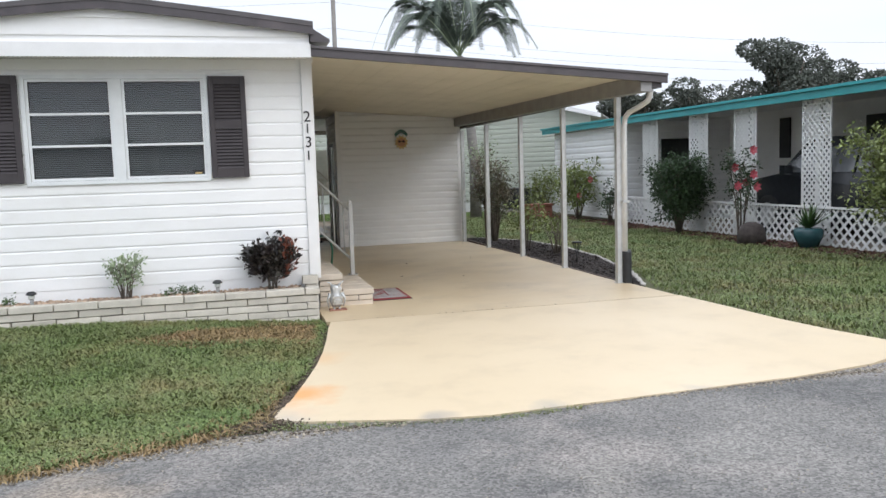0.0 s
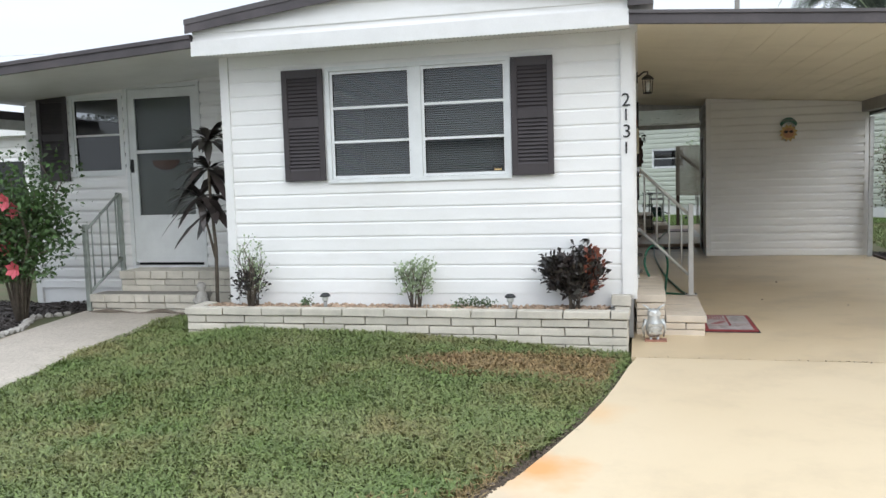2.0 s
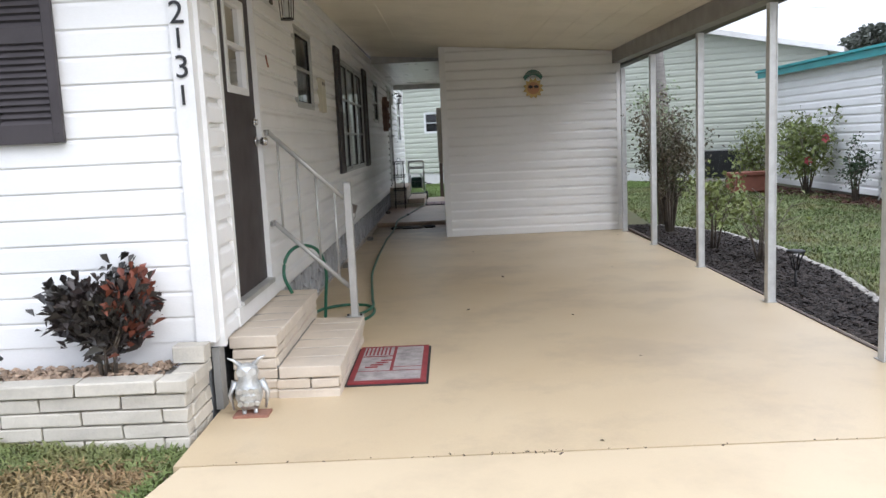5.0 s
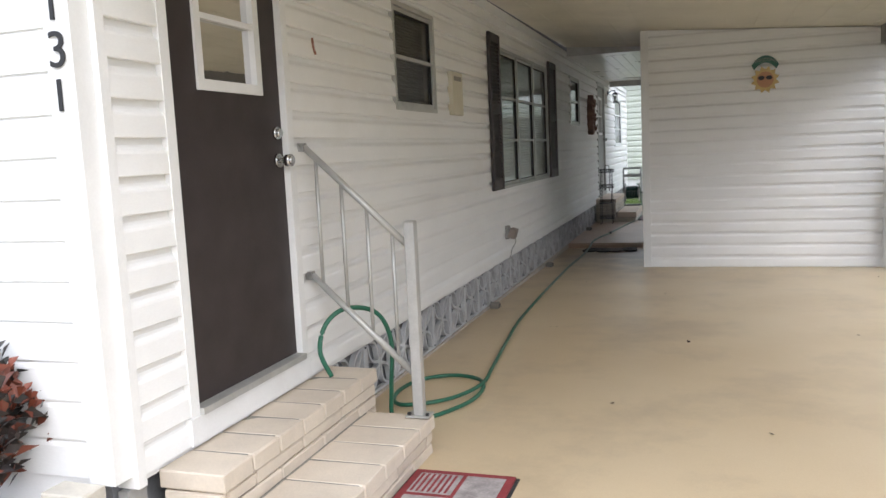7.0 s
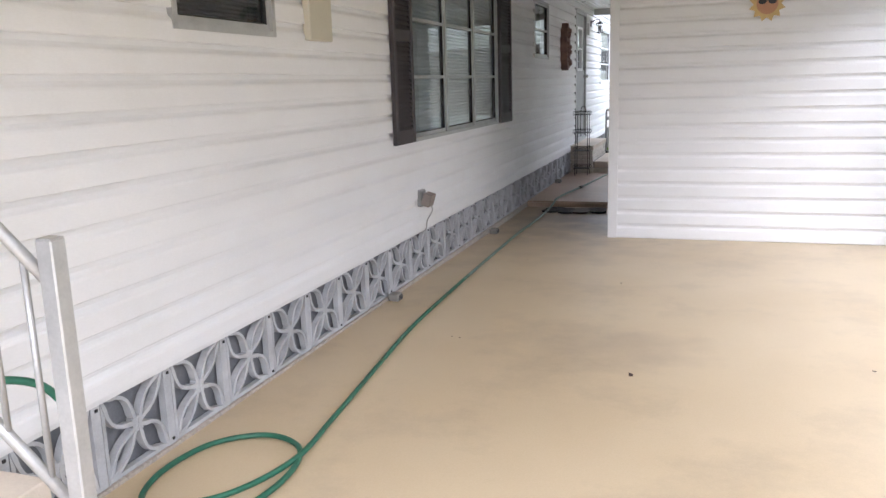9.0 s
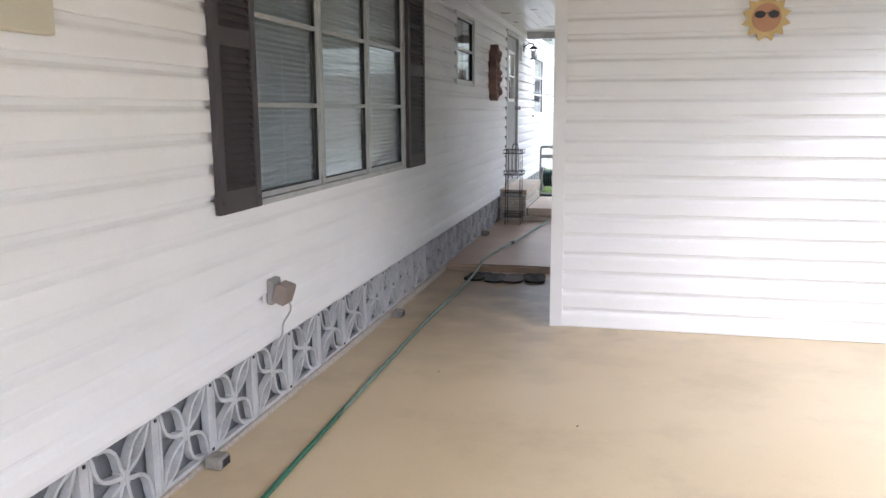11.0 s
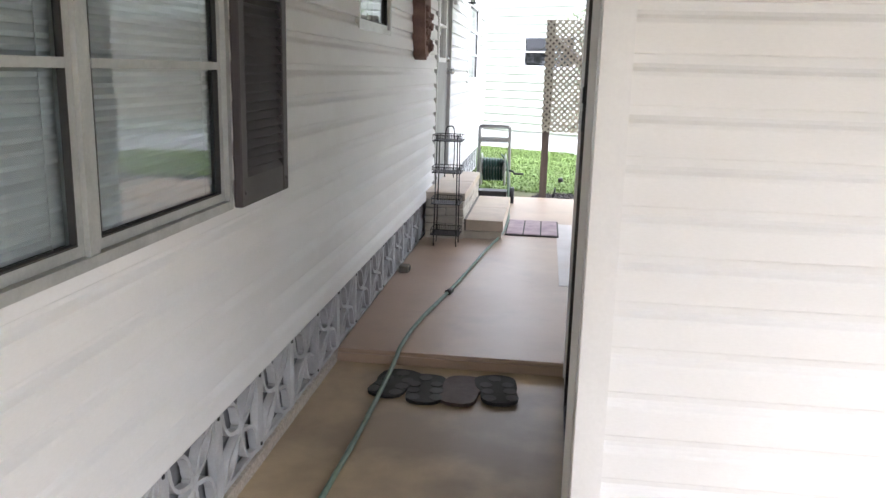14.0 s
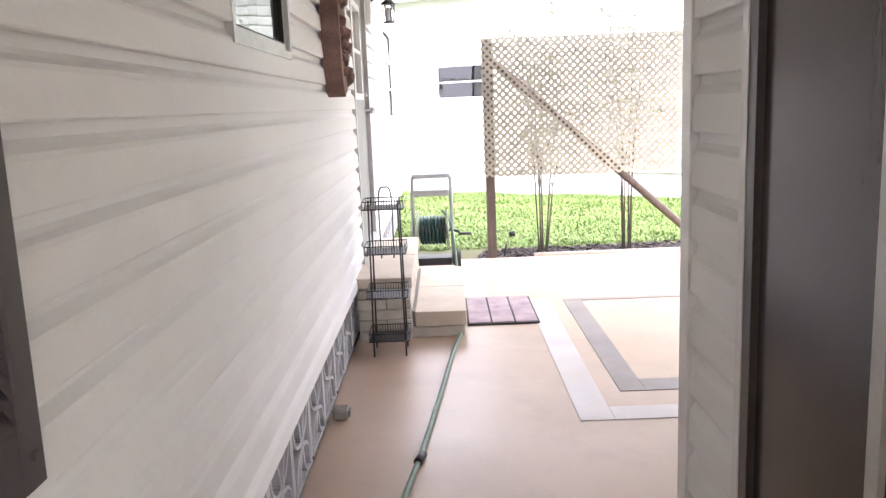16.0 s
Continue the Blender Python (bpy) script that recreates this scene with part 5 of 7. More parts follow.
steps2 = thing("brick_steps", "cream brick steps with rail to the front door", "steps")
part("core", boxm(-5.15, 10.0, 0.04, -3.75, 10.41, 0.58), MORT, steps2)
part("core", boxm(-5.38, 9.74, 0.04, -4.06, 9.99, 0.36), MORT, steps2)
steps3 = thing("brick_steps", "pale brick steps to the rear side door", "steps")
part("core", boxm(0.84, 21.98, 0.12, 1.19, 23.6, 0.55), MORT, steps3)
part("core", boxm(1.192, 22.03, 0.12, 1.55, 23.5, 0.30), MORT, steps3)

rnd = random.Random(4)
scatter("gravel", GRAVEL, 1500, lambda r: (r.uniform(-3.32, 0.6), r.uniform(8.7, 8.965), 0.372 + r.uniform(0, 0.022)), 0.022, "tan river gravel", "gravel", parent=planter)


def croton(at, h, w, mat, second, label, n, seed, size=0.09, aspect=0.3):
    return shrub("shrub", at, h, w, mat, label, "shrub", n=n, size=size, stems=9, seed=seed, trunk=0.009, aspect=aspect, base=0.16, second=second, spiky=0.6)


croton((0.30, 8.80, 0.37), 0.46, 0.48, LEAFP, LEAFR, "dark purple and orange croton in the planter", 3000, 3, 0.085, 0.4)
croton((-1.18, 8.80, 0.37), 0.48, 0.36, LEAFG, None, "pale green sparse shrub in the gravel bed", 620, 5, 0.05, 0.5)
croton((-2.86, 8.80, 0.37), 0.40, 0.34, LEAFP, None, "small purple leaved shrub with pale tips", 380, 7, 0.06, 0.4)
croton((-2.84, 8.79, 0.37), 0.64, 0.36, LEAFG, None, "pale green twiggy succulent in the bed", 190, 8, 0.05, 0.45)
for k, x in enumerate((-0.75, -0.62, -0.5, -2.3)):
    shrub("weed", (x, 8.82, 0.37), 0.1, 0.16, LEAFM, "low green weed in gravel", "weed", n=90, size=0.03, stems=4, seed=20 + k, trunk=0.003, base=0.05)


def solar_light(at, label="small solar path light with grey cap"):
    th = thing("path_light", label, "garden light", at, group="planter lights")
    bm = bmesh.new()
    tube(bm, [(0, 0, 0), (0, 0, 0.09)], 0.018, 10)
    part("stake", bm, GREYP, th)
    part("lens", lathe(bmesh.new(), [(0.03, 0.09), (0.032, 0.13)], 12), LAMPG, th)
    part("cap", lathe(bmesh.new(), [(0.052, 0.13), (0.05, 0.14), (0.03, 0.16), (0.012, 0.163)], 12), BLACKP, th)


for x in (-2.06, -0.27):
    solar_light((x, 8.73, 0.37))


def torch_light(at):
    th = thing("torch_light", "black basket torch garden light on a stake", "garden light", at, group="bed lights")
    bm = bmesh.new()
    tube(bm, [(0, 0, 0), (0, 0, 0.22)], 0.012, 8)
    part("stake", bm, BLACK, th)
    bm = bmesh.new()
    for k in range(8):
        a = 2 * math.pi * k / 8
        tube(bm, [(0.02 * math.cos(a), 0.02 * math.sin(a), 0.2), (0.045 * math.cos(a), 0.045 * math.sin(a), 0.3), (0.075 * math.cos(a), 0.075 * math.sin(a), 0.36)], 0.006, 5)
    part("basket", bm, BLACK, th)
    part("rim", lathe(bmesh.new(), [(0.07, 0.355), (0.08, 0.355), (0.08, 0.375), (0.03, 0.38)], 14), BLACK, th)


for p in ((5.15, 11.75, 0.04), (5.22, 10.25, 0.04)):
    torch_light(p)

# cordyline beside the front door
th = thing("cordyline", "tall purple leaved cordyline beside the front steps", "plant", (-3.58, 9.35, 0.12))
bm = bmesh.new()
tube(bm, [(0.02, 0, 0), (0.03, 0.02, 0.8), (0.0, 0, 1.5), (0.02, 0, 2.0)], 0.022, 7, taper=0.012)
tube(bm, [(0.03, 0, 0.7), (-0.12, 0.02, 1.3)], 0.016, 7, taper=0.01)
part("stems", bm, BARK, th)
bm = bmesh.new()
rnd = random.Random(11)
for base, count in (((0.02, 0, 1.95), 34), ((0.0, 0, 1.65), 34), ((-0.12, 0.02, 1.35), 40), ((0.02, 0, 1.2), 26)):
    for k in range(count):
        a, el = rnd.uniform(0, 6.28), rnd.uniform(-0.35, 1.1)
        l, w = rnd.uniform(0.32, 0.52), rnd.uniform(0.036, 0.056)
        d = Vector((math.cos(a) * math.cos(el), math.sin(a) * math.cos(el) * 0.6, math.sin(el)))
        s = Vector((-math.sin(a), math.cos(a), 0)) * w
        rows = []
        for q, ww in ((0.0, 0.25), (0.3, 0.8), (0.6, 1.0), (0.85, 0.6), (1.0, 0.05)):
            c = Vector(base) + d * l * q + Vector((0, 0, -0.5 * l * q * q))
            rows.append((bm.verts.new(c - s * ww), bm.verts.new(c + s * ww)))
        for r0, r1 in zip(rows, rows[1:]):
            bm.faces.new((r0[0], r0[1], r1[1], r1[0]))
part("leaves", bm, LEAFP, th)

shrub("hibiscus", (-5.85, 9.1, 0.12), 1.65, 1.3, LEAFM, "tall hibiscus bush with coral red flowers", "shrub", n=6500, size=0.07, stems=15, seed=31, flowers=12, trunk=0.02, base=0.28)
shrub("twiggy_shrub", (-5.75, 8.3, 0.12), 0.8, 0.7, LEAFG, "bare twiggy shrub at the bed edge", "shrub", n=60, size=0.05, stems=10, seed=33, trunk=0.009)


def stone_row(name, pts, size, label, seed):
    rnd = random.Random(seed)
    th = thing(name, label, "edging")
    for (x0, y0), (x1, y1) in zip(pts, pts[1:]):
        n = max(1, int(math.hypot(x1 - x0, y1 - y0) / (size * 1.7)))
        for k in range(n):
            bm = bmesh.new()
            bmesh.ops.create_icosphere(bm, subdivisions=1, radius=size)
            for v in bm.verts:
                v.co.z *= 0.75
                v.co += Vector([rnd.uniform(-0.18, 0.18) * size for _ in range(3)])
            ob = part("stone", bm, STONEW, th)
            ob.location = (x0 + (x1 - x0) * (k + 0.5) / n + rnd.uniform(-0.01, 0.01), y0 + (y1 - y0) * (k + 0.5) / n, (0.03 if x0 > 0 else 0.12) + size * 0.6)


stone_row("stone_edging", [(-5.62, 9.62), (-5.85, 9.3), (-5.45, 8.6), (-5.3, 7.8)], 0.05, "round white stones edging the walk bed", 1)
stone_row("stone_edging", [(4.98, 9.3), (5.4, 10.4), (5.85, 12.4), (6.0, 14.1), (5.9, 15.9), (5.2, 17.2)], 0.045, "small white stones edging the side bed", 2)


def bed(name, pts, mat, label, count, size, seed):
    """Mulch heaped low over an outline, with loose chips."""
    base = 0.0 if pts[0][0] > 0 else 0.09
    solo(name, prism(bmesh.new(), pts, 0.0, base + 0.05), mat, label, kind="structure")
    xs, ys = [p[0] for p in pts], [p[1] for p in pts]

    def place(r):
        for _ in range(40):
            x, y = r.uniform(min(xs), max(xs)), r.uniform(min(ys), max(ys))
            c, j = False, len(pts) - 1
            for i in range(len(pts)):
                if (pts[i][1] > y) != (pts[j][1] > y) and x < (pts[j][0] - pts[i][0]) * (y - pts[i][1]) / (pts[j][1] - pts[i][1]) + pts[i][0]:
                    c = not c
                j = i
            if c:
                break
        return x, y, base + 0.055 + r.uniform(0, 0.02)
    scatter(name + "_chips", mat, count, place, size, label, "mulch", seed, 0.35)


SIDE_BED = [(4.78, 9.5), (5.0, 9.35), (5.4, 10.4), (5.85, 12.4), (6.0, 14.1), (5.9, 15.9), (5.2, 17.2), (4.78, 17.2)]
bed("side_bed", SIDE_BED, MULCH, "dark mulch bed beside the carport", 6000, 0.03, 3)
bed("front_bed", [(-8.5, 7.8), (-5.35, 7.8), (-5.5, 8.6), (-5.9, 9.3), (-5.65, 9.62), (-5.5, 10.4), (-8.5, 10.4)], MULCH, "dark mulch bed under the hibiscus", 2500, 0.03, 4)
bed("neighbour_bed", [(9.3, 7.0), (9.98, 7.0), (9.98, 24.6), (9.2, 24.6)], MULCHR, "red mulch strip along the lattice fence", 2500, 0.04, 5)
bed("back_bed", [(1.7, 24.83), (6.2, 24.83), (6.2, 25.75), (1.9, 25.6)], MULCH, "dark mulch bed behind the patio", 1800, 0.035, 6)
solo("kerb", boxm(2.35, 24.785, 0.03, 6.2, 24.83, 0.15), WALK, "pale concrete strip at the patio edge", kind="structure")
solo("bed_border", boxm(4.745, 9.5, 0.03, 4.775, 16.6, 0.1), POSTB, "dark timber border of the side bed", kind="structure")

shrub("shrub", (5.25, 16.2, 0.05), 1.8, 1.0, LEAFO, "tall loose shrub at the corner of the shed", "shrub", n=4600, size=0.055, stems=15, seed=41, trunk=0.02, base=0.1)
shrub("shrub", (5.35, 17.0, 0.05), 2.3, 1.0, LEAFG, "grey half bare shrub at the shed corner", "shrub", n=1100, size=0.06, stems=9, seed=42, trunk=0.016)
shrub("croton", (5.3, 14.4, 0.05), 1.0, 0.8, LEAFY, "yellow and green croton in the side bed", "shrub", n=520, size=0.08, stems=8, seed=43, trunk=0.012)
shrub("croton", (5.45, 13.3, 0.05), 0.85, 0.8, LEAFY, "sparse twiggy croton with yellow green tips", "shrub", n=200, size=0.07, stems=12, seed=44, trunk=0.011, base=0.5)
shrub("shrub", (9.45, 15.95, 0.05), 1.5, 1.25, LEAFD, "dense dark green rounded shrub by the lattice", "shrub", n=17000, size=0.07, stems=26, seed=45, base=0.18)
shrub("shrub", (9.5, 21.4, 0.05), 1.7, 1.4, LEAFY, "green hibiscus shrub with pink flowers", "shrub", n=2600, size=0.1, stems=9, seed=46, flowers=2, base=0.2)
shrub("shrub", (9.5, 19.4, 0.05), 1.0, 0.7, LEAFD, "small dark shrub on the red mulch", "shrub", n=700, size=0.07, stems=6, seed=47)
shrub("shrub", (9.4, 9.7, 0.05), 1.95, 1.2, LEAFY, "yellow green round shrub by the lattice fence", "shrub", n=9000, size=0.075, stems=20, seed=48, base=0.3)
shrub("bougainvillea", (9.5, 13.75, 0.05), 1.75, 0.75, LEAFD, "thin shrub with red flowers before the lattice", "shrub", n=900, size=0.07, stems=6, seed=49, flowers=6)
shrub("shrub", (9.3, 23.6, 0.05), 1.4, 1.4, LEAFY, "yellow green shrub near the green house", "shrub", n=1500, size=0.09, stems=8, seed=50)
pot = thing("agave_pot", "teal glazed pot with spiky green agave", "potted plant", (9.6, 11.95, 0.05))
part("pot", lathe(bmesh.new(), [(0.14, 0), (0.24, 0.2), (0.25, 0.32), (0.2, 0.36)], 18), TEALP, pot)
bm = bmesh.new()
rnd = random.Random(9)
for k in range(34):
    a, el = rnd.uniform(0, 6.28), rnd.uniform(0.5, 1.4)
    d = Vector((math.cos(a) * math.cos(el), math.sin(a) * math.cos(el), math.sin(el)))
    s = Vector((-math.sin(a), math.cos(a), 0)) * 0.03
    b0, l = Vector((0, 0, 0.34)), rnd.uniform(0.4, 0.62)
    bm.faces.new([bm.verts.new(v) for v in (b0 - s, b0 + s, b0 + d * l * 0.6 + s * 0.8, b0 + d * l)])
part("leaves", bm, LEAFM, pot)
st = thing("dark_urn", "dark grey domed stone by the mulch bed", "stone", (9.35, 13.2, 0.05))
part("body", lathe(bmesh.new(), [(0.27, 0), (0.26, 0.2), (0.2, 0.34), (0.08, 0.4)], 14), MULCH, st)
tp = thing("terracotta_planter", "red brown rectangular terracotta planter", "planter pot", (8.7, 22.6, 0.03))
part("trough", boxm(-0.4, -0.2, 0.05, 0.4, 0.2, 0.42, None, 0.02), TERRA, tp)
part("rim", boxm(-0.44, -0.24, 0.42, 0.44, 0.24, 0.48), TERRA, tp)
for x in (-0.3, 0.3):
    part("foot", boxm(x - 0.04, -0.15, 0, x + 0.04, 0.15, 0.05), TERRA, tp)

# dark car in the neighbour's carport
car = thing("car", "dark parked sport utility car under the carport", "car", (11.95, 13.35, 0.05), 90)
car.scale = (1.08, 1.06, 1.13)
prof = [(-2.3, 0.35), (-2.35, 0.75), (-2.2, 1.05), (-1.9, 1.6), (-1.6, 1.72), (0.2, 1.75), (0.55, 1.68), (1.15, 1.12), (2.1, 0.98), (2.32, 0.75), (2.3, 0.35)]
bm = bmesh.new()
lo = [[bm.verts.new((x, s * (0.9 if z < 1.2 else 0.74), z)) for x, z in prof] for s in (-1, 1)]
bm.faces.new(lo[0]), bm.faces.new(lo[1][::-1])
for i in range(len(prof)):
    j = (i + 1) % len(prof)
    bm.faces.new((lo[0][i], lo[1][i], lo[1][j], lo[0][j]))
part("body", bm, CARP, car)
for s in (-1, 1):
    for a, b in ((-1.75, -0.85), (-0.78, 0.1), (0.17, 0.95)):
        bm = bmesh.new()
        t = 0.35 if a > 0 else 0.0
        bm.faces.new([bm.verts.new(v) for v in ((a, s * 0.905, 1.14), (b, s * 0.905, 1.14), (b - t, s * 0.76, 1.62), (a, s * 0.76, 1.62))])
        part("side_window", bm, CARG, car, "grey reflecting side window")
# Opaque pale sheet: the windscreen's reflection is put into its colour.
bm = bmesh.new()
bm.faces.new([bm.verts.new(v) for v in ((1.14, -0.78, 1.15), (1.14, 0.78, 1.15), (0.6, 0.68, 1.67), (0.6, -0.68, 1.67))])
part("windscreen", bm, LAMPG, car, "windscreen with a pale reflection put into its colour")
for x in (-1.5, 1.45):
    for s in (-1, 1):
        w = part("wheel", tube(bmesh.new(), [(x, s * 0.7, 0.36), (x, s * 0.93, 0.36)], 0.36, 22), MATK, car)
        part("rim", tube(bmesh.new(), [(x, s * 0.931, 0.36), (x, s * 0.945, 0.36)], 0.22, 16), ALU, w)
for s in (-1, 1):
    part("headlight", boxm(2.2, s * 0.6 - 0.16, 0.78, 2.32, s * 0.6 + 0.16, 0.9), LAMPG, car)
    part("mirror", boxm(0.75, s * 1.0 - 0.09, 1.12, 0.9, s * 1.0 + 0.09, 1.27), CARP, car)

# palm, pole, wires, distant trees
palm = thing("palm_tree", "tall grey trunked palm behind the carport", "palm tree", (7.5, 25.0, 0.03))
bm = bmesh.new()
tube(bm, [(0, 0, 0), (0, 0, 1.8), (-0.15, 0, 3.5), (-0.4, 0.05, 5.15)], 0.19, 14, taper=0.12)
part("trunk", bm, PALMB, palm)
rnd = random.Random(17)
bm, bs = bmesh.new(), bmesh.new()
tube(bs, [(-0.4, 0.05, 4.7), (-0.36, 0.05, 7.2)], 0.02, 5, taper=0.006)
for k in range(24):
    a = math.pi * (0 if k % 2 else 1) + rnd.gauss(0, 0.45) if k < 14 else 2 * math.pi * k / 12 + rnd.uniform(-0.2, 0.2)
    reach, rise = rnd.uniform(1.8, 2.9), rnd.uniform(0.95, 1.6)
    centre = Vector((-0.4, 0.05, 5.2 + rnd.uniform(-0.1, 0.15)))
    pts = [centre + Vector((math.cos(a) * reach * q, math.sin(a) * reach * q, rise * (2.75 * q - 2.6 * q ** 3))) for q in [j / 12 for j in range(13)]]
    tube(bs, pts, 0.02, 4, taper=0.004)
    for j in range(2, 13):
        way = (pts[j] - pts[j - 1]).normalized()
        for q in range(7):
            p = pts[j - 1].lerp(pts[j], q / 7)
            for s in (-1, 1):
                side = way.cross(Vector((0, 0, 1)))
                side = (side.normalized() if side.length > 0.1 else Vector((0, 1, 0))) * s
                ll = (0.5 * math.sin(math.pi * min(0.95, 0.12 + (j + q / 7) / 14.5)) + 0.06) * rnd.uniform(0.8, 1.15)
                bend = p + (side * 0.7 + way * 0.55 + Vector((0, 0, 0.12))).normalized() * ll * 0.5
                tip = bend + (side * 0.65 + way * 0.45 + Vector((0, 0, -0.35))).normalized() * ll * 0.55
                w = way * 0.016
                bm.faces.new([bm.verts.new(v) for v in (p - w, p + w, bend + w, tip, bend - w)])
part("fronds", bm, PALML, palm, kind="stuff")
part("midribs", bs, LEAFG, palm)

pole = thing("power_pole", "plain grey utility pole behind the house", "utility pole", (5.72, 45.0, 0.03))
bm = bmesh.new()
tube(bm, [(0, 0, 0), (0, 0, 11.45)], 0.15, 12, taper=0.12)
part("shaft", bm, PALMB, pole)
cable = thing("power_line", "thin dark overhead wires", "cable")
for z in (10.9, 9.5, 9.0, 8.3):
    bm = bmesh.new()
    tube(bm, [(5.72 + 48 * q, 45 + 2 * q, z - 3.2 * q * (1 - q) * 1.2 - 1.2 * q) for q in [j / 12 for j in range(13)]], 0.008, 4)
    part("wire", bm, MORT, cable)
    bm = bmesh.new()
    tube(bm, [(5.72 - 60 * q, 45, z - 4.0 * q * (1 - q)) for q in [j / 12 for j in range(13)]], 0.008, 4)
    part("wire", bm, MORT, cable)


def far_tree(at, h, w, seed, leafm=None, n=14000, label="dark leafy tree beyond the houses"):
    rnd = random.Random(seed)
    th = thing("tree", label, "tree", at)
    bm = bmesh.new()
    tube(bm, [(0, 0, 0), (0.1, 0, h * 0.3), (0, 0, h * 0.55)], 0.22, 8, taper=0.12)
    clumps = []
    for k in range(20):
        a, r = rnd.uniform(0, 6.28), w * 0.5 * rnd.uniform(0.1, 0.85)
        c = Vector((r * math.cos(a), r * math.sin(a), h * rnd.uniform(0.45, 0.86)))
        tube(bm, [(0, 0, h * rnd.uniform(0.25, 0.5)), c * 0.6 + Vector((0, 0, h * 0.2)), c], 0.09, 6, taper=0.03)
        clumps.append((c, w * rnd.uniform(0.10, 0.2)))
    part("trunk", bm, BARK, th)
    pts = []
    for _ in range(n):
        c, r = clumps[rnd.randrange(len(clumps))]
        d = Vector([rnd.gauss(0, 1) for _ in range(3)]).normalized()
        pts.append((c + Vector((d.x, d.y, d.z * 0.7)) * r * rnd.uniform(0.75, 1.1), d + Vector([rnd.uniform(-0.8, 0.8) for _ in range(3)])))
    bl = bmesh.new()
    leaf_cloud(bl, pts, 0.17 if n > 2000 else 0.6, rnd, aspect=0.75, droop=0.15)
    part("crown", bl, leafm or FARL, th, kind="stuff")


for i, (x, y, h, w) in enumerate(((25.4, 40, 6.7, 5.0), (31, 40, 9.3, 6.0), (33.6, 42, 8.2, 5.5), (35.2, 40, 7.0, 5.0), (20.8, 40, 5.8, 3.8), (38, 40, 6.4, 5), (44, 38, 8, 8), (28.6, 41, 5.9, 4), (19.3, 46, 5.4, 3),
                                  (-14, 38, 5.5, 6), (-22, 36, 6.5, 7), (50, 30, 8, 8), (-9, 44, 5, 5))):
    far_tree((x, y, 0.03), h, w, 60 + i)
rnd = random.Random(5)
for i in range(16):
    a = 2 * math.pi * i / 16 + 0.2
    far_tree((math.cos(a) * 85 + 2, math.sin(a) * 85 + 10, 0.03), rnd.uniform(6, 9), rnd.uniform(10, 16), 90 + i, n=1100)

# ---- things along the carport ----


def vesica(bm, m, c, ang, l, w, t, d0, d1, steps=7):
    """A leaf-shaped ring of bar, pointing from c at an angle."""
    outer, inner = [], []
    for side in (1, -1):
        for i in range(steps + 1):
            s = i / steps if side > 0 else 1 - i / steps
            o = math.sin(math.pi * s)
            outer.append((s * l, side * (w * o)))
            inner.append((t * 1.6 + s * (l - 3.2 * t), side * max(0.0, (w * o - t))))
    ca, sa = math.cos(ang), math.sin(ang)
    tr = lambda p, d: m @ Vector((c[0] + p[0] * ca - p[1] * sa, d, c[1] + p[0] * sa + p[1] * ca))
    n = len(outer)
    vs = [[bm.verts.new(tr(p, d)) for p in ring] for ring, d in ((outer, d1), (inner, d1), (outer, d0), (inner, d0))]
    for i in range(n):
        j = (i + 1) % n
        bm.faces.new((vs[0][i], vs[0][j], vs[1][j], vs[1][i]))
        bm.faces.new((vs[0][i], vs[2][i], vs[2][j], vs[0][j]))
        bm.faces.new((vs[1][i], vs[1][j], vs[3][j], vs[3][i]))


def screen_mesh(w, h):
    bm = bmesh.new()
    i4 = Matrix.Identity(4)
    d0, d1 = 0.0, 0.034
    frame_bars(bm, i4, 0.003, w - 0.003, 0.0, h, 0.017, d0, d1 - 0.004)
    box(bm, w - 0.05, d0, 0.0, w - 0.004, d1, h)
    c = (w * 0.46, h * 0.5)
    for k, (tx, tz) in enumerate(((0.0, h), (w - 0.05, h), (w - 0.05, 0.0), (0.0, 0.0))):
        dx, dz = tx - c[0], tz - c[1]
        vesica(bm, i4, c, math.atan2(dz, dx), math.hypot(dx, dz), 0.062 if k % 2 == 0 else 0.042, 0.0135, d0, d1)
    box(bm, c[0] - 0.03, d0, c[1] - 0.03, c[0] + 0.03, d1 - 0.002, c[1] + 0.03)
    me = mesh_of("screen_block", bm, BLOCK)
    return me


skirt = thing("block_skirting", "grey pierced concrete block skirting with leaf pattern", "skirting", kind="structure")
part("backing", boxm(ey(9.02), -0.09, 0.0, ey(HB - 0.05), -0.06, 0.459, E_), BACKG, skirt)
part("grout_bed", boxm(ey(10.5), -0.09, 0.05, ey(21.9), 0.0, 0.105, E_), WALK, skirt)
SB = screen_mesh(0.425, 0.355)
y = 10.32
while y < 27.8:
    ob = new("screen_block", SB)
    ob.parent = skirt
    ob.matrix_world = Matrix.Translation((0.775, y, 0.107 if y < 21.5 else 0.12)) @ Matrix(((0, 1, 0, 0), (1, 0, 0, 0), (0, 0, 1, 0), (0, 0, 0, 1)))
    y += 0.4265
bm = bmesh.new()
for k in range(0, 40):
    yy = 10.32 + 0.4265 * k + 0.4
    for z in ((0.43,) if k % 2 else (0.13, 0.43)):
        box(bm, 0.81, yy - 0.006, z - 0.006, 0.815, yy + 0.006, z + 0.006)
part("nail", bm, BLACK, skirt, kind="stuff")


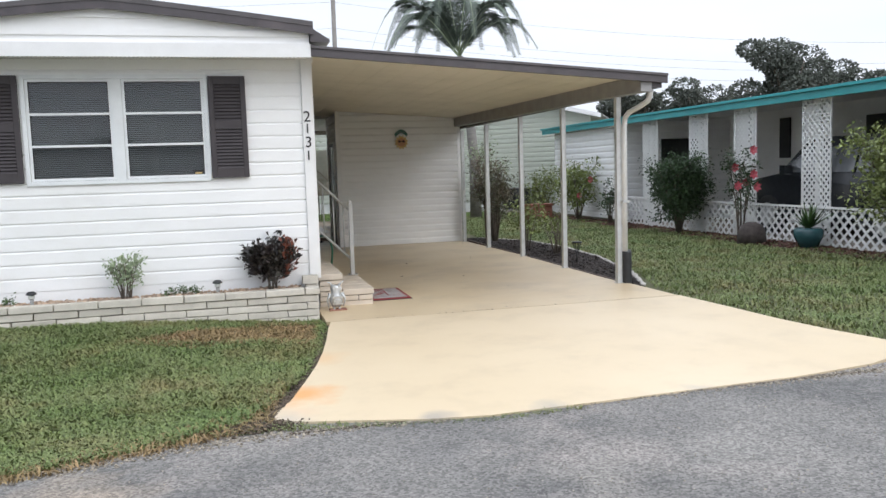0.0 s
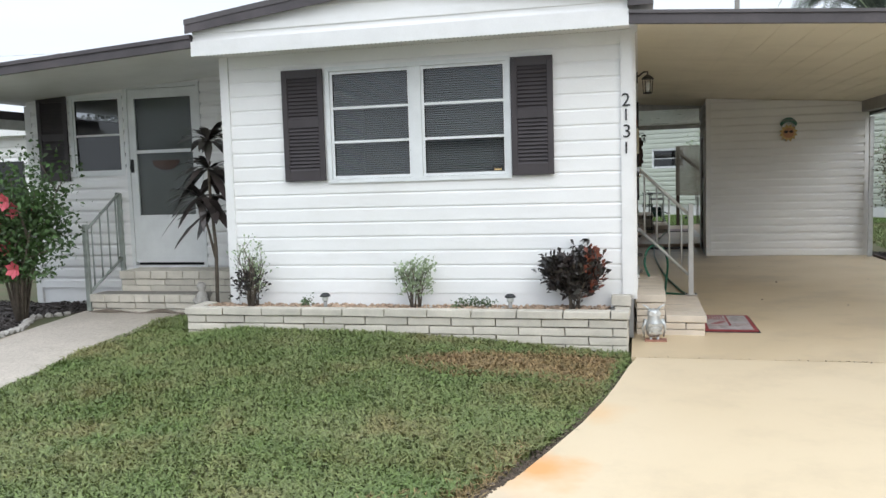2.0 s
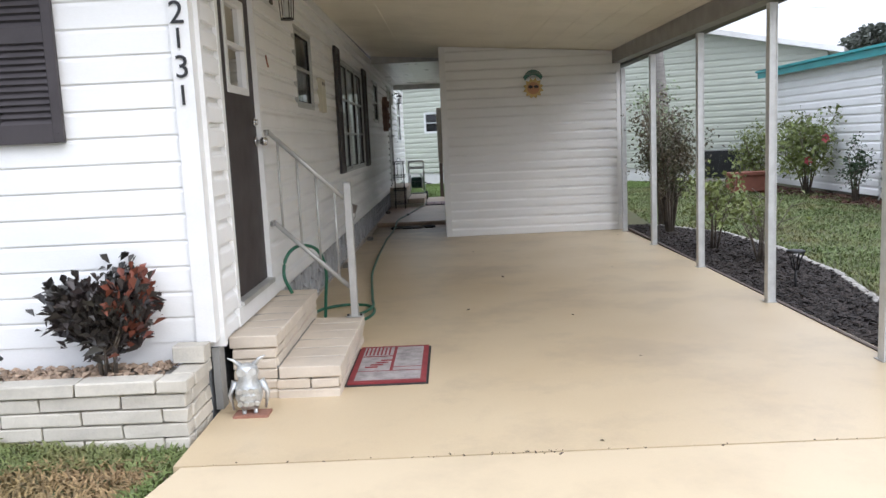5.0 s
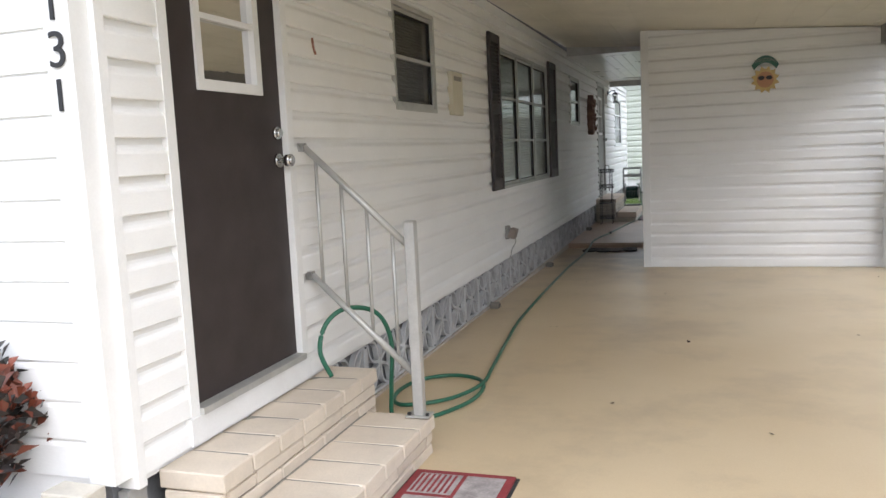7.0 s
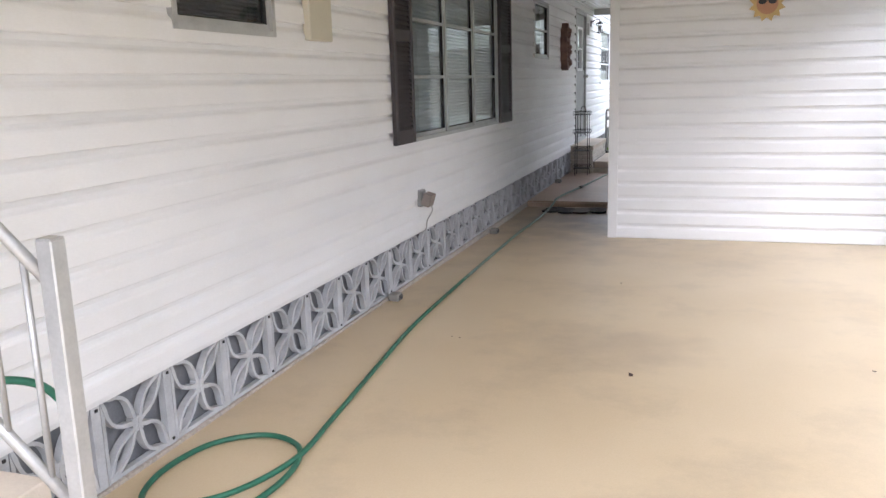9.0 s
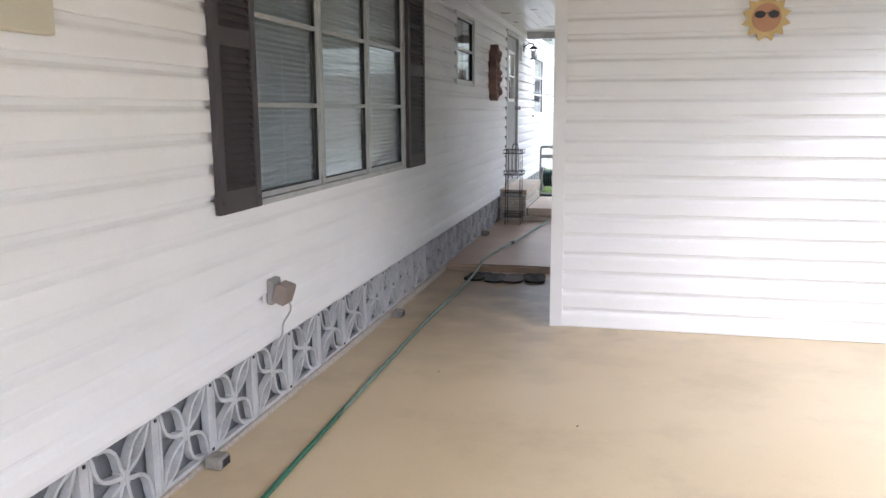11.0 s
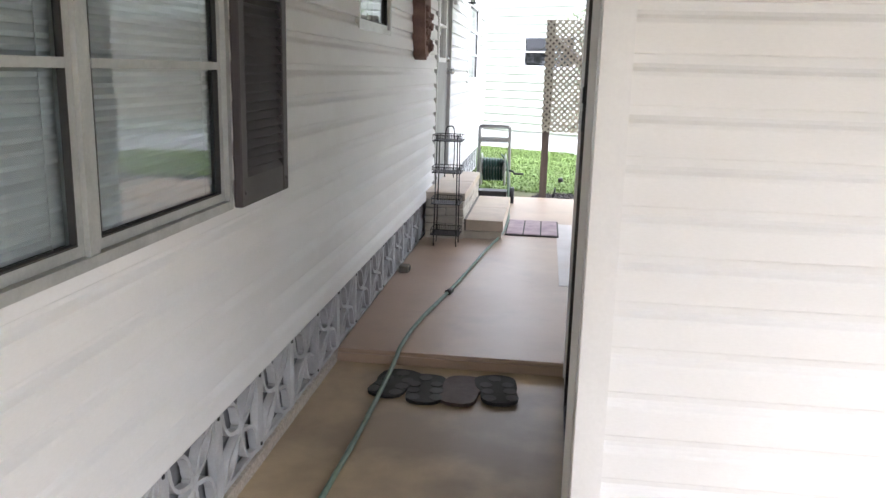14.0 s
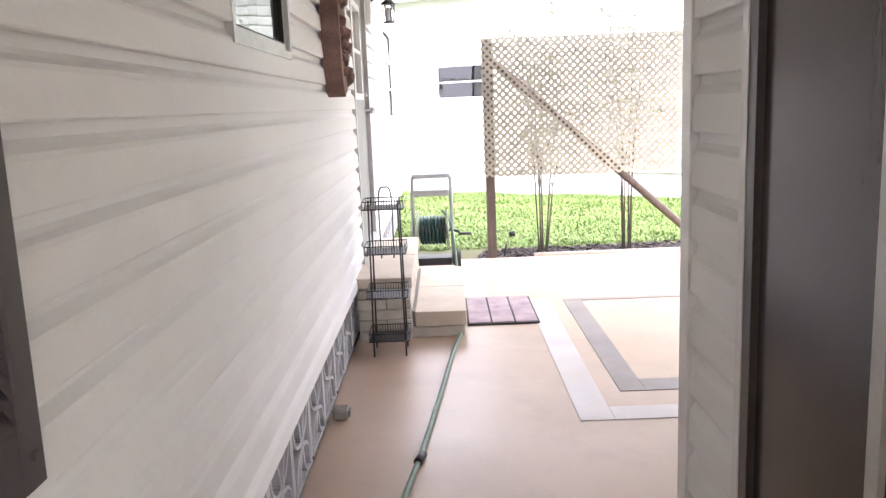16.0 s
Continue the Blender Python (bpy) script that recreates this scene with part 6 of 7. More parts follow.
def stair_rail(name, label, top, low, post, balusters, mat, feet=True, post2=None, r=0.017):
    """A stair rail: sloped top and lower bars, balusters and a square newel."""
    th = thing(name, label, "stair rail")
    (a, b), (c, d) = top, low
    a, b, c, d = map(Vector, (a, b, c, d))
    part("handrail", tube(bmesh.new(), [a, b], r, 10), mat, th)
    part("lower_rail", tube(bmesh.new(), [c, d], r, 10), mat, th)
    for k in range(balusters):
        s = (k + 0.45) / balusters
        part("baluster", tube(bmesh.new(), [c.lerp(d, s), a.lerp(b, s)], 0.0095, 6), mat, th)
    for px, py, z0, z1 in [post] + ([post2] if post2 else []):
        w = 0.026
        p = part("newel", boxm(px - w, py - w, z0, px + w, py + w, z1, None, 0.004), mat, th)
        part("cap", boxm(px - w + 0.003, py - w + 0.003, z1 + 0.0005, px + w - 0.003, py + w - 0.003, z1 + 0.003), ALU, p)
        if feet:
            q = part("base_plate", boxm(px - 0.06, py - 0.045, z0 - 0.002, px + 0.06, py + 0.045, z0 + 0.006), ALU, th)
            for s in (-1, 1):
                part("bolt", boxm(px + s * 0.047 - 0.008, py - 0.03, z0 + 0.006, px + s * 0.047 + 0.008, py - 0.014, z0 + 0.018), BLACK, q)
    for v in (a, c):
        part("wall_bracket", boxm(v.x - 0.03, v.y - 0.018, v.z - 0.022, v.x + 0.006, v.y + 0.018, v.z + 0.02), CHROME, th)
    return th


stair_rail("stair_rail", "silver grey metal stair rail with square newel", ((0.87, 10.42, 1.63), (1.375, 10.44, 1.14)), ((0.87, 10.42, 0.99), (1.375, 10.44, 0.5)), (1.40, 10.44, 0.285, 1.25), 4, ALU)
stair_rail("stair_rail", "pale green grey metal rail at the front steps", ((-5.42, 10.36, 1.52), (-5.44, 9.76, 1.12)), ((-5.42, 10.36, 0.72), (-5.44, 9.76, 0.38)), (-5.44, 9.73, 0.1, 1.18), 4, RAILG, False, (-5.42, 10.38, 0.1, 1.53))

hose = thing("garden_hose", "long green garden hose looped by the steps", "hose")


def smooth_path(pts, n=8):
    pts = [Vector(p) for p in pts]
    out = []
    for i in range(len(pts) - 1):
        p0, p1, p2, p3 = pts[max(i - 1, 0)], pts[i], pts[i + 1], pts[min(i + 2, len(pts) - 1)]
        for k in range(n):
            t = k / n
            out.append(0.5 * ((2 * p1) + (p2 - p0) * t + (2 * p0 - 5 * p1 + 4 * p2 - p3) * t * t + (3 * p1 - p0 - 3 * p2 + p3) * t ** 3))
    return out + [pts[-1]]


fz = 0.105
loop = [(0.97, 10.36, 0.487), (0.925, 10.34, 0.62), (0.945, 10.39, 0.75), (1.02, 10.48, 0.81), (1.12, 10.62, 0.76), (1.17, 10.68, 0.6), (1.15, 10.70, 0.35), (1.14, 10.72, 0.16), (1.2, 10.8, fz)]
coil = [(1.2, 10.8, fz), (1.40, 11.15, fz), (1.44, 11.45, fz), (1.36, 11.68, fz), (1.16, 11.75, fz), (0.97, 11.6, fz), (0.93, 11.3, fz), (1.05, 11.08, fz + 0.008), (1.3, 11.2, fz + 0.018), (1.41, 11.55, fz + 0.01), (1.37, 12.0, fz), (1.30, 12.7, fz), (1.23, 13.5, fz), (1.18, 14.8, 0.092)]
part("hose_line", tube(bmesh.new(), smooth_path(loop + coil[1:]), 0.0125, 8), GREENH, hose, smooth=True)
run = [(1.18, 14.8, 0.092), (1.155, 15.9, 0.081), (1.14, 16.8, 0.072), (1.155, 17.8, 0.066), (1.16, 18.4, 0.08), (1.165, 18.7, 0.11), (1.17, 18.86, 0.137), (1.20, 19.35, 0.135), (1.31, 20.15, 0.135), (1.39, 20.85, 0.135), (1.47, 21.6, 0.135), (1.55, 22.2, 0.135), (1.575, 23.0, 0.135), (1.55, 23.6, 0.16), (1.50, 23.98, 0.6), (1.42, 24.1, 0.72)]
part("hose_line", tube(bmesh.new(), smooth_path(run), 0.0125, 8), GREENH2, hose, "faded grey green hose", smooth=True)
part("coupling", tube(bmesh.new(), [(1.29, 20.0, 0.137), (1.31, 20.08, 0.137)], 0.02, 8), BLACK, hose)

# door mats
mat1 = thing("door_mat", "dark red patterned door mat at the brick steps", "door mat", (1.70, 9.78, 0.09))
part("backing", boxm(-0.25, -0.44, 0, 0.25, 0.43, 0.006), MATK, mat1)
part("mat_top", boxm(-0.235, -0.42, 0.006, 0.235, 0.42, 0.018), MATR, mat1)
for a in ((-0.20, -0.38, 0.20, -0.20), (-0.20, -0.18, 0.0, 0.14), (0.02, -0.10, 0.20, 0.38), (-0.20, 0.17, 0.0, 0.38), (0.02, -0.18, 0.20, -0.12)):
    part("print_panel", boxm(a[0], a[1], 0.0185, a[2], a[3], 0.0205), MATG, mat1)
bm = bmesh.new()
for k in range(7):
    box(bm, -0.19 + k * 0.026, 0.18, 0.021, -0.178 + k * 0.026, 0.37, 0.022)
for k in range(4):
    box(bm, -0.16 + 0.03 * k, -0.12 + 0.05 * k, 0.021, -0.08 + 0.03 * k, -0.09 + 0.05 * k, 0.022)
part("print_stripe", bm, MATR, mat1, kind="stuff")
mat2 = thing("door_mat", "three panel tiled mat at the rear steps", "door mat", (1.84, 22.64, 0.12))
part("frame", boxm(-0.26, -0.4, 0, 0.26, 0.4, 0.012), MATK, mat2)
for k in range(3):
    part("print_panel", boxm(-0.245 + k * 0.168, -0.38, 0.0125, -0.245 + k * 0.168 + 0.155, 0.38, 0.02), material("faded_tile_print_%s" % "abc"[k], (0.42, 0.33, 0.33), 0.8, var=0.3, scale=9, color2=(0.26, 0.2, 0.24), bump=0.1), mat2)
mat3 = thing("shoe_mat", "brown rubber mat shaped like rows of sandals", "door mat", (1.47, 18.45, 0.052))
for k, (dx, dy, rz) in enumerate(((-0.27, 0.02, 78), (-0.10, -0.03, 96), (0.09, -0.02, 84), (0.27, 0.02, 100))):
    bm = bmesh.new()
    pts = []
    for i in range(26):
        a = 2 * math.pi * i / 26
        rr = 0.15 if math.cos(a) < 0 else 0.175
        pts.append((0.19 * math.cos(a), rr * math.sin(a) * (0.85 + 0.25 * math.cos(2 * a))))
    mm = Matrix.Translation((dx, dy, 0)) @ Matrix.Rotation(radians(rz), 4, "Z")
    prism(bm, pts, 0.001 * k, 0.016 + 0.0015 * k, mm)
    s = part("sandal", bm, MATK if k in (0, 1, 3) else MATB, mat3, "black patterned sandal shape" if k != 2 else "plain brown sandal shape")
    if k != 2:
        bm = bmesh.new()
        for q in range(7):
            cx, cy, r = -0.13 + 0.085 * (q // 2), (-0.06 if q % 2 else 0.055) * (1 if q < 6 else 0), 0.036 - 0.002 * (q % 3)
            prism(bm, [(cx + r * 1.15 * math.cos(2 * math.pi * i / 9), cy + r * math.sin(2 * math.pi * i / 9)) for i in range(9)], 0.0165 + 0.0015 * k, 0.0195 + 0.0015 * k, mm)
        part("pebble_print", bm, PRINTG, s, kind="stuff")

# owl ornament by the steps
owl = thing("owl_ornament", "silver metal owl ornament by the brick steps", "garden ornament", (0.99, 8.93, 0.09), 10)
bm = bmesh.new()
lathe(bm, [(0.05, 0.04), (0.075, 0.10), (0.07, 0.16), (0.05, 0.2), (0.062, 0.24), (0.05, 0.275), (0.02, 0.285)], 16)
for s in (-1, 1):
    tube(bm, [(s * 0.03, 0, 0.27), (s * 0.07, -0.01, 0.31), (s * 0.10, -0.01, 0.325)], 0.016, 6, taper=0.003)
    tube(bm, [(s * 0.07, 0, 0.19), (s * 0.10, -0.01, 0.12), (s * 0.085, 0, 0.03)], 0.02, 6, taper=0.006)
    tube(bm, [(s * 0.03, -0.05, 0.25), (s * 0.03, -0.062, 0.25)], 0.022, 12)
    tube(bm, [(s * 0.03, -0.01, 0.045), (s * 0.03, -0.03, 0.0)], 0.012, 6)
for r in range(3):
    for k in range(4 - r % 2):
        tube(bm, [(-0.045 + k * 0.03 + 0.015 * (r % 2), -0.066, 0.08 + r * 0.035), (-0.045 + k * 0.03 + 0.015 * (r % 2), -0.074, 0.078 + r * 0.035)], 0.015, 8)
ow = new("owl_ornament_body", mesh_of("owl", bm, SILV))
ow.parent = owl
rb = thing("loose_brick", "red brick piece under the owl ornament", "brick", (1.0, 8.92, 0.085))
part("body", boxm(-0.09, -0.06, 0.0, 0.10, 0.05, 0.018), RED, rb)
vent = thing("foundation_vent", "grey slanted vent strip at the house corner", "vent", (0, 0, 0))
part("panel", boxm(0.775, 9.03, 0.09, 0.815, 9.13, 0.44), GREYP, vent)

sticker = thing("alarm_sticker", "small dark alarm sticker in the window corner", "sticker", (-0.40, 9.002, 1.665))
part("sheet", boxm(-0.05, -0.002, -0.03, 0.05, 0.0, 0.03), BLACK, sticker)
part("stripe", boxm(-0.035, -0.003, -0.012, 0.035, -0.0021, 0.004), YEL, sticker)

# small figure and root at the front steps, rusty hook by the side door
fig = thing("garden_figure", "small pale grey stone garden figure by the front steps", "garden ornament", (-3.9, 9.62, 0.13))
bm = lathe(bmesh.new(), [(0.075, 0.0), (0.08, 0.03), (0.055, 0.05), (0.06, 0.14), (0.07, 0.2), (0.045, 0.27), (0.03, 0.285), (0.05, 0.32), (0.05, 0.355), (0.03, 0.385)], 14)
for s_ in (-1, 1):
    tube(bm, [(s_ * 0.055, 0, 0.24), (s_ * 0.085, -0.03, 0.18), (s_ * 0.03, -0.065, 0.15)], 0.018, 6)
ob = new("garden_figure_body", mesh_of("garden_figure", bm, STONEW))
ob.parent = fig
root = thing("surface_root", "brown weathered root lying at the front steps", "root", (0, 0, 0))
part("root_wood", tube(bmesh.new(), smooth_path([(-5.4, 9.66, 0.13), (-5.15, 9.62, 0.17), (-4.95, 9.65, 0.15), (-4.7, 9.60, 0.14), (-4.45, 9.66, 0.18), (-4.2, 9.62, 0.15), (-4.02, 9.66, 0.13)]), 0.035, 7, taper=0.02), BARK, root)
hook = thing("wall_hook", "small rusty hook on the siding by the side door", "hook", (0.848, 10.63, 2.14))
part("hook_wire", tube(bmesh.new(), [(0, 0, 0.045), (0.004, 0, 0.0), (0.012, 0.004, -0.04)], 0.006, 6), RED, hook)

# house number
num = thing("house_number", "black metal house number 2131 on the corner board", "house number")
for ch, z in zip("2131", (2.23, 2.10, 1.955, 1.81)):
    cu = bpy.data.curves.new("digit", "FONT")
    cu.body, cu.size, cu.extrude, cu.align_x, cu.align_y = ch, 0.165 if ch != "1" else 0.15, 0.003, "CENTER", "CENTER"
    tmp = bpy.data.objects.new("digit", cu)
    scene.collection.objects.link(tmp)
    dg = bpy.context.evaluated_depsgraph_get()
    me = bpy.data.meshes.new_from_object(tmp.evaluated_get(dg))
    bpy.data.objects.remove(tmp)
    me.materials.clear()
    me.materials.append(BLACK)
    ob = new("digit", me)
    ob.parent = num
    ob.matrix_world = Matrix.Translation((0.765 + (0.006 if ch == "3" else 0), 8.959, z)) @ Matrix.Rotation(radians(90), 4, "X")


def coach_lamp(at, out, label):
    """A wall lantern: back plate, arm, glazed cage and cap."""
    th = thing("wall_lantern", label, "wall lamp", at, group="side wall lanterns")
    part("back_plate", boxm(0, -0.045, -0.02, 0.012, 0.045, 0.10, None, 0.004), BLACK, th)
    part("arm", tube(bmesh.new(), [(0.01, 0, 0.05), (0.08, 0, 0.10), (out, 0, 0.10), (out, 0, 0.06)], 0.009, 8), BLACK, th)
    part("cap", lathe(bmesh.new(), [(0.07, 0.02), (0.06, 0.035), (0.02, 0.065), (0.008, 0.07)], 8, (out, 0, 0)), BLACK, th)
    bm = bmesh.new()
    for k in range(6):
        a = 2 * math.pi * k / 6
        tube(bm, [(out + 0.056 * math.cos(a), 0.056 * math.sin(a), 0.02), (out + 0.046 * math.cos(a), 0.046 * math.sin(a), -0.13)], 0.004, 4)
    lathe(bm, [(0.05, -0.14), (0.05, -0.13), (0.045, -0.125)], 6, (out, 0, 0))
    part("cage", bm, BLACK, th)
    part("lamp_glass", lathe(bmesh.new(), [(0.02, -0.12), (0.03, -0.09), (0.03, -0.03), (0.012, 0.0)], 10, (out, 0, 0)), LAMPG, th)


coach_lamp((0.855, 10.88, 2.60), 0.12, "black wall lantern beside the side door")
coach_lamp((0.855, 24.1, 2.56), 0.16, "black wall lantern beside the rear door")

# small things on the side wall
ob_ = thing("outlet_box", "grey weatherproof outlet box with cover and cord", "outlet", (0.82, 14.72, 0.735))
part("wall_plate", boxm(0.016, -0.09, -0.09, 0.02, 0.07, 0.09), TRIMW, ob_)
part("housing", boxm(0.02, -0.055, -0.065, 0.06, 0.045, 0.065, None, 0.008), GREYP, ob_)
part("cover", boxm(0.06, -0.06, -0.03, 0.13, 0.05, 0.07, Matrix.Rotation(radians(18), 4, "Y"), 0.006), TAUPE, ob_, "taupe hinged cover")
part("cord", tube(bmesh.new(), smooth_path([(0.09, 0.02, -0.02), (0.11, 0.04, -0.1), (0.07, 0.03, -0.18), (0.05, 0.05, -0.25), (0.02, 0.03, -0.3)]), 0.005, 6), ALU, ob_)
bp_ = thing("wall_box", "cream flat box panel beside the small window", "wall panel", (0.835, 13.1, 2.03))
part("panel", boxm(0, -0.14, -0.17, 0.045, 0.14, 0.17, None, 0.006), CREAMP, bp_)
part("slot", boxm(0.0455, -0.1, 0.1, 0.047, 0.1, 0.135), MORT, bp_)
for p in ((0.86, 14.06, 0.084), (0.87, 16.85, 0.056), (0.87, 20.6, 0.12)):
    v = thing("floor_light", "small grey fitting at the foot of the skirting", "fitting", p, group="skirting fittings")
    part("body", boxm(-0.03, -0.045, 0, 0.05, 0.045, 0.055, None, 0.008), MORT, v)
    part("lens", boxm(0.051, -0.03, 0.012, 0.055, 0.03, 0.045), BLACKP, v)
plq = thing("wall_plaque", "carved weathered red wood plaque on the wall", "plaque", (0.84, 21.15, 2.08))
bm = bmesh.new()
rnd = random.Random(8)
pts = [((0.17 + rnd.uniform(-0.015, 0.02)) * math.cos(2 * math.pi * k / 22), (0.33 + rnd.uniform(-0.02, 0.03)) * math.sin(2 * math.pi * k / 22)) for k in range(22)]
prism(bm, pts, 0.0, 0.1, Matrix(((0, 0, 1, 0), (1, 0, 0, 0), (0, 1, 0, 0), (0, 0, 0, 1))))
for _ in range(26):
    a, b = rnd.uniform(-0.11, 0.11), rnd.uniform(-0.25, 0.25)
    kb = bmesh.new()
    bmesh.ops.create_icosphere(kb, subdivisions=1, radius=rnd.uniform(0.025, 0.05), matrix=Matrix.Translation((0.1, a, b)))
    part("knob", kb, PLAQ, plq)
part("board", bm, PLAQ, plq)
for z in (2.30,):
    wv = thing("wall_sensor", "small white box above the rear door lamp", "sensor", (0.84, 23.75, 2.50))
    part("body", boxm(0, -0.05, -0.12, 0.05, 0.05, 0.08, None, 0.006), TRIMW, wv)

# sun sign
sign = thing("welcome_sign", "yellow smiling sun sign with green welcome banner", "wall sign", (3.425, 16.834, 2.285))
SM = Matrix.Translation((0, -0.004, 0)) @ Matrix.Rotation(radians(90), 4, "X")
pts = [((0.155 if k % 2 else 0.115) * math.cos(2 * math.pi * k / 24), (0.155 if k % 2 else 0.115) * math.sin(2 * math.pi * k / 24) - 0.07) for k in range(24)]
part("sun_disc", prism(bmesh.new(), pts, 0.012, 0.024, SM), YEL, sign)
part("sun_face", prism(bmesh.new(), [(0.09 * math.cos(2 * math.pi * k / 24), 0.09 * math.sin(2 * math.pi * k / 24) - 0.07) for k in range(24)], 0.0245, 0.032, SM), ORA, sign)
bm = bmesh.new()
for s in (-1, 1):
    prism(bm, [(s * 0.042 + 0.034 * math.cos(2 * math.pi * k / 12), 0.024 * math.sin(2 * math.pi * k / 12) - 0.05) for k in range(12)], 0.0325, 0.037, SM)
box(bm, -0.02, -0.045, 0.0325, 0.02, -0.04, 0.036, SM)
part("sunglasses", bm, BLACK, sign)
arc = [(0.19 * math.cos(radians(a)), 0.30 * math.sin(radians(a)) - 0.10) for a in range(40, 141, 10)] + [(0.15 * math.cos(radians(a)), 0.21 * math.sin(radians(a)) - 0.09) for a in range(140, 39, -10)]
part("banner", prism(bmesh.new(), arc, 0.012, 0.03, SM), SIGNG, sign)
cu = bpy.data.curves.new("welcome", "FONT")
cu.body, cu.size, cu.extrude, cu.align_x = "WELCOME", 0.052, 0.001, "CENTER"
tmp = bpy.data.objects.new("welcome", cu)
scene.collection.objects.link(tmp)
me = bpy.data.meshes.new_from_object(tmp.evaluated_get(bpy.context.evaluated_depsgraph_get()))
bpy.data.objects.remove(tmp)
me.materials.clear()
me.materials.append(MATG)
for v in me.vertices:
    v.co.y += 0.03 * math.cos(v.co.x * 9) - 0.03
    v.co.x *= 0.92
ob = new("lettering", me)
ob.parent = sign
ob.matrix_world = sign.matrix_basis @ SM @ Matrix.Translation((0, 0.135, 0.0315))

# wire rack and hose reel by the rear door
rack = thing("wire_rack", "black three tier wire plant rack", "rack", (1.07, 21.70, 0.12))
for x, yy in ((-0.12, -0.1), (0.12, -0.1), (-0.12, 0.1), (0.12, 0.1)):
    part("upright", tube(bmesh.new(), [(x * 0.85, yy, 0.0), (x * 0.75, yy, 1.0)], 0.006, 6), BLACK, rack)
part("top_hoop", tube(bmesh.new(), smooth_path([(-0.04, 0.1, 0.6), (-0.04, 0.1, 1.0), (0, 0.1, 1.06), (0.04, 0.1, 1.0), (0.04, 0.1, 0.6)]), 0.005, 6), BLACK, rack)
for z in (0.10, 0.38, 0.66, 0.94):
    bm = bmesh.new()
    for a in ((-0.13, -0.12, 0.13, -0.115), (-0.13, 0.115, 0.13, 0.12), (-0.13, -0.12, -0.125, 0.12), (0.125, -0.12, 0.13, 0.12)):
        box(bm, a[0], a[1], z + 0.05, a[2], a[3], z + 0.056)
        box(bm, a[0], a[1], z, a[2], a[3], z + 0.006)
    for k in range(16):
        x = -0.126 + 0.252 * k / 15
        for yy in (-0.118, 0.118):
            tube(bm, [(x, yy, z), (x, yy, z + 0.052)], 0.0025, 4, cap=False)
        box(bm, x - 0.002, -0.118, z, x + 0.002, 0.118, z + 0.003)
    box(bm, -0.125, -0.115, z + 0.0035, 0.125, 0.115, z + 0.007)
    part("basket", bm, BLACK, rack)

reel = thing("hose_reel_cart", "grey and green wheeled hose reel cart", "hose reel", (1.33, 24.1, 0.12))
for x in (-0.19, 0.19):
    part("side_frame", tube(bmesh.new(), smooth_path([(x, 0.1, 0.06), (x * 0.97, 0.05, 0.45), (x * 0.92, 0.0, 0.92)]), 0.019, 8), REELG, reel)
part("push_handle", boxm(-0.175, -0.02, 0.90, 0.175, 0.02, 0.945, None, 0.008), REELG, reel)
part("tool_tray", boxm(-0.165, -0.06, 0.74, 0.165, 0.05, 0.80, None, 0.01), REELG, reel)
dr = part("drum", tube(bmesh.new(), [(-0.13, 0, 0.42), (0.13, 0, 0.42)], 0.08, 16), REELG, reel)
bm = bmesh.new()
pts = []
for k in range(12 * 14):
    a = 2 * math.pi * k / 12
    pts.append((-0.115 + 0.23 * abs(((k / 84) % 2) - 1), math.cos(a) * (0.115 + 0.012 * (k // 84)), 0.42 + math.sin(a) * (0.115 + 0.012 * (k // 84))))
tube(bm, pts, 0.014, 6)
part("coiled_hose", bm, HOSED, dr)
for x in (-0.14, 0.14):
    part("flange", tube(bmesh.new(), [(x - 0.008, 0, 0.42), (x + 0.008, 0, 0.42)], 0.19, 20), REELG, reel)
part("crank", tube(bmesh.new(), [(0.15, 0, 0.42), (0.24, 0, 0.40), (0.25, -0.03, 0.38), (0.36, -0.03, 0.38)], 0.014, 8), BLACK, reel)
for x in (-0.23, 0.23):
    part("wheel", tube(bmesh.new(), [(x - 0.025, 0.12, 0.1), (x + 0.025, 0.12, 0.1)], 0.10, 18), BLACKP, reel)
part("base_bar", boxm(-0.2, -0.12, 0.0, 0.2, -0.07, 0.04), REELG, reel)
part("base_tray", boxm(-0.17, -0.1, 0.1, 0.17, 0.12, 0.17), BLACKP, reel)

# lattice screen behind the patio
ls = thing("lattice_screen", "cream lattice screen on brown timber posts", "screen")
LM = wall_frame((1.88, 24.86, 0), (1, 0, 0), (0, -1, 0))
part("post", boxm(0.0, -0.09, 0.03, 0.09, 0.0, 2.3, LM), POSTB, ls)
part("post", boxm(4.2, -0.09, 0.03, 4.29, 0.0, 2.3, LM), POSTB, ls)
part("lattice", lattice(bmesh.new(), LM @ Matrix.Translation((0, 0.006, 0)), -0.02, 4.3, 0.94, 2.32, 0.075, 0.034), LATC, ls)
bm = bmesh.new()
tube(bm, [LM @ Vector((0.08, -0.04, 2.12)), LM @ Vector((2.35, -0.04, 0.06))], 0.045, 4)
part("brace", bm, POSTB, ls, "diagonal brown timber brace")
shrub("myrtle", (2.50, 25.3, 0.05), 2.75, 0.9, LEAFG, "thin stemmed shrub behind the lattice", "shrub", n=420, size=0.07, stems=6, seed=71, trunk=0.010, base=0.3)
shrub("myrtle", (3.42, 25.35, 0.05), 2.7, 0.8, LEAFG, "slender branching shrub behind the lattice", "shrub", n=380, size=0.07, stems=6, seed=72, trunk=0.010, base=0.3)
solar = thing("spike_light", "black spike light leaning in the back bed", "garden light", (2.06, 25.1, 0.05))
part("spike", tube(bmesh.new(), [(0, 0, 0), (0.03, 0, 0.16)], 0.012, 6), BLACK, solar)
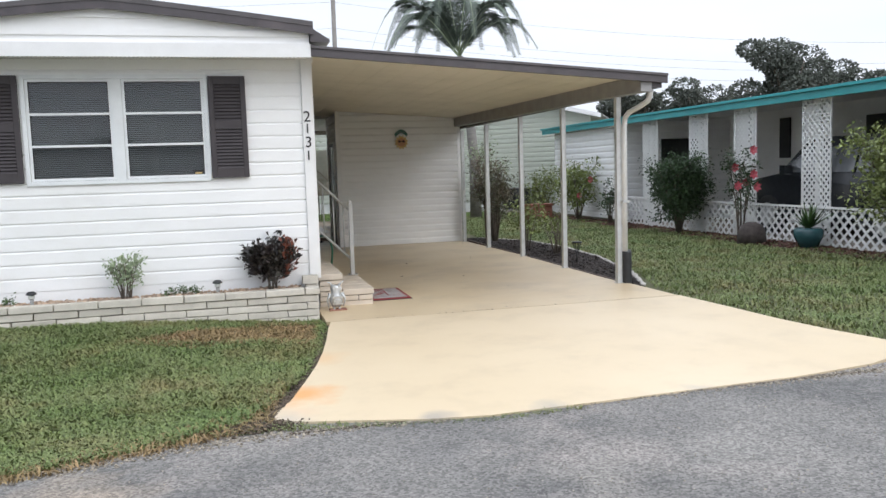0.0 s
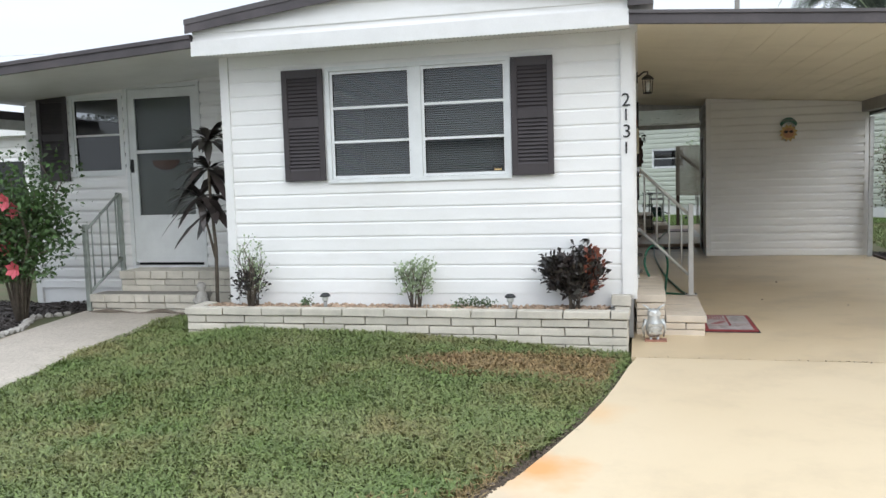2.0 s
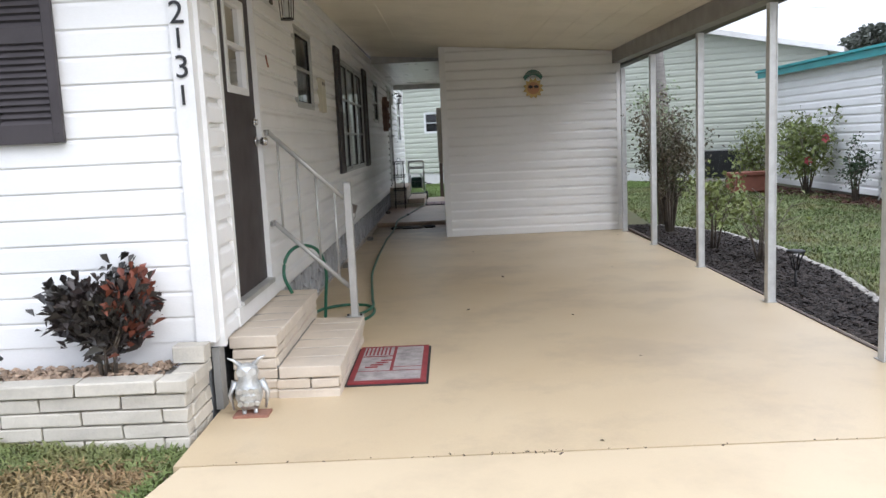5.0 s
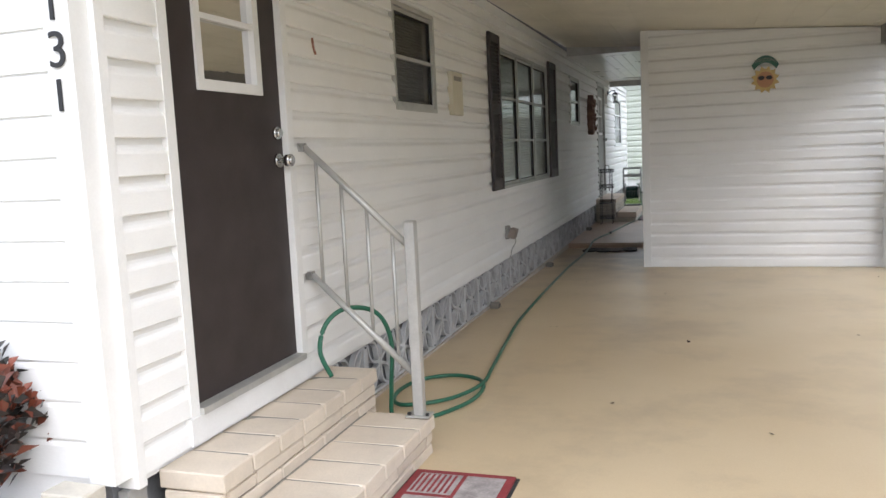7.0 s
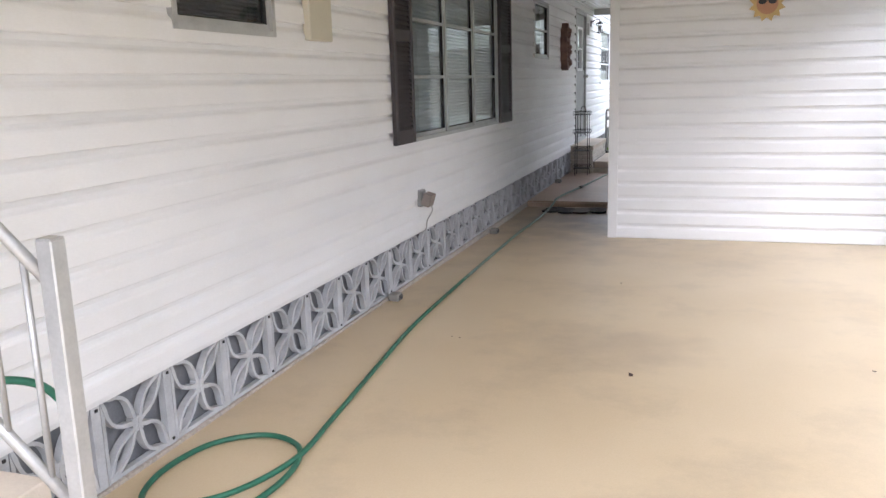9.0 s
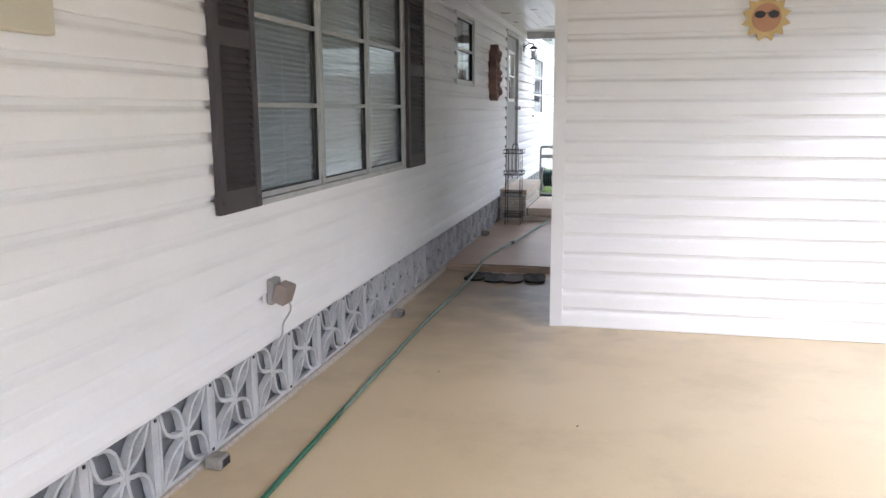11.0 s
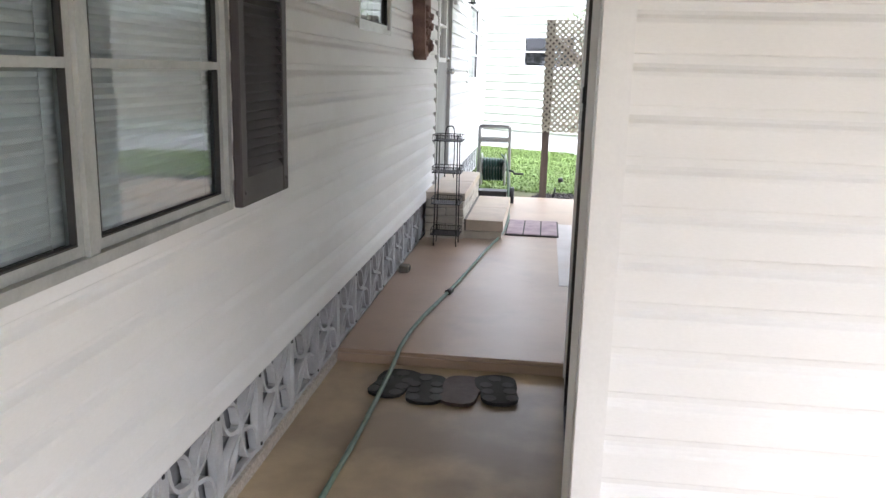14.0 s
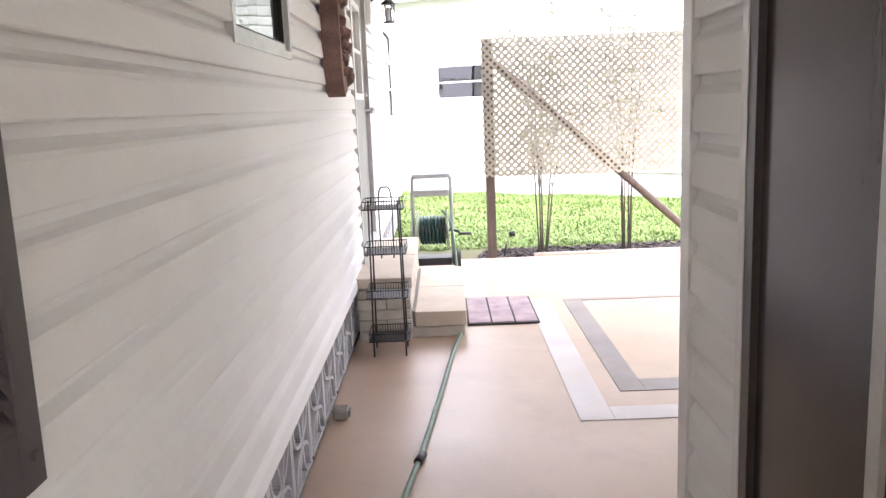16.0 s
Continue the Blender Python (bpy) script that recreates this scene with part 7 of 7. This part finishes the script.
part("head", tube(bmesh.new(), [(0.06, 0, 0.26), (0.12, 0, 0.27)], 0.03, 8), BLACK, solar)
leafs = scatter("fallen_leaves", MATB, 12, lambda r: (r.uniform(0.95, 4.5), r.uniform(6.0, 16.5), 0.094), 0.018, "scattered brown leaf bits", "litter", 12, 0.15)
grass_patch("dry_grass", [(-1.1, 7.7), (-0.5, 7.35), (0.1, 7.45), (0.55, 7.2), (0.68, 7.9), (0.72, 8.4), (0.2, 8.35), (-0.4, 8.1)], 6000, 0.055, DRYB, "straw brown dead grass patch", 8)
grass_patch("dry_grass", [(-1.4, 4.5), (-0.6, 4.75), (0.1, 5.0), (0.15, 5.4), (0.3, 6.2), (0.1, 6.0), (-0.1, 5.3), (-0.7, 5.0), (-1.4, 4.75)], 2600, 0.045, DRYB, "straw brown grass along the road edge", 9)

# ---- lawns ----
LAWN_F = [(-5.0, 3.0), (-2.4, 3.95), (-1.34, 4.62), (-0.65, 4.83), (-0.15, 5.05), (0.0, 5.3), (0.2, 5.7), (0.36, 6.1), (0.52, 6.6), (0.63, 7.1), (0.73, 7.7), (0.78, 8.15), (0.78, 8.56), (-3.5, 8.56), (-3.5, 9.6), (-4.3, 9.6), (-3.8, 6.66), (-3.5, 4.9)]
grass_patch("lawn_front", LAWN_F, 120000, 0.055, BLADE, "mown green lawn with straw coloured patches", 3, keep_out=[[(-0.9, 7.75), (-0.35, 7.5), (0.25, 7.6), (0.6, 7.5), (0.7, 8.3), (0.1, 8.25), (-0.5, 8.0)]])


def edge_place(r):
    x = r.uniform(-1.6, 4.9)
    y = 4.55 + 0.34 * max(0, min(1, (x + 1.6) / 1.7)) if x < 0.1 else 4.86
    return x, y + r.gauss(0, 0.05), 0.043


scatter("joint_crumbs", DIRT, 70, lambda r: (r.choice((r.uniform(0.85, 4.8), r.gauss(2.3, 0.25))), 8.228 + r.gauss(0, 0.009), 0.092), 0.006, "dark crumbs along the slab joint", "grit", 23, 0.4)
SAND = material("sandy_grit", (0.32, 0.28, 0.22), 0.9, var=0.3, scale=20, bump=0.2, per_island=0.5)
scatter("road_grit", SAND, 2600, edge_place, 0.011, "sandy grit strewn along the road edge", "grit", 15, 0.5)
scatter("road_grit", SAND, 1500, lambda r: (r.uniform(-2.5, 4.5), r.uniform(2.0, 4.7), 0.041), 0.006, "fine loose grit on the road", "grit", 16, 0.5)
EDGE_L = [(0.84, 8.22), (0.70, 7.35), (0.62, 6.9), (0.52, 6.45), (0.38, 5.95), (0.26, 5.55), (0.12, 5.2)]


def soil_place(r):
    k = r.randrange(len(EDGE_L) - 1)
    (x0, y0), (x1, y1), q = EDGE_L[k], EDGE_L[k + 1], r.random()
    return x0 + (x1 - x0) * q - abs(r.gauss(0, 0.035)), y0 + (y1 - y0) * q, 0.04 + r.uniform(0, 0.02)


scatter("edge_soil", DIRT, 2200, soil_place, 0.013, "brown crumbly soil along the driveway edge", "soil", 17, 0.6)
scatter("edge_soil", DIRT, 900, lambda r: (r.gauss(0.0, 0.12), r.gauss(5.04, 0.05), 0.042 + r.uniform(0, 0.02)), 0.014, "brown crumbly soil at the driveway corner", "soil", 18, 0.5)
scatter("edge_soil", DIRT, 1600, lambda r: (r.uniform(0.2, 4.5), 4.86 + r.gauss(0, 0.012), 0.04), 0.011, "dark dirt line along the driveway front", "soil", 19, 0.5)
grass_patch("edge_weeds", [(-0.3, 4.95), (0.3, 4.9), (1.5, 4.68), (2.1, 4.72), (2.1, 4.78), (1.1, 4.82), (0.3, 5.02), (0.0, 5.12)], 1500, 0.03, BLADE, "short green weeds at the driveway front", 21)
LAWN_R = [(5.1, 5.3), (9.7, 5.6), (9.7, 26), (6.0, 26), (5.3, 17.4), (6.05, 15.9), (6.1, 14.1), (5.95, 12.4), (5.5, 10.4), (5.1, 9.2), (4.9, 8.3), (5.0, 7.0), (5.2, 5.9)]
grass_patch("lawn_side", LAWN_R, 90000, 0.06, BLADE, "mown green side lawn", 4)
grass_patch("lawn_back", [(-0.2, 25.8), (10, 25.8), (8, 28.5), (2, 32), (-0.2, 33)], 80000, 0.06, BLADEB, "bright green back lawn", 5)
grass_patch("lawn_left", [(-12, 1.0), (-5.0, 3.0), (-5.2, 7.7), (-12, 7.7)], 25000, 0.06, BLADE, "mown lawn beyond the walkway", 6)

# ---- bricks of planter and steps ----


def brick_box(parent, x0, y0, x1, y1, z0, rows, h, mat, length, depth=0.09, sides="SEW", cap=None, seed=1):
    for r in range(rows):
        off = 0.5 if r % 2 else 0.0
        if "S" in sides:
            brick_row(parent, (x0, y0), (x1, y0), z0 + r * h, h, depth, mat, length, off, seed=seed + r)
        if "E" in sides:
            brick_row(parent, (x1, y0 + (depth if "S" in sides else 0)), (x1, y1), z0 + r * h, h, depth, mat, length, 0.5 - off, seed=seed + r + 10)
        if "W" in sides:
            brick_row(parent, (x0, y1), (x0, y0 + (depth if "S" in sides else 0)), z0 + r * h, h, depth, mat, length, off, seed=seed + r + 20)


brick_box(planter, -3.46, 8.58, 0.77, 8.98, 0.03, 4, 0.0765, BRICK, 0.41, seed=2)
brick_box(planter, -3.475, 8.565, 0.785, 8.98, 0.336, 1, 0.075, BRICK, 0.41, depth=0.13, seed=6)
brick_row(planter, (0.62, 8.84), (0.80, 8.84), 0.412, 0.10, 0.11, BRICK, 0.18)


def cap_row(parent, x0, y0, x1, y1, z, h, mat, n, along="y", seed=3):
    """Cap bricks laid side by side across a tread."""
    rnd = random.Random(seed)
    for k in range(n):
        if along == "y":
            l, w = x1 - x0, (y1 - y0) / n
            c = ((x0 + x1) / 2, y0 + w * (k + 0.5))
        else:
            l, w = (x1 - x0) / n, y1 - y0
            c = (x0 + l * (k + 0.5), (y0 + y1) / 2)
        key = ("cap", round(l, 3), round(w, 3), mat.name, k % 3)
        if key not in BRICKS:
            BRICKS[key] = brick_mesh(l - 0.007, w - 0.007, h - 0.008, mat, 0.0018, seed=k)
        ob = new("cap_brick", BRICKS[key])
        ob.parent = parent
        ob.matrix_world = Matrix.Translation((*c, z))


# steps at the side door
brick_box(steps, 0.835, 9.19, 1.095, 10.61, 0.085, 5, 0.0615, STEPB, 0.39, depth=0.03, sides="SE", seed=31)
brick_row(steps, (1.095, 10.61), (0.835, 10.61), 0.085, 0.30, 0.02, STEPB, 0.37)
cap_row(steps, 0.825, 9.18, 1.11, 10.62, 0.393, 0.078, STEPB, 7)
brick_box(steps, 1.085, 9.18, 1.45, 10.47, 0.085, 2, 0.0615, STEPB, 0.39, depth=0.03, sides="SE", seed=41)
cap_row(steps, 1.10, 9.17, 1.465, 10.485, 0.208, 0.074, STEPB, 6)
# steps at the front door
brick_box(steps2, -5.17, 9.97, -3.72, 10.40, 0.36, 2, 0.075, BRICK, 0.39, depth=0.03, sides="SEW", seed=51)
cap_row(steps2, -5.185, 9.95, -3.70, 10.38, 0.51, 0.10, BRICK, 7, "x")
brick_box(steps2, -5.4, 9.71, -4.04, 9.96, 0.12, 2, 0.075, BRICK, 0.39, depth=0.03, sides="SEW", seed=61)
cap_row(steps2, -5.415, 9.69, -4.03, 9.955, 0.27, 0.095, BRICK, 7, "x")
brick_row(steps2, (-4.03, 10.0), (-3.72, 10.0), 0.10, 0.26, 0.05, BRICK, 0.31)
# steps at the rear door
brick_box(steps3, 0.835, 21.96, 1.20, 23.62, 0.12, 5, 0.073, BRICK, 0.39, depth=0.03, sides="SE", seed=71)
cap_row(steps3, 0.83, 21.94, 1.215, 23.63, 0.485, 0.08, STEPB, 2)
brick_box(steps3, 1.19, 22.01, 1.56, 23.52, 0.12, 1, 0.08, BRICK, 0.39, depth=0.03, sides="SE", seed=81)
cap_row(steps3, 1.218, 21.99, 1.575, 23.53, 0.20, 0.11, STEPB, 2)
